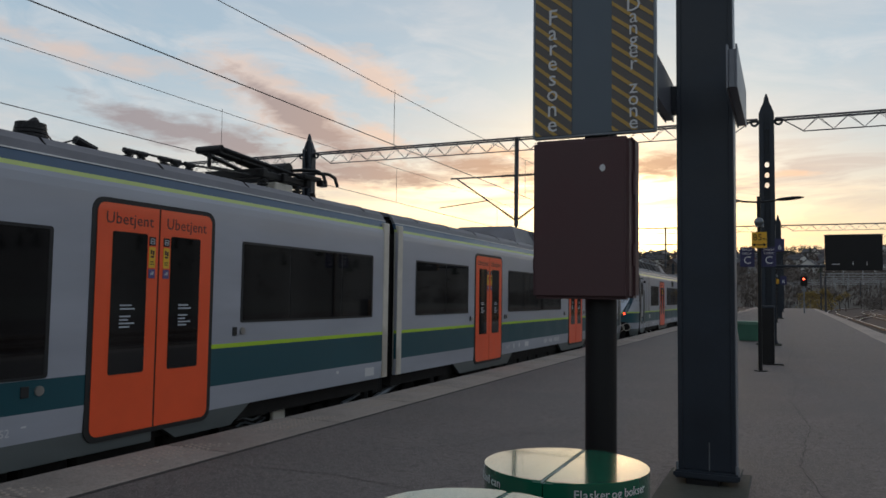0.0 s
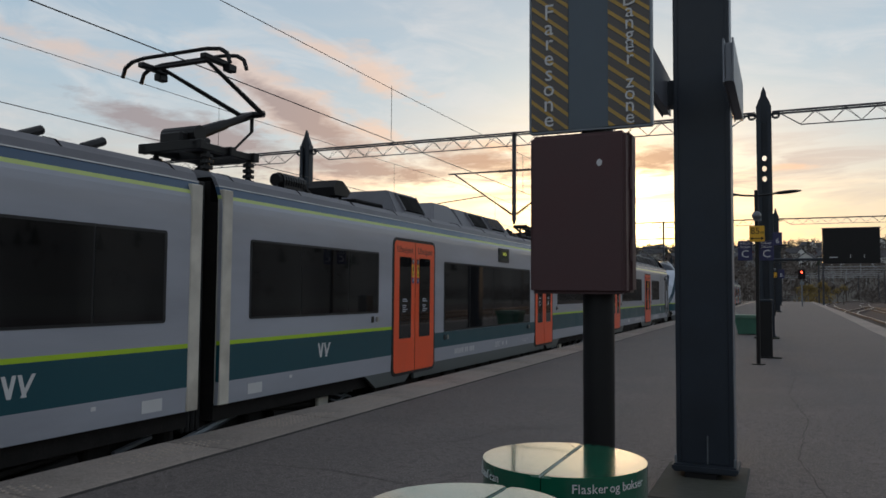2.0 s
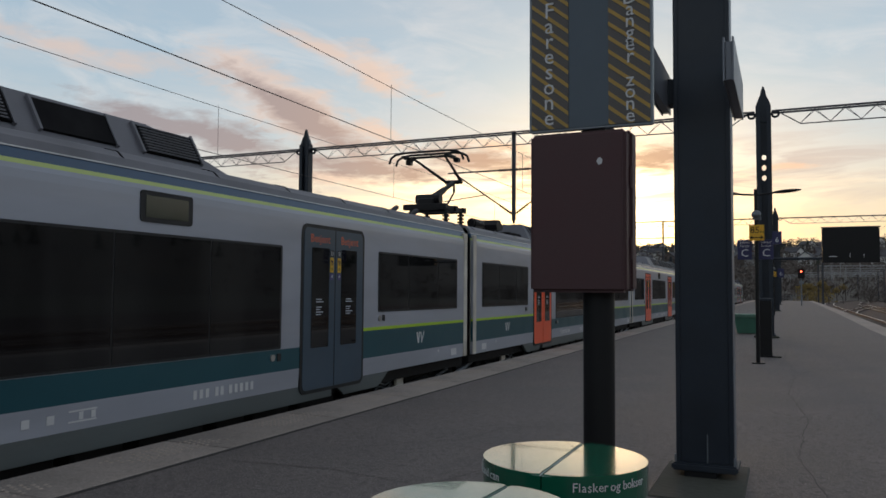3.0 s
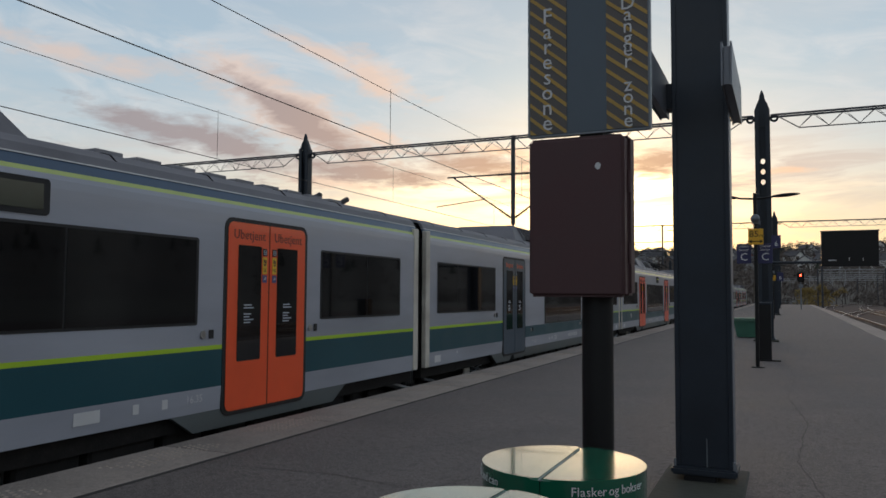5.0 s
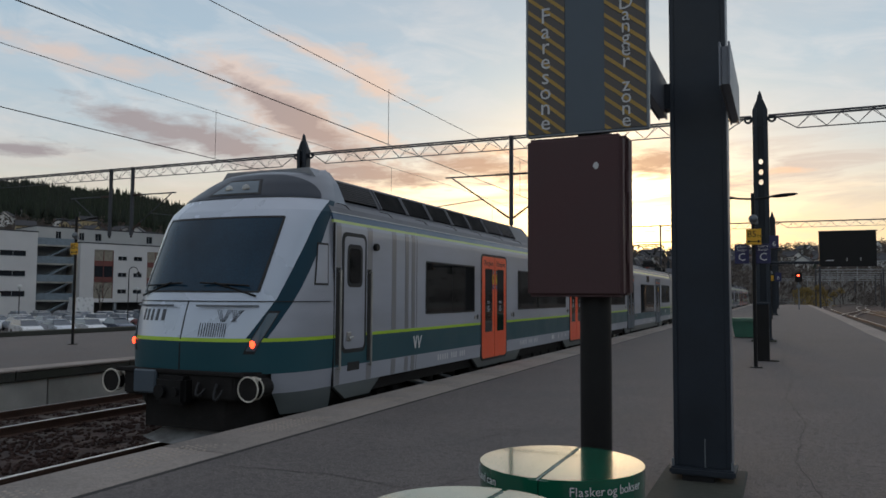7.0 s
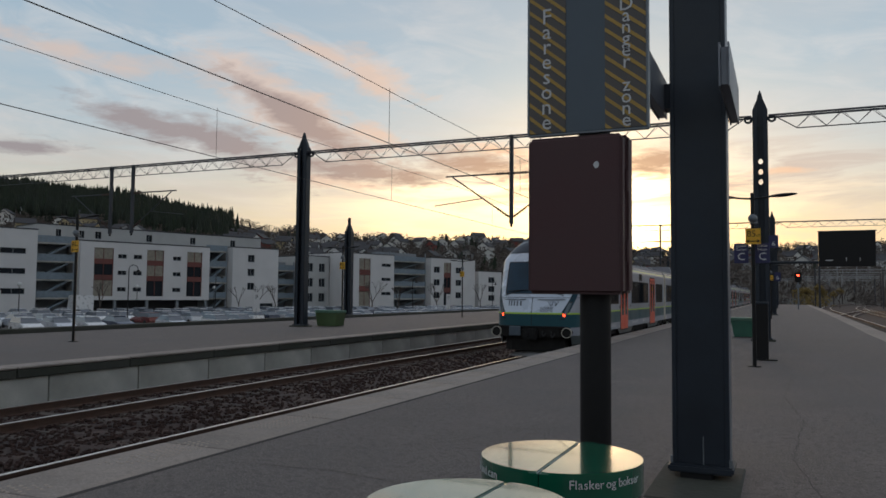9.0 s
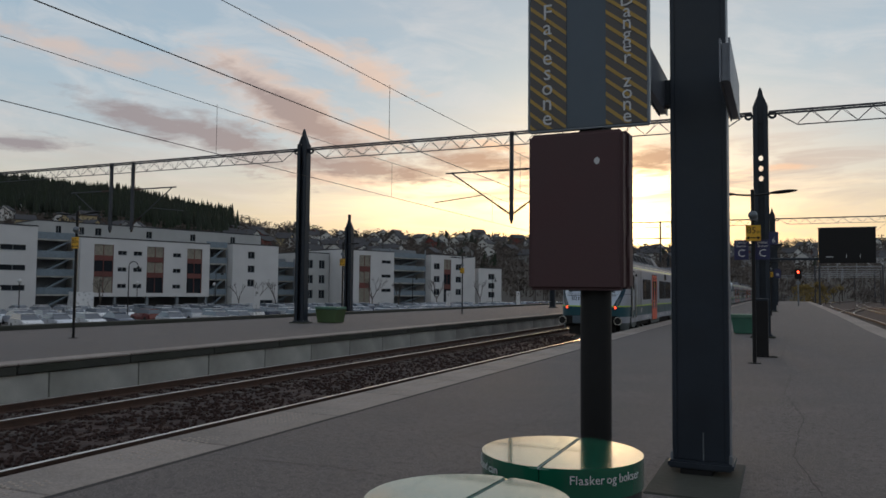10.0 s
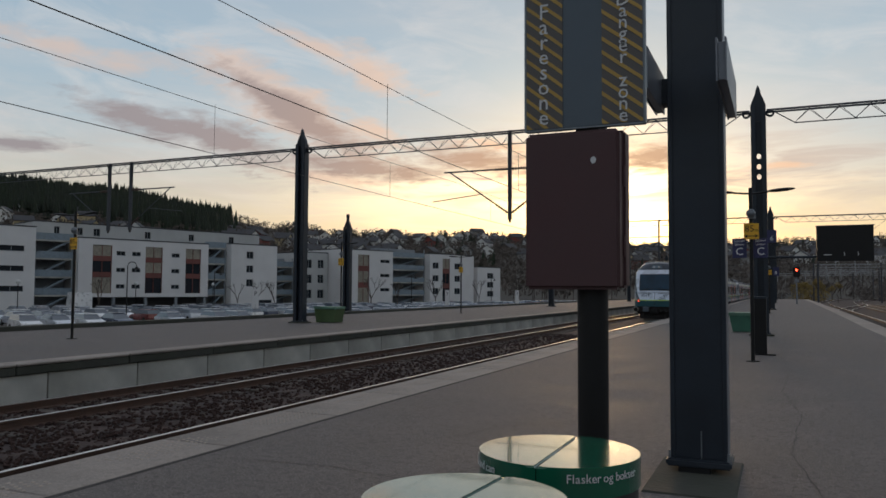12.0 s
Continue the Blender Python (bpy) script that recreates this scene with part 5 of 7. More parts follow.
def middle_car(blue):
    car = thing("rail_car", "silver and teal train car with dark blue doors" if blue else "silver and teal train car with orange doors and pantographs", "train car", None, "cars of the train")
    kind = DOOR_BLUE if blue else DOOR_ORANGE
    y0, y1 = -18.50, -0.17
    shell(car, y0, y1, [(y0, -13.4, False), (-13.4, -5.35, True), (-5.35, y1, False)], [(-15.0, -13.4), (-13.4, -5.35), (-5.35, -3.6)])
    add_window(car, -4.0, -0.70, 1.19, 2.18, (-1.65, -2.9))
    add_window(car, -18.0, -14.76, 1.19, 2.18, (-15.7, -17.0))
    big = -10.8 if blue else -12.13
    add_window(car, big, -6.62, 0.765, 2.13, (-8.0, -9.4) if blue else (-8.0, -9.4, -10.79))
    add_door(car, -5.33, kind)
    add_door(car, -13.4, kind)
    add_display(car, -9.08 if blue else -10.45, -8.32 if blue else -9.7)
    if not blue:
        for s in (1, -1):
            m = pose(s * (HW + 0.0175), -10.08 + s * 0.02, 2.44, 90, 0, 90 * s)
            lettering("display_text", "ASKER", 0.085, AMBER_DOTS, car, m, depth=0.0005)
    door_button(car, [(-3.95, 1.09), (-6.80, 0.66), (-12.05, 0.66), (-14.80, 1.09)])
    emblem(car, -2.4, 0.70)
    marks(car, [(-8.20, 0.355, 0.055, 0.10), (-8.10, 0.355, 0.055, 0.10), (-8.00, 0.355, 0.055, 0.10), (-7.84, 0.355, 0.055, 0.10), (-7.75, 0.355, 0.055, 0.10), (-7.60, 0.355, 0.055, 0.10), (-7.50, 0.355, 0.055, 0.10), (-7.40, 0.355, 0.055, 0.10), (-7.30, 0.355, 0.055, 0.10), (-7.20, 0.355, 0.055, 0.10),
                (-9.7, 0.30, 0.32, 0.015), (-9.7, 0.40, 0.32, 0.015), (-9.58, 0.35, 0.05, 0.07), (-9.72, 0.35, 0.05, 0.07), (-10.05, 0.35, 0.08, 0.08), (-10.3, 0.35, 0.08, 0.08), (-11.52, 0.36, 0.05, 0.015), (-11.92, 0.36, 0.05, 0.015)])
    for s in (1, -1):
        lettering("marking", "17.52", 0.10, WHITE_PAINT, car, pose(s * (side_x(0.36) + 0.004), -11.68, 0.325, 90, 0, 90 * s), depth=0.0005)
    marks(car, [(-0.85, 0.33, 0.28, 0.13), (-17.95, 0.33, 0.28, 0.13), (-1.6, 0.40, 0.06, 0.04), (-17.0, 0.40, 0.06, 0.04)])
    end_trim(car, y0 + 0.08)
    end_trim(car, y1 - 0.08)
    underfloor(car, -14.5, -4.2, 3)
    for yb in (-2.75, -15.9):
        for s in (-1, 1):
            bm = bmesh.new()
            box(bm, min(s * 1.20, s * 1.26), max(s * 1.20, s * 1.26), yb - 0.14, yb + 0.14, -0.32, 0.08, 0.015)
            part("bracket_plate", bm, CREAM_PLATE, car, "stained pale bracket plate")
            for k in range(3):
                bm = bmesh.new()
                za = 0.02 - 0.07 * k
                prev = None
                for j in range(7):
                    p = Vector((s * (1.22 + 0.02 * (k % 2)), yb + (-0.25 - 0.1 * j if yb > -9 else 0.25 + 0.1 * j), za + 0.03 * math.sin(j * 1.3 + k)))
                    if prev is not None:
                        rod(bm, prev, p, 0.016, 6)
                    prev = p
                part("hose", bm, GALV, car, "grey metal hose")
            bm = bmesh.new()
            rod(bm, (s * 1.2, yb + 0.5, -0.22), (s * 1.2, yb + 1.2, -0.12), 0.06, 10)
            rod(bm, (s * 1.2, yb + 0.3, -0.1), (s * 1.2, yb + 1.4, -0.02), 0.03, 8)
            part("damper", bm, UNDER, car)
    # roof equipment
    if blue:
        roof_pod(car, -12.1, -7.1, [(-11.2, -10.2, True), (-9.9, -9.0, False), (-8.6, -7.7, True)], slope1=1.2)
    else:
        roof_pod(car, -11.85, -8.55, [(-11.35, -10.45, True), (-10.15, -9.25, False)], slope0=0.25, slope1=0.06, top=3.41)
        roof_pod(car, -8.53, -6.98, [], slope0=0.10, slope1=0.6, top=3.43, label="grey tapering roof fairing")
        roof_pod(car, -6.78, -5.40, [(-6.62, -5.80, False)], slope0=0.08, slope1=0.15, top=3.44)
        bm = bmesh.new()
        box(bm, -0.9, 0.9, -5.2, -4.2, 2.99, 3.12, 0.03)
        part("roof_box", bm, ROOF_DARK, car)
        bm = bmesh.new()
        prism(bm, [(-4.4, 3.17), (-4.0, 3.17), (-3.95, 3.3), (-4.05, 3.43), (-4.25, 3.43), (-4.5, 3.27)], "x", -0.62, -0.1)
        for q in (-4.35, -4.05):
            rod(bm, (-0.5, q, 2.99), (-0.5, q, 3.2), 0.03, 6)
            rod(bm, (-0.2, q, 2.99), (-0.2, q, 3.2), 0.03, 6)
        part("roof_hood", bm, BLACK_PAINT, car)
        bm = bmesh.new()
        for k in range(9):
            rod(bm, (-0.45, -3.2 + k * 0.065, 3.24), (-0.45, -3.15 + k * 0.065, 3.24), 0.125, 12)
        rod(bm, (-0.45, -3.28, 3.24), (-0.45, -2.55, 3.24), 0.10, 10)
        box(bm, -0.55, -0.35, -3.15, -2.65, 3.0, 3.18)
        rod(bm, (-0.45, -3.28, 3.24), (-0.45, -3.5, 3.12), 0.04, 6)
        part("line_coil", bm, BLACK_PAINT, car)
        pantograph(car, -1.42, True, -1)
        pantograph(car, -16.95, False, 1)
        bm = bmesh.new()
        for k in range(5):
            rod(bm, (-0.75, -12.4, 3.01 + k * 0.038), (-0.75, -12.4, 3.035 + k * 0.038), 0.17 - 0.007 * k, 16)
        rod(bm, (-0.75, -12.4, 3.0), (-0.75, -12.4, 3.19), 0.14, 14)
        rod(bm, (-0.75, -12.4, 3.19), (-0.75, -12.46, 3.23), 0.04, 8)
        part("arrester", bm, RUBBER, car, "squat ribbed black roof insulator")
        bm = bmesh.new()
        rod(bm, (-0.75, -12.92, 3.13), (-0.75, -13.17, 3.06), 0.05, 8)
        rod(bm, (-0.75, -13.05, 2.99), (-0.75, -13.05, 3.12), 0.045, 8)
        part("roof_joint", bm, BLACK_PAINT, car)
        for yy in (-13.64, -13.82, -14.17, -14.36, -14.6):
            bm = bmesh.new()
            insulator(bm, (-0.75, yy, 3.0), 0.13, 0.05)
            rod(bm, (-0.75, yy - 0.08, 3.14), (-0.75, yy + 0.08, 3.14), 0.03, 8)
            part("roof_insulator", bm, RUBBER, car, "ribbed roof insulator")
        bm = bmesh.new()
        rod(bm, (-0.75, -13.64, 3.15), (-0.75, -14.4, 3.15), 0.014, 6)
        rod(bm, (-0.75, -14.4, 3.13), (-0.4, -16.3, 3.28), 0.014, 6)
        for ya, za, yb, zc in ((-12.46, 3.22, -12.92, 3.13), (-13.17, 3.06, -13.6, 3.08)):
            rod(bm, (-0.75, ya, za), (-0.75, (ya + yb) / 2, 3.03), 0.009, 6)
            rod(bm, (-0.75, (ya + yb) / 2, 3.03), (-0.75, yb, zc), 0.009, 6)
        part("roof_busbar", bm, BLACK_PAINT, car)
        bm = bmesh.new()
        box(bm, -0.5, 0.35, -17.15, -16.7, 3.0, 3.24, 0.02)
        part("pantograph_drive_box", bm, CREAM_PLATE, car, "dirty pale drive box")
        bm = bmesh.new()
        rod(bm, (-0.5, -17.75, 3.0), (-0.5, -17.68, 3.2), 0.045, 8)
        part("roof_insulator", bm, RUBBER, car, "slanted cable insulator")
    if blue:
        for yy, xx in ((-1.0, 0.6), (-1.7, 0.5)):
            bm = bmesh.new()
            rod(bm, (xx, yy, 2.99), (xx, yy - 0.05, 3.09), 0.045, 8)
            rod(bm, (xx, yy - 0.08, 3.08), (xx, yy + 0.2, 3.2), 0.05, 8)
            part("roof_insulator", bm, RUBBER, car, "slanted cable insulator")
    return car


# ---- end car with the driver's cab
Y_EDGE = -37.84                # where the cab's side meets the body
NOSE = [(-0.28, -39.20, 1.36), (0.10, -39.32, 1.43), (0.47, -39.42, 1.47), (0.90, -39.42, HW), (1.25, -39.33, HW), (1.62, -39.20, 1.475), (2.10, -38.96, 1.45), (2.55, -38.72, 1.42), (2.78, -38.58, 1.40), (3.02, -38.38, 1.30), (3.25, -38.12, 1.14), (3.42, -37.88, 0.98), (3.53, -37.5, 0.85), (3.57, -37.0, 0.80)]


def nose_at(z, th):
    """A point of the cab's skin at height z; th from 0 (front middle) to 1 (side, at the body's end)."""
    for a, b in zip(NOSE, NOSE[1:]):
        if a[0] <= z <= b[0]:
            f = (z - a[0]) / (b[0] - a[0])
            yf, w = a[1] + (b[1] - a[1]) * f, a[2] + (b[2] - a[2]) * f
            break
    else:
        yf, w = NOSE[-1][1:] if z > 1 else NOSE[0][1:]
    edge = Y_EDGE + max(0.0, z - 2.72) * 0.9
    s, t = (1, th) if th >= 0 else (-1, -th)
    n = 2.8 if z < 2.6 else max(2.05, 2.8 - 0.9 * (z - 2.6))
    a = t * math.pi / 2
    x = w * math.sin(a) ** (2 / n)
    y = edge - (edge - yf) * max(0.0, math.cos(a)) ** (2 / n)
    return Vector((s * x, y, z))


def skin(name, z0, z1, lo, hi, mat_, parent, label="", lift=0.0, nz=8, nt=16, smooth=True):
    """A patch of the cab's skin between two curves lo(z) and hi(z) of th."""
    bm = bmesh.new()
    grid = []
    for i in range(nz + 1):
        z = z0 + (z1 - z0) * i / nz
        a, b = lo(z), hi(z)
        row = []
        for j in range(nt + 1):
            th = a + (b - a) * j / nt
            p = nose_at(z, th)
            if lift:
                q = Vector((p.x, p.y - Y_EDGE - 0.2, 0)).normalized()
                p = p + q * lift
            row.append(bm.verts.new(p))
        grid.append(row)
    for r, q in zip(grid, grid[1:]):
        for j in range(nt):
            try:
                bm.faces.new((r[j], r[j + 1], q[j + 1], q[j]))
            except ValueError:
                pass
    bmesh.ops.remove_doubles(bm, verts=bm.verts[:], dist=0.0005)
    g = bmesh.ops.extrude_face_region(bm, geom=bm.faces[:])
    vs = [v for v in g["geom"] if isinstance(v, bmesh.types.BMVert)]
    for v in vs:
        c = Vector((0, Y_EDGE + 0.6, v.co.z))
        v.co = v.co.lerp(c, 0.02)
    return part(name, bm, mat_, parent, label, smooth=smooth)


def slash(z):
    """Inner and outer bounds of the slanting band on the nose."""
    rows = ((0.95, 0.37, 0.52), (1.5, 0.55, 0.70), (2.0, 0.65, 0.82), (2.5, 0.77, 0.945), (2.78, 0.85, 0.995))
    for a, b in zip(rows, rows[1:]):
        if z <= b[0]:
            f = max(0.0, (z - a[0]) / (b[0] - a[0]))
            return a[1] + (b[1] - a[1]) * f, a[2] + (b[2] - a[2]) * f
    return rows[-1][1:]


def lerp(z, za, a, zb, b):
    f = max(0.0, min(1.0, (z - za) / (zb - za)))
    return a + (b - a) * f


def end_car():
    car = thing("rail_car", "silver and teal train end car with a slanted cab", "train car", None, "cars of the train")
    y0, y1 = Y_EDGE, -18.84
    shell(car, y0, y1, [(y0, y1, False)], [(-32.3, -29.0), (-24.9, -21.3), (-37.84, -36.4)])
    add_window(car, -22.04, -19.55, 1.19, 2.18, (-20.7,))
    add_window(car, -29.23, -24.54, 1.19, 2.18, (-26.3, -27.6))
    add_window(car, -34.67, -32.18, 1.19, 2.18, (-33.4,))
    add_door(car, -30.95, DOOR_ORANGE)
    add_door(car, -23.25, DOOR_ORANGE)
    add_display(car, -27.24, -26.49)
    door_button(car, [(-22.3, 1.08), (-24.45, 1.08), (-29.7, 1.08), (-32.15, 1.08)])
    emblem(car, -35.0, 0.70, 0.22)
    marks(car, [(-32.75 - 0.11 * k, 0.35, 0.055, 0.11) for k in range(13) if k not in (3, 7)] + [(-29.0 + 0.12 * k, 0.36, 0.06, 0.11) for k in range(13) if k not in (5, 9)] + [(-26.0, 0.36, 0.3, 0.12), (-25.4, 0.36, 0.08, 0.1), (-25.0, 0.36, 0.08, 0.1)])
    for s in (1, -1):
        lettering("marking", "16.35", 0.12, WHITE_PAINT, car, pose(s * (side_x(0.36) + 0.004), -24.55, 0.36, 90, 0, 90 * s), depth=0.0005)
    end_trim(car, y1 - 0.08)
    # upright grey stripes behind the cab
    for a, b in ((-37.80, -37.66), (-36.86, -36.70), (-36.02, -35.86), (-35.52, -35.38), (-35.26, -35.12), (-35.06, -35.03)):
        band("grey_stripe", 0.955, 2.625, a, b, STRIPE_GREY, car, proud=0.003, label="upright mid-grey stripe")
        band("grey_stripe", 0.205, 0.465, a, b, STRIPE_GREY, car, proud=0.003)
    # cab door
    for s in (-1, 1):
        x = s * HW
        bm = bmesh.new()
        prism(bm, rounded(-37.64, -36.90, 0.66, 2.50, 0.12), "x", min(x - s * 0.02, x + s * 0.006), max(x - s * 0.02, x + s * 0.006))
        d = part("cab_door", bm, RUBBER, car, "grey driver's door with a rounded window")
        bm = bmesh.new()
        prism(bm, rounded(-37.58, -36.96, 0.72, 2.44, 0.09), "x", min(x, x + s * 0.012), max(x, x + s * 0.012))
        part("door_leaf", bm, SILVER, d)
        bm = bmesh.new()
        prism(bm, rounded(-37.50, -37.04, 1.66, 2.32, 0.10), "x", min(x, x + s * 0.016), max(x, x + s * 0.016))
        part("window_seal", bm, RUBBER, d)
        bm = bmesh.new()
        prism(bm, rounded(-37.44, -37.10, 1.72, 2.26, 0.08), "x", min(x, x + s * 0.019), max(x, x + s * 0.019))
        part("pane", bm, TRAIN_GLASS, d)
        bm = bmesh.new()
        rod(bm, (x + s * 0.03, -37.46, 0.88), (x + s * 0.03, -37.34, 0.90), 0.02, 8)
        box(bm, min(x, x + s * 0.03), max(x, x + s * 0.03), -37.5, -37.38, 0.84, 0.98, 0.01)
        part("handle", bm, STEEL, d, "steel door handle")
        for yy in (-37.74, -36.80):
            bm = bmesh.new()
            box(bm, min(x - s * 0.01, x + s * 0.004), max(x - s * 0.01, x + s * 0.004), yy - 0.06, yy + 0.06, 0.5, 1.95)
            part("grab_recess", bm, RUBBER, car)
            bm = bmesh.new()
            rod(bm, (x + s * 0.05, yy, 0.42), (x + s * 0.05, yy, 1.92), 0.018, 8)
            rod(bm, (x, yy, 0.44), (x + s * 0.05, yy, 0.44), 0.016, 6)
            rod(bm, (x, yy, 1.9), (x + s * 0.05, yy, 1.9), 0.016, 6)
            part("grab_rail", bm, STEEL, car, "upright steel grab rail")
        bm = bmesh.new()
        box(bm, min(x - s * 0.02, x + s * 0.004), max(x - s * 0.02, x + s * 0.004), -37.45, -37.08, 0.38, 0.52, 0.01)
        part("step_recess", bm, RUBBER, car)
        bm = bmesh.new()
        rod(bm, (x, -36.62, 2.32), (x + s * 0.06, -36.62, 2.32), 0.06, 10)
        part("side_camera", bm, BLACK_PAINT, car)
    # nose skin
    full_lo, full_hi = (lambda z: -1.0), (lambda z: 1.0)
    skin("nose_teal", 0.47, 0.90, full_lo, full_hi, TEAL, car, "dark teal nose band")
    skin("nose_lime", 0.90, 0.95, full_lo, full_hi, LIME, car, "lime stripe across the nose", nz=2)
    for s in (-1, 1):
        def inner(z, s=s):
            return s * slash(z)[0]
        def outer(z, s=s):
            return s * slash(z)[1]
        def rim(z, s=s):
            return s * 1.0
        skin("blue_slash", 0.95, 2.78, inner, outer, SLASH, car, "dark blue slanting band")
        skin("nose_side", 0.95, 2.78, outer, rim, SILVER, car, "silver side of the nose")
        skin("nose_side_low", 0.20, 0.47, lambda z, s=s: s * 0.56, rim, SILVER, car, nz=3)
        skin("nose_skirt", -0.10, 0.20, lambda z, s=s: s * lerp(z, -0.10, 0.62, 0.20, 0.56), rim, SKIRT_GREY, car, nz=3)
    skin("nose_front", 0.95, 1.58, lambda z: -slash(z)[0], lambda z: slash(z)[0], NOSE_WHITE, car, "pale grey front panel")
    for s in (-1, 1):
        skin("pillar", 1.58, 2.78, lambda z, s=s: s * lerp(z, 1.58, 0.40, 2.72, 0.46), lambda z, s=s: s * slash(z)[0], NOSE_WHITE, car, "pale grey windscreen pillar")
    skin("brow", 2.66, 2.78, lambda z: -0.46, lambda z: 0.46, NOSE_WHITE, car, "pale grey brow over the windscreen", nz=2)
    skin("brow_top", 2.78, 2.97, lambda z: -lerp(z, 2.78, 0.85, 2.97, 0.93), lambda z: lerp(z, 2.78, 0.85, 2.97, 0.93), NOSE_WHITE, car, nz=4)
    for s in (-1, 1):
        skin("brow_corner", 2.78, 2.97, lambda z, s=s: s * lerp(z, 2.78, 0.85, 2.97, 0.93), lambda z, s=s: s * 1.0, SLASH, car, nz=4, nt=5)
    skin("windscreen", 1.58, 2.66, lambda z: -lerp(z, 1.58, 0.40, 2.72, 0.46), lambda z: lerp(z, 1.58, 0.40, 2.72, 0.46), SCREEN_GLASS, car, "large windscreen coloured blue for the reflected sky", lift=0.002)
    for s in (-1, 1):
        skin("screen_seal", 1.58, 2.66, lambda z, s=s: s * (lerp(z, 1.58, 0.40, 2.72, 0.46) - 0.012), lambda z, s=s: s * (lerp(z, 1.58, 0.40, 2.72, 0.46) + 0.012), RUBBER, car, lift=0.006, nt=2)
    skin("screen_seal", 2.645, 2.675, lambda z: -0.46, lambda z: 0.46, RUBBER, car, lift=0.006, nz=1)
    skin("screen_seal", 1.565, 1.59, lambda z: -0.405, lambda z: 0.405, RUBBER, car, lift=0.006, nz=1)
    skin("cab_roof", 2.97, 3.57, full_lo, full_hi, CAB_ROOF, car, "grey metallic cab roof", nz=16, nt=32)

    def visor_half(z):
        return 0.80 * math.sqrt(max(0.0, 1 - ((z - 2.985) / 0.46) ** 2))
    skin("roof_visor", 2.985, 3.43, lambda z: -visor_half(z), visor_half, VISOR, car, "dark blue lens-shaped visor", lift=0.012, nz=12, nt=20)
    skin("roof_lamp_frame", 3.03, 3.31, lambda z: -lerp(z, 3.03, 0.20, 3.31, 0.15), lambda z: lerp(z, 3.03, 0.20, 3.31, 0.15), RUBBER, car, lift=0.020, nz=4)
    skin("roof_lamp", 3.06, 3.28, lambda z: -lerp(z, 3.06, 0.17, 3.28, 0.13), lambda z: lerp(z, 3.06, 0.17, 3.28, 0.13), LENS, car, "top headlamp", lift=0.026, nz=4)
    for s in (-1, 1):
        c = nose_at(3.14, s * 0.06)
        bm = bmesh.new()
        bmesh.ops.create_uvsphere(bm, u_segments=12, v_segments=8, radius=0.07, matrix=Matrix.Translation(c + Vector((0, -0.03, 0))) @ Matrix.Diagonal((1, 0.35, 0.9, 1)))
        part("headlamp_reflector", bm, STEEL, car, smooth=True)
    bm = bmesh.new()
    prism(bm, [(-1.15, 2.93), (1.15, 2.93), (1.06, 3.12), (0.96, 3.34), (0.80, 3.54), (-0.80, 3.54), (-0.96, 3.34), (-1.06, 3.12)], "y", -37.55, -36.95)
    part("cab_roof_back", bm, CAB_ROOF, car)
    # panel joints on the nose
    for s in (-1, 1):
        bm = bmesh.new()
        box(bm, min(s * 1.45, s * 1.484), max(s * 1.45, s * 1.484), -37.85, -37.835, 0.2, 2.62)
        part("panel_joint", bm, RUBBER, car)
    skin("bonnet_joint", 1.44, 1.452, lambda z: -0.98, lambda z: 0.98, RUBBER, car, lift=0.012, nz=1, nt=64)
    skin("bonnet_split", 0.50, 1.44, lambda z: 0.0, lambda z: 0.0015, RUBBER, car, lift=0.004, nt=1)
    # side locker on the cab
    for s in (-1, 1):
        skin("locker_rim", 1.68, 2.30, lambda z, s=s: s * 0.845, lambda z, s=s: s * 0.968, RUBBER, car, lift=0.006, nz=2, nt=8)
        skin("side_locker", 1.71, 2.27, lambda z, s=s: s * 0.858, lambda z, s=s: s * 0.960, SILVER, car, "small side locker", lift=0.010, nz=2, nt=8)
    # lamps
    for s in (-1, 1):
        skin("headlamp", 0.74, 1.32, lambda z, s=s: s * lerp(z, 0.74, 0.355, 1.32, 0.50), lambda z, s=s: s * lerp(z, 0.74, 0.435, 1.32, 0.59), RUBBER, car, "lamp cluster behind glass", lift=0.006, nz=6, nt=6)
        skin("lamp_glass", 0.78, 1.29, lambda z, s=s: s * lerp(z, 0.74, 0.363, 1.32, 0.508), lambda z, s=s: s * lerp(z, 0.74, 0.427, 1.32, 0.582), LENS, car, lift=0.012, nz=6, nt=6)
        c = nose_at(0.87, s * 0.42)
        bm = bmesh.new()
        bmesh.ops.create_uvsphere(bm, u_segments=14, v_segments=8, radius=0.052, matrix=Matrix.Translation(c + Vector((s * 0.0, -0.012, 0))) @ Matrix.Diagonal((1, 0.4, 1, 1)))
        part("tail_lamp", bm, TAIL_LAMP, car, "glowing red tail lamp", smooth=True)
    # wipers, handrails, grille, number bars, emblem
    bm = bmesh.new()
    for s in (-1, 1):
        a, b = nose_at(1.52, s * 0.40), nose_at(1.70, s * 0.10)
        off = Vector((0, -0.045, 0))
        rod(bm, a + off, b + off, 0.014, 6)
        rod(bm, nose_at(1.66, s * 0.34) + off * 1.3, nose_at(1.70, s * 0.03) + off * 1.3, 0.012, 6)
    part("wiper", bm, BLACK_PAINT, car, "windscreen wipers")
    for s in (-1, 1):
        bm = bmesh.new()
        prev = None
        for k in range(9):
            p = nose_at(1.385, s * (0.04 + 0.40 * k / 8)) + Vector((0, -0.05, 0))
            if prev is not None:
                rod(bm, prev, p, 0.014, 6)
            prev = p
        part("handrail", bm, GALV, car, "steel bonnet handrail")
    bm = bmesh.new()
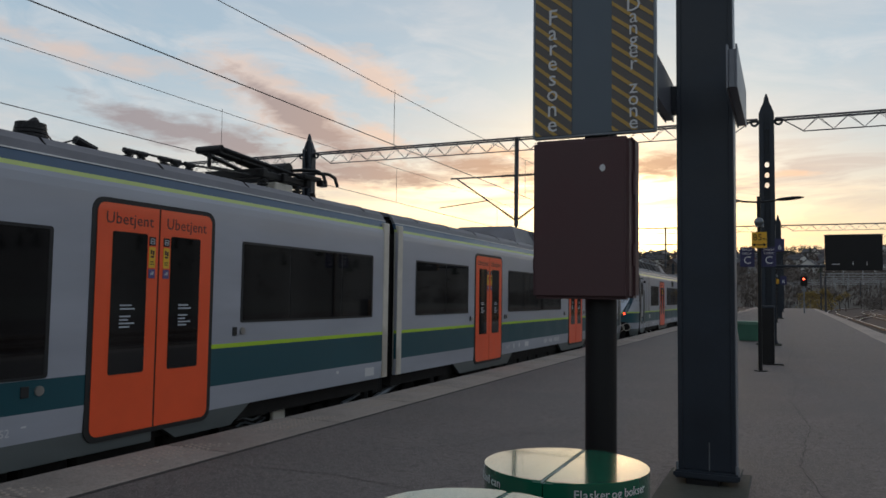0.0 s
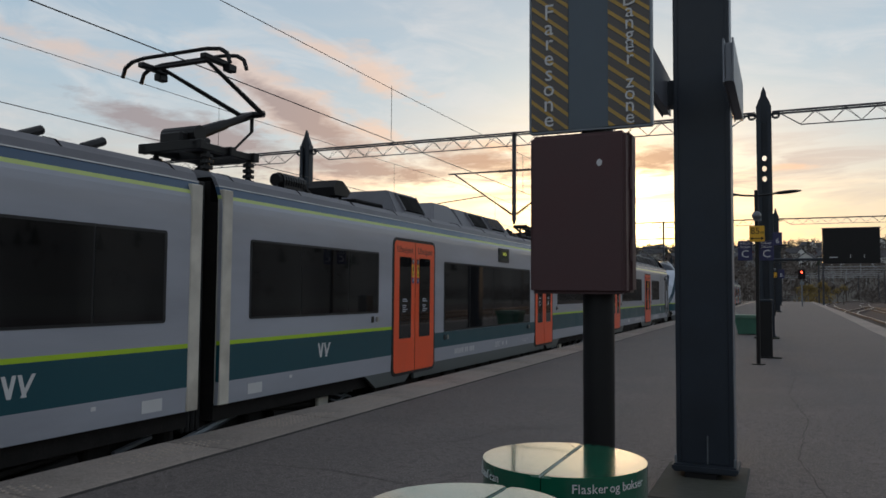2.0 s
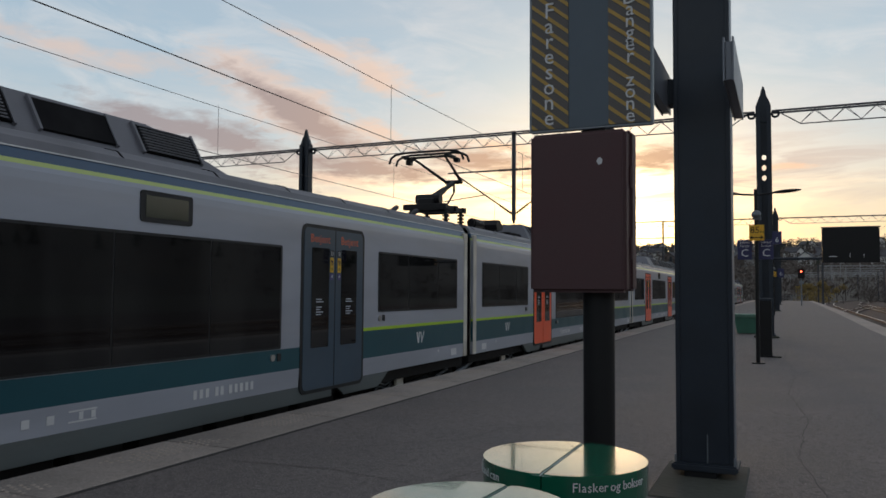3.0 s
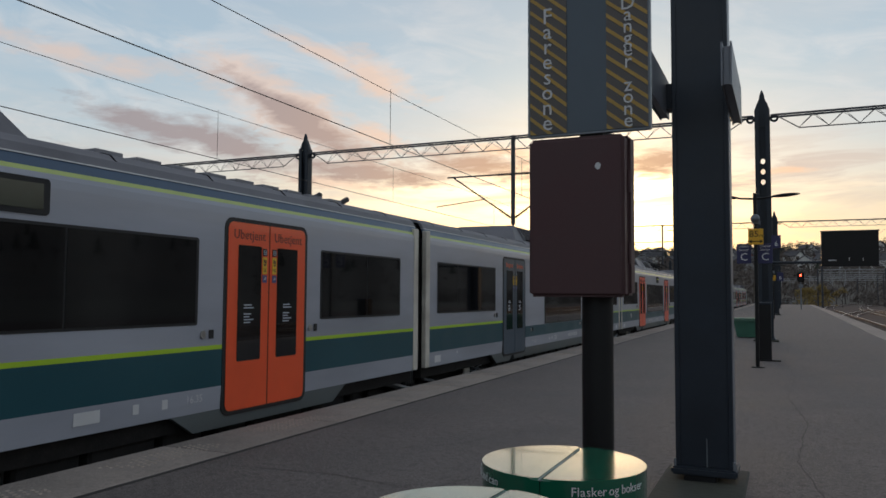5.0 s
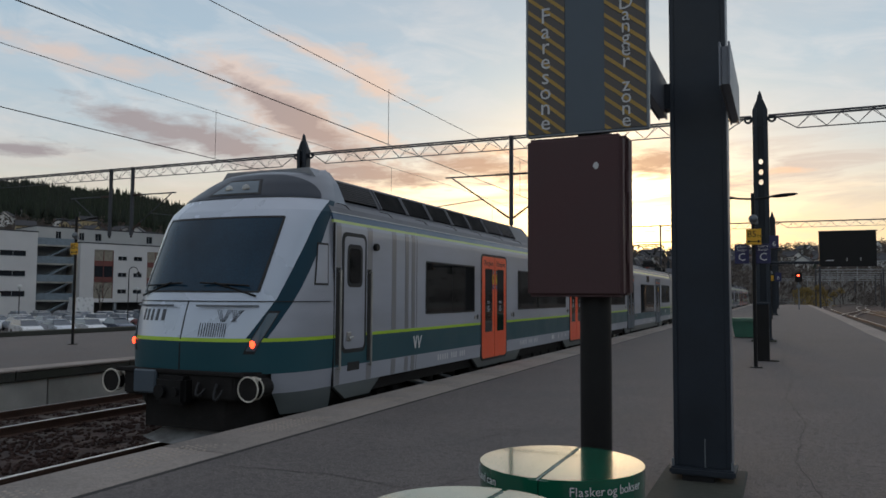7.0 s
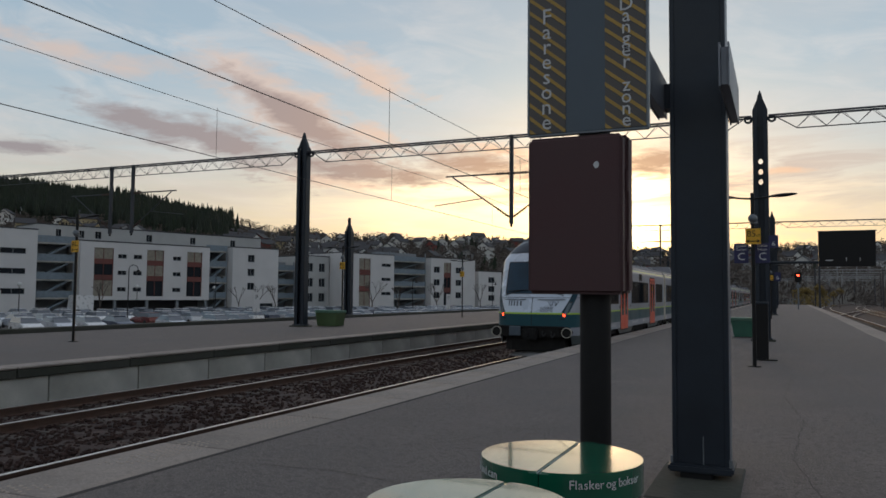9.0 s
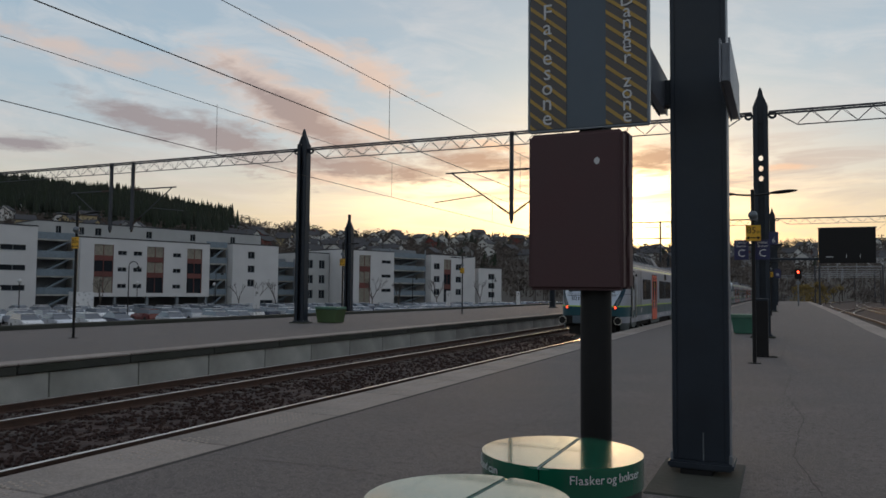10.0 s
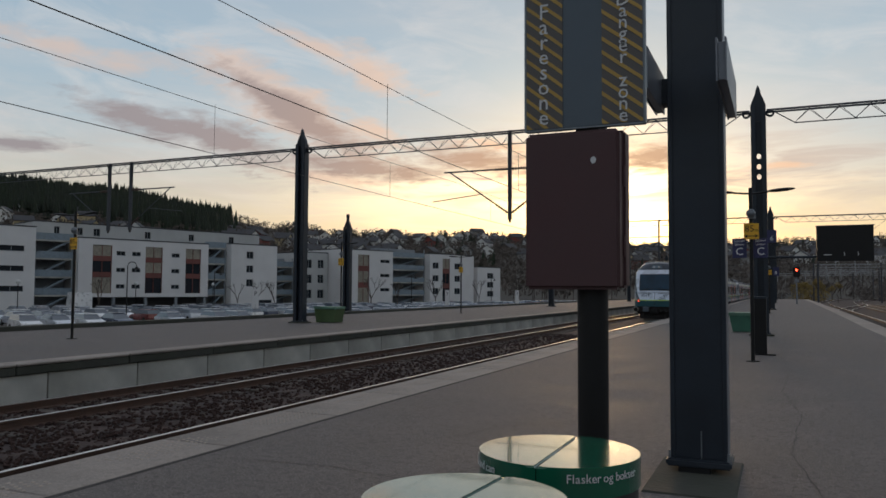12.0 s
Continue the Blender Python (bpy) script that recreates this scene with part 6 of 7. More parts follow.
    for k in range(12):
        p = nose_at(1.05, 0.07 + 0.014 * k)
        rod(bm, nose_at(0.97, 0.07 + 0.014 * k) + Vector((0, -0.004, 0)), nose_at(1.15, 0.07 + 0.014 * k) + Vector((0, -0.004, 0)), 0.006, 4)
    part("grille", bm, RUBBER, car)
    for k in range(5):
        t0 = -0.30 + 0.048 * k
        skin("number_bar", 1.17, 1.33, lambda z, t0=t0: t0, lambda z, t0=t0: t0 + 0.022, NOSE_INK, car, "dark painted number bar", lift=0.006, nz=1, nt=3)
    bm = bmesh.new()
    for top, foot in ((0.165, 0.195), (0.235, 0.205), (0.260, 0.280), (0.315, 0.262)):
        for d in (-0.012, 0.0, 0.012):
            rod(bm, nose_at(1.33, top + d) + Vector((0, -0.004, 0)), nose_at(1.17, foot + d * 0.6) + Vector((0, -0.004, 0)), 0.005, 4)
    part("emblem", bm, NOSE_INK, car, "dark outlined emblem of slanted bars")
    # front underframe
    bm = bmesh.new()
    prism(bm, [(-1.16, -38.6), (-1.16, -39.22), (-0.95, -39.44), (0.95, -39.44), (1.16, -39.22), (1.16, -38.6)], "z", 0.14, 0.50)
    bmesh.ops.bevel(bm, geom=bm.edges[:], offset=0.025, segments=2, affect="EDGES")
    beam = part("buffer_beam", bm, UNDER, car, "black grimy buffer beam")
    bm = bmesh.new()
    box(bm, -1.10, 1.10, -39.47, -39.40, 0.455, 0.515, 0.012)
    part("beam_lip", bm, UNDER, beam)
    bm = bmesh.new()
    prism(bm, [(-1.02, -38.4), (-1.02, -38.95), (-0.7, -39.28), (0.7, -39.28), (1.02, -38.95), (1.02, -38.4)], "z", -0.30, 0.15)
    part("lower_apron", bm, UNDER, beam)
    bm = bmesh.new()
    box(bm, -0.74, -0.34, -39.50, -39.43, 0.18, 0.50, 0.02)
    part("coupler_cover", bm, SIGN_GREY, car, "blue-grey cover plate")
    bm = bmesh.new()
    box(bm, -0.26, 0.26, -39.60, -39.35, 0.06, 0.44, 0.05, 2)
    rod(bm, (-0.12, -39.60, 0.24), (-0.12, -39.66, 0.24), 0.09, 12)
    rod(bm, (0.12, -39.60, 0.24), (0.12, -39.64, 0.24), 0.06, 12)
    part("coupler", bm, BLACK_PAINT, car)
    for x, drop in ((0.40, 0.12), (0.70, 0.16)):
        bm = bmesh.new()
        prev = None
        for k in range(9):
            a = math.pi * k / 8
            p = Vector((x + 0.05 * (1 - math.cos(a)), -39.46 - 0.10 * math.sin(a), 0.36 - drop * math.sin(a) - 0.08 * k / 8))
            if prev is not None:
                rod(bm, prev, p, 0.017, 6)
            prev = p
        part("brake_hose", bm, RUBBER, car, "black rubber brake hose")
    for s in (-1, 1):
        c = Vector((s * 1.20, -39.45, 0.31))
        bm = bmesh.new()
        for off, rr in ((0.0, 0.160), (0.13, 0.145)):
            for k in range(20):
                a, b = 2 * math.pi * k / 20, 2 * math.pi * (k + 1) / 20
                rod(bm, c + Vector((rr * math.cos(a), off, rr * math.sin(a))), c + Vector((rr * math.cos(b), off, rr * math.sin(b))), 0.011, 6)
        part("buffer_rim", bm, CREAM_PLATE, car, "worn white buffer rim")
        bm = bmesh.new()
        rod(bm, c + Vector((0, 0.005, 0)), c + Vector((0, 0.035, 0)), 0.152, 20)
        rod(bm, c + Vector((0, 0.03, 0)), c + Vector((0, 0.20, 0)), 0.075, 14)
        rod(bm, c + Vector((0, 0.15, 0)), c + Vector((0, 0.40, 0)), 0.115, 14)
        part("buffer", bm, UNDER, car, "grimy sprung buffer", smooth=True)
        bm = bmesh.new()
        box(bm, c.x - 0.05, c.x + 0.05, c.y + 0.02, c.y + 0.22, c.z + 0.05, c.z + 0.13, 0.01)
        part("buffer_lug", bm, CREAM_PLATE, car)
    # curved plough, flaring forwards and outwards towards the rail
    bm = bmesh.new()
    grid = []
    for i in range(9):
        f = i / 8
        z = -0.16 - 0.34 * f
        row = []
        for k in range(17):
            u = -1 + k / 8
            w = 0.62 + 0.30 * f ** 2
            row.append(bm.verts.new((u * w, -38.98 - 0.42 * f ** 2.2 + 0.30 * abs(u) ** 2.2, z)))
        grid.append(row)
    for p, q in zip(grid, grid[1:]):
        for k in range(16):
            bm.faces.new((p[k], p[k + 1], q[k + 1], q[k]))
    g = bmesh.ops.extrude_face_region(bm, geom=bm.faces[:])
    for v in g["geom"]:
        if isinstance(v, bmesh.types.BMVert):
            v.co.y += 0.03
    part("snow_plough", bm, BRISTLE, car, "worn grey curved snow plough", smooth=True)
    # roof housings
    n = 7
    panels = [(-37.05, -35.75, True)] + [(-35.6 + k * 1.08, -35.6 + k * 1.08 + 0.98, k >= n - 2) for k in range(n)]
    roof_pod(car, -37.15, -26.35, panels, slope0=0.02, slope1=0.4, label="long grey roof housing with dark mesh panels")
    for yy, xx in ((-20.1, 0.6), (-20.8, 0.5)):
        bm = bmesh.new()
        rod(bm, (xx, yy, 2.99), (xx, yy - 0.05, 3.09), 0.045, 8)
        rod(bm, (xx, yy - 0.08, 3.08), (xx, yy + 0.2, 3.2), 0.05, 8)
        part("roof_insulator", bm, RUBBER, car, "slanted cable insulator")
    for k in range(9):
        bm = bmesh.new()
        box(bm, 0.90, 1.14, -25.7 + k * 0.55, -25.35 + k * 0.55, 2.98, 3.03, 0.004)
        part("roof_step", bm, ROOF_STEP, car, "worn pale walkway patch")
    bogie(car, -34.0)
    underfloor(car, -32.0, -20.6, 8)
    return car


NOSE_INK = material("dark_grey_paint", (0.07, 0.075, 0.09), 0.5, vary=0.1)
NOSE_WHITE = material("pale_nose_paint", (0.54, 0.59, 0.67), 0.28, metal=0.2, vary=0.04, scale=1.5, coat=0.5)
# blue base with low specular puts the sky's reflection into the colour
SCREEN_GLASS = material("windscreen_glass", (0.008, 0.036, 0.066), 0.06, vary=0.45, scale=0.8, spec=0.35)
SLASH = material("night_blue_slash", (0.006, 0.042, 0.068), 0.45, vary=0.08, spec=0.25)
CAB_ROOF = material("metallic_cab_roof", (0.20, 0.215, 0.24), 0.33, metal=0.5, vary=0.1, coat=0.4)
VISOR = material("dark_visor", (0.016, 0.026, 0.042), 0.35, vary=0.1, spec=0.35)
BRISTLE = material("grey_plough_paint", (0.27, 0.265, 0.26), 0.8, vary=0.3, scale=5, grain=60, bump=0.4, dirt=(0.06, 0.055, 0.05), dirt_amount=0.8)
ROOF_STEP = material("walkway_patch", (0.24, 0.24, 0.26), 0.6, vary=0.2)

end = end_car()
mid_blue = middle_car(True)
mid_orange = middle_car(False)
gangway(mid_orange, 0.0)
gangway(mid_orange, -18.67)
gangway(mid_blue, -18.67)
bogie(mid_orange, 0.0)
bogie(mid_orange, -18.67)
bogie(mid_blue, -18.67)
UNIT = pose(-7.53, -7.3, 0)
TURN = pose(0, 0, 0, 0, 0, 180)
AHEAD = pose(0, 80.3, 0)
TRAIN_CARS = [(end, UNIT), (mid_blue, UNIT), (mid_orange, UNIT @ TURN)]
for m in (UNIT @ TURN, AHEAD @ UNIT, AHEAD @ UNIT @ TURN):
    TRAIN_CARS.append((copy_thing(end, m), m))
TRAIN_CARS.append((copy_thing(mid_blue, AHEAD @ UNIT), AHEAD @ UNIT))
TRAIN_CARS.append((copy_thing(mid_orange, AHEAD @ UNIT @ TURN), AHEAD @ UNIT @ TURN))
# distance travelled along the track at each time
TRAVEL = [(0, 0.0), (0.3, 1.92), (0.7, 4.70), (1.1, 7.60), (1.5, 10.55), (1.9, 13.49), (2.5, 18.26), (3.1, 23.05), (3.7, 27.92), (4.3, 32.83), (5.0, 38.60), (5.5, 42.70), (6.0, 46.76), (6.5, 50.82), (7.1, 55.63),
          (7.7, 60.42), (8.3, 65.25), (8.8, 69.30), (9.2, 72.55), (9.8, 77.62), (10.4, 83.0), (11.0, 88.5), (11.6, 94.35), (12.0, 98.4)]

# ---------------------------------------------------------------- beyond the station
STREET = pose(-97.2, 82.3, -2.4, 0, 0, -19)     # runs along the apartment fronts; local x faces the station


def pierced_wall(y0, y1, z0, z1, holes, x=0.0, thick=0.3):
    """A wall slab in the local YZ plane with rectangular openings through it."""
    ys = sorted({y0, y1, *(h[0] for h in holes), *(h[1] for h in holes)})
    zs = sorted({z0, z1, *(h[2] for h in holes), *(h[3] for h in holes)})
    bm = bmesh.new()
    grid = {}

    def vert(y, z):
        if (y, z) not in grid:
            grid[y, z] = bm.verts.new((x, y, z))
        return grid[y, z]
    for a, b in zip(ys, ys[1:]):
        for c, d in zip(zs, zs[1:]):
            my, mz = (a + b) / 2, (c + d) / 2
            if not any(h[0] < my < h[1] and h[2] < mz < h[3] for h in holes):
                bm.faces.new((vert(a, c), vert(b, c), vert(b, d), vert(a, d)))
    g = bmesh.ops.extrude_face_region(bm, geom=bm.faces[:])
    for v in g["geom"]:
        if isinstance(v, bmesh.types.BMVert):
            v.co.x -= thick
    return bm


def building_block(label, y0, y1, z0, z1, bays=(), small=(), deep=11.0, x=0.0, wall=None, stilts=False):
    """A rendered block: bays are columns of stacked windows and red panels, small ones single windows."""
    b = thing("apartment_building", label, "building", STREET, "apartment buildings")
    holes = [(a, c, z0 + 0.6, z1 - 0.9) for a, c in bays] + list(small)
    wall = wall or WHITE_WALL
    part("front_wall", pierced_wall(y0, y1, z0, z1, holes, x), wall, b)
    bm = bmesh.new()
    box(bm, x - deep, x - 0.5, y0 + 0.05, y1 - 0.05, z0 + 0.05, z1 - 0.05)
    part("core", bm, GREY_WALL, b)
    for yy in (y0, y1 - 0.3):
        bm = bmesh.new()
        box(bm, x - deep, x - 0.3, yy, yy + 0.3, z0, z1)
        part("side_wall", bm, wall, b)
    bm = bmesh.new()
    box(bm, x - deep, x + 0.04, y0 - 0.04, y1 + 0.04, z1, z1 + 0.18)
    part("roof", bm, DARK_ROOF, b, "flat dark roof edge")
    rnd = random.Random(int(y0 * 10) + 77)
    for a, c in bays:
        h = (z1 - 0.9 - z0 - 0.6) / 3
        for k in range(3):
            zb = z0 + 0.6 + k * h
            bm = bmesh.new()
            box(bm, x - 0.24, x - 0.2, a, c, zb + h * (0.0 if k == 0 else 0.32), zb + h)
            w = part("window", bm, CURTAIN_GLASS if rnd.random() < (0.75 if k == 2 else 0.35) else HOUSE_GLASS, b)
            bm = bmesh.new()
            for q in (a, (a + c) / 2 - 0.04, c - 0.08):
                box(bm, x - 0.2, x - 0.12, q, q + 0.08, zb, zb + h)
            part("window_frame", bm, RED_CLAD, w)
            if k:
                bm = bmesh.new()
                box(bm, x - 0.24, x - 0.06, a, c, zb, zb + h * 0.32)
                part("red_panel", bm, RED_CLAD, b)
    for a, c, d, e in small:
        bm = bmesh.new()
        box(bm, x - 0.24, x - 0.18, a, c, d, e)
        w = part("window", bm, HOUSE_GLASS, b)
        bm = bmesh.new()
        box(bm, x - 0.18, x - 0.10, (a + c) / 2 - 0.03, (a + c) / 2 + 0.03, d, e)
        box(bm, x - 0.18, x + 0.05, a, c, d - 0.06, d)
        part("window_frame", bm, GREY_WALL, w)
    if stilts:
        bm = bmesh.new()
        box(bm, x - deep, x - 3.0, y0 + 0.4, y1 - 0.4, 0, z0)
        part("ground_floor", bm, DARK_ROOF, b, "dark recessed ground floor")
        n = 5
        for k in range(n):
            yy = y0 + 0.4 + (y1 - y0 - 0.8) * k / (n - 1)
            bm = bmesh.new()
            box(bm, x - 0.6, x - 0.2, yy - 0.2, yy + 0.2, 0, z0)
            part("pillar", bm, GREY_WALL, b)
    elif z0 > 0:
        bm = bmesh.new()
        box(bm, x - deep, x - 0.1, y0, y1, 0, z0)
        part("plinth", bm, GREY_WALL, b)
    return b


def stair_tower(y0, y1, z1, x=-1.5):
    b = thing("stair_tower", "open grey stair tower with glass balustrades between apartment blocks", "building", STREET, "stair towers")
    bm = bmesh.new()
    box(bm, x - 6, x - 3.2, y0, y1, 0, z1)
    part("back_wall", bm, GREY_WALL, b)
    z = 2.6
    while z < z1:
        bm = bmesh.new()
        box(bm, x - 3.2, x, y0, y1, z, z + 0.22)
        part("landing", bm, CONCRETE, b)
        bm = bmesh.new()
        box(bm, x - 0.06, x, y0, y1, z + 0.25, z + 1.25)
        part("balustrade", bm, BALUSTRADE, b, "grey-blue glass balustrade")
        bm = bmesh.new()
        prism(bm, [(y0 + 0.4, z - 2.6 + 0.3), (y0 + 0.9, z - 2.6 + 0.3), (y1 - 0.3, z + 0.1), (y1 - 0.8, z + 0.1)], "x", x - 1.4, x - 0.3)
        part("stair_flight", bm, BALUSTRADE, b)
        z += 2.75
    for yy in (y0 + 0.1, y1 - 0.1):
        bm = bmesh.new()
        box(bm, x - 0.25, x - 0.05, yy - 0.1, yy + 0.1, 0, z1)
        part("column", bm, GREY_WALL, b)
    return b


BALUSTRADE = material("balustrade", (0.20, 0.25, 0.29), 0.35, vary=0.15)


def build_apartments():
    B = building_block
    B("white rendered apartment block with long narrow windows", -22.0, -5.3, 0.3, 12.7, small=[(a, a + 3.4, z, z + 0.75) for a in (-10.2, -17.4) for z in (3.4, 6.3, 9.2)])
    stair_tower(-5.1, 0.6, 11.8)
    B("white apartment block on pillars with red window bays", 0.8, 22.5, 2.5, 11.5, bays=[(2.9, 5.9), (11.3, 14.2), (18.3, 21.1)],
      small=[(a, c, z, z + 0.6) for a, c in ((6.6, 8.0), (9.1, 10.5), (15.8, 17.2)) for z in (3.9, 6.5, 9.1)], stilts=True)
    stair_tower(22.7, 26.8, 11.6)
    B("white apartment block with a column of square windows", 27.0, 36.6, 0.3, 11.8, small=[(30.1, 31.5, z, z + 1.2) for z in (4.4, 6.9, 9.4)] + [(32.0, 35.6, 0.6, 1.9)])
    B("grey set-back top storey with a dark flat roof", -3.8, 36.0, 11.9, 14.0, x=-5.0, deep=9.0, wall=LIGHT_CLAD, small=[(a, a + 1.0, 12.3, 13.4) for a in (5.0, 13.5, 21.5, 29.5)] + [(a, a + 0.8, 12.3, 13.4) for a in (-1.0, 2.5)])
    stair_tower(36.9, 45.4, 10.0, -7.0)
    B("grey apartment block with dark balcony windows", 45.6, 51.8, 0.3, 11.2, x=-4.0, wall=LIGHT_CLAD, small=[(a, a + 1.5, z, z + 1.6) for a in (46.2, 49.2) for z in (2.2, 5.2, 8.2)])
    B("white apartment block with a red window bay", 52.0, 66.2, 0.3, 12.0, bays=[(56.4, 59.5)], small=[(62.6, 65.3, z, z + 0.6) for z in (3.6, 6.6, 9.6)])
    stair_tower(66.4, 77.5, 13.0)
    B("white apartment block with dark square windows", 77.7, 92.9, 0.3, 12.0, bays=[(81.9, 84.4)], small=[(86.0, 88.0, z, z + 1.3) for z in (3.0, 5.9, 8.8)] + [(78.6, 80.6, z, z + 1.3) for z in (3.0, 5.9, 8.8)])
    B("small white end block with dark windows", 94.3, 103.1, 0.3, 9.4, small=[(98.0, 100.4, z, z + 1.3) for z in (2.4, 4.6, 6.8)])


CAR_PAINTS = [material("car_paint", c, 0.3, metal=0.3, vary=0.04, coat=0.8) for c in ((0.66, 0.69, 0.74), (0.02, 0.02, 0.025), (0.36, 0.39, 0.43), (0.80, 0.80, 0.80), (0.03, 0.05, 0.10), (0.16, 0.02, 0.02), (0.08, 0.09, 0.10))]
CAR_WORDS = ("silver", "black", "grey", "white", "dark blue", "dark red", "charcoal")
# pale blue base carries the sky's reflection in the colour
CAR_GLASS = material("car_glass", (0.09, 0.11, 0.135), 0.06, vary=0.1, spec=1.0)
TYRE = material("tyre", (0.015, 0.015, 0.015), 0.8, vary=0.2)


def make_car(kind, paint, word):
    c = thing("car", word + " parked hatchback car in the car park" if kind == 0 else word + " parked estate car in the car park", "car", None, "parked cars")
    rear = -2.05 if kind == 0 else -2.2
    prof = [(2.1, 0.28), (2.15, 0.62), (1.9, 0.82), (1.05, 0.95), (-1.6, 1.0), (rear, 0.95), (rear - 0.05, 0.45), (rear + 0.1, 0.28)]
    bm = bmesh.new()
    prism(bm, prof, "x", -0.86, 0.86)
    bmesh.ops.bevel(bm, geom=bm.edges[:], offset=0.07, segments=2, affect="EDGES")
    part("body", bm, paint, c, smooth=True)
    bm = bmesh.new()
    top = [(1.1, 0.93), (0.35, 1.40), (-1.2, 1.43), (rear + 0.1, 0.98)] if kind == 0 else [(1.1, 0.93), (0.4, 1.42), (-1.75, 1.45), (rear + 0.05, 0.98)]
    va = [bm.verts.new((-0.80 if i in (0, 3) else -0.62, y, z)) for i, (y, z) in enumerate(top)]
    vb = [bm.verts.new((0.80 if i in (0, 3) else 0.62, y, z)) for i, (y, z) in enumerate(top)]
    bm.faces.new(va)
    bm.faces.new(vb[::-1])
    for i in range(4):
        bm.faces.new((va[i], vb[i], vb[(i + 1) % 4], va[(i + 1) % 4]))
    part("glasshouse", bm, CAR_GLASS, c, "car windows with sky reflection in their colour")
    bm = bmesh.new()
    box(bm, -0.61, 0.61, top[2][0] - 0.05, top[1][0] + 0.05, 1.405, 1.475, 0.03)
    part("roof", bm, paint, c)
    bm = bmesh.new()
    rod(bm, (-0.09, 0, 0), (0.09, 0, 0), 0.31, 14)
    wme = finish("wheel", bm, TYRE)
    for x in (-0.8, 0.8):
        for y in (1.35, -1.35):
            share("wheel", wme, c, pose(x, y, 0.31))
    return c


def build_car_park():
    bm = bmesh.new()
    box(bm, 3.0, 62.0, -60, 150, -0.2, 0.03)
    ob = tagged(part("car_park", bm, ASPHALT, None), "grey asphalt car park between the flats and the railway", "car park", kind="structure")
    ob.matrix_basis = STREET
    kinds = [make_car(i % 2, p, w) for i, (p, w) in enumerate(zip(CAR_PAINTS, CAR_WORDS))]
    rnd = random.Random(21)
    used = set()
    for row, x in enumerate((9.0, 15.2, 27.0, 33.2, 44.5)):
        y = -24.0
        while y < 112:
            y += 2.75
            if rnd.random() < 0.22:
                continue
            # mostly silver and white, which stands for sky highlights on the roofs
            k = rnd.randrange(len(kinds)) if rnd.random() < 0.35 else rnd.choice((0, 3, 3))
            m = STREET @ pose(x + rnd.uniform(-.25, .25), y, 0.03, 0, 0, (90 if row % 2 else -90) + rnd.uniform(-3, 3))
            if k not in used:
                used.add(k)
                kinds[k].matrix_basis = m
            else:
                copy_thing(kinds[k], m)
    # van
    v = thing("van", "white box van parked by the flats", "van", STREET @ pose(11.0, -3.5, 0.03, 0, 0, 80))
    bm = bmesh.new()
    box(bm, -1.1, 1.1, -3.6, 1.2, 0.6, 3.3, 0.08, 2)
    part("box_body", bm, CAR_PAINTS[3], v)
    bm = bmesh.new()
    prism(bm, [(1.25, 0.5), (3.0, 0.5), (3.05, 1.3), (2.5, 1.5), (1.9, 2.35), (1.25, 2.4)], "x", -1.0, 1.0)
    part("cab", bm, CAR_PAINTS[3], v)
    bm = bmesh.new()
    for x in (-0.9, 0.9):
        for y in (2.2, -2.4):
            rod(bm, (x - 0.12, y, 0.4), (x + 0.12, y, 0.4), 0.4, 14)
    part("wheel", bm, TYRE, v)


def park_lamp(x, y, hooked):
    t = thing("street_lamp", "black hooked street lamp in the car park" if hooked else "globe street lamp in the car park", "lamp", STREET @ pose(x, y, 0), "car park lamps")
    h = 6.2 if hooked else 4.4
    bm = bmesh.new()
    rod(bm, (0, 0, 0), (0, 0, h), 0.07, 8, 0.05)
    part("pole", bm, BLACK_PAINT, t)
    bm = bmesh.new()
    if hooked:
        prev = Vector((0, 0, h))
        for k in range(1, 7):
            a = math.pi * k / 6
            p = Vector((0, 0.5 * (1 - math.cos(a)), h + 0.5 * math.sin(a)))
            rod(bm, prev, p, 0.04, 6)
            prev = p
        part("arm", bm, BLACK_PAINT, t)
        bm = bmesh.new()
        rod(bm, prev, prev - Vector((0, 0, 0.3)), 0.1, 10, 0.28)
        part("shade", bm, BLACK_PAINT, t)
    else:
        bmesh.ops.create_uvsphere(bm, u_segments=12, v_segments=8, radius=0.28, matrix=Matrix.Translation((0, 0, h + 0.2)))
        part("globe", bm, GLOBE, t, "pale globe")


GLOBE = material("pale_globe", (0.6, 0.6, 0.58), 0.4, vary=0.05)


def parking_sign(x, y):
    t = thing("parking_sign", "white parking sign with a letter on a grey post", "sign", STREET @ pose(x, y, 0, 0, 0, 0), "parking signs")
    bm = bmesh.new()
    rod(bm, (0, 0, 0), (0, 0, 2.0), 0.04, 8)
    part("post", bm, GALV, t)
    bm = bmesh.new()
    box(bm, -0.03, 0.03, -0.5, 0.5, 1.5, 3.9, 0.02)
    p = part("panel", bm, WHITE_WALL, t)
    lettering("letter", "P", 0.8, BLACK_PAINT, p, pose(0.035, 0, 3.3, 90, 0, 90))


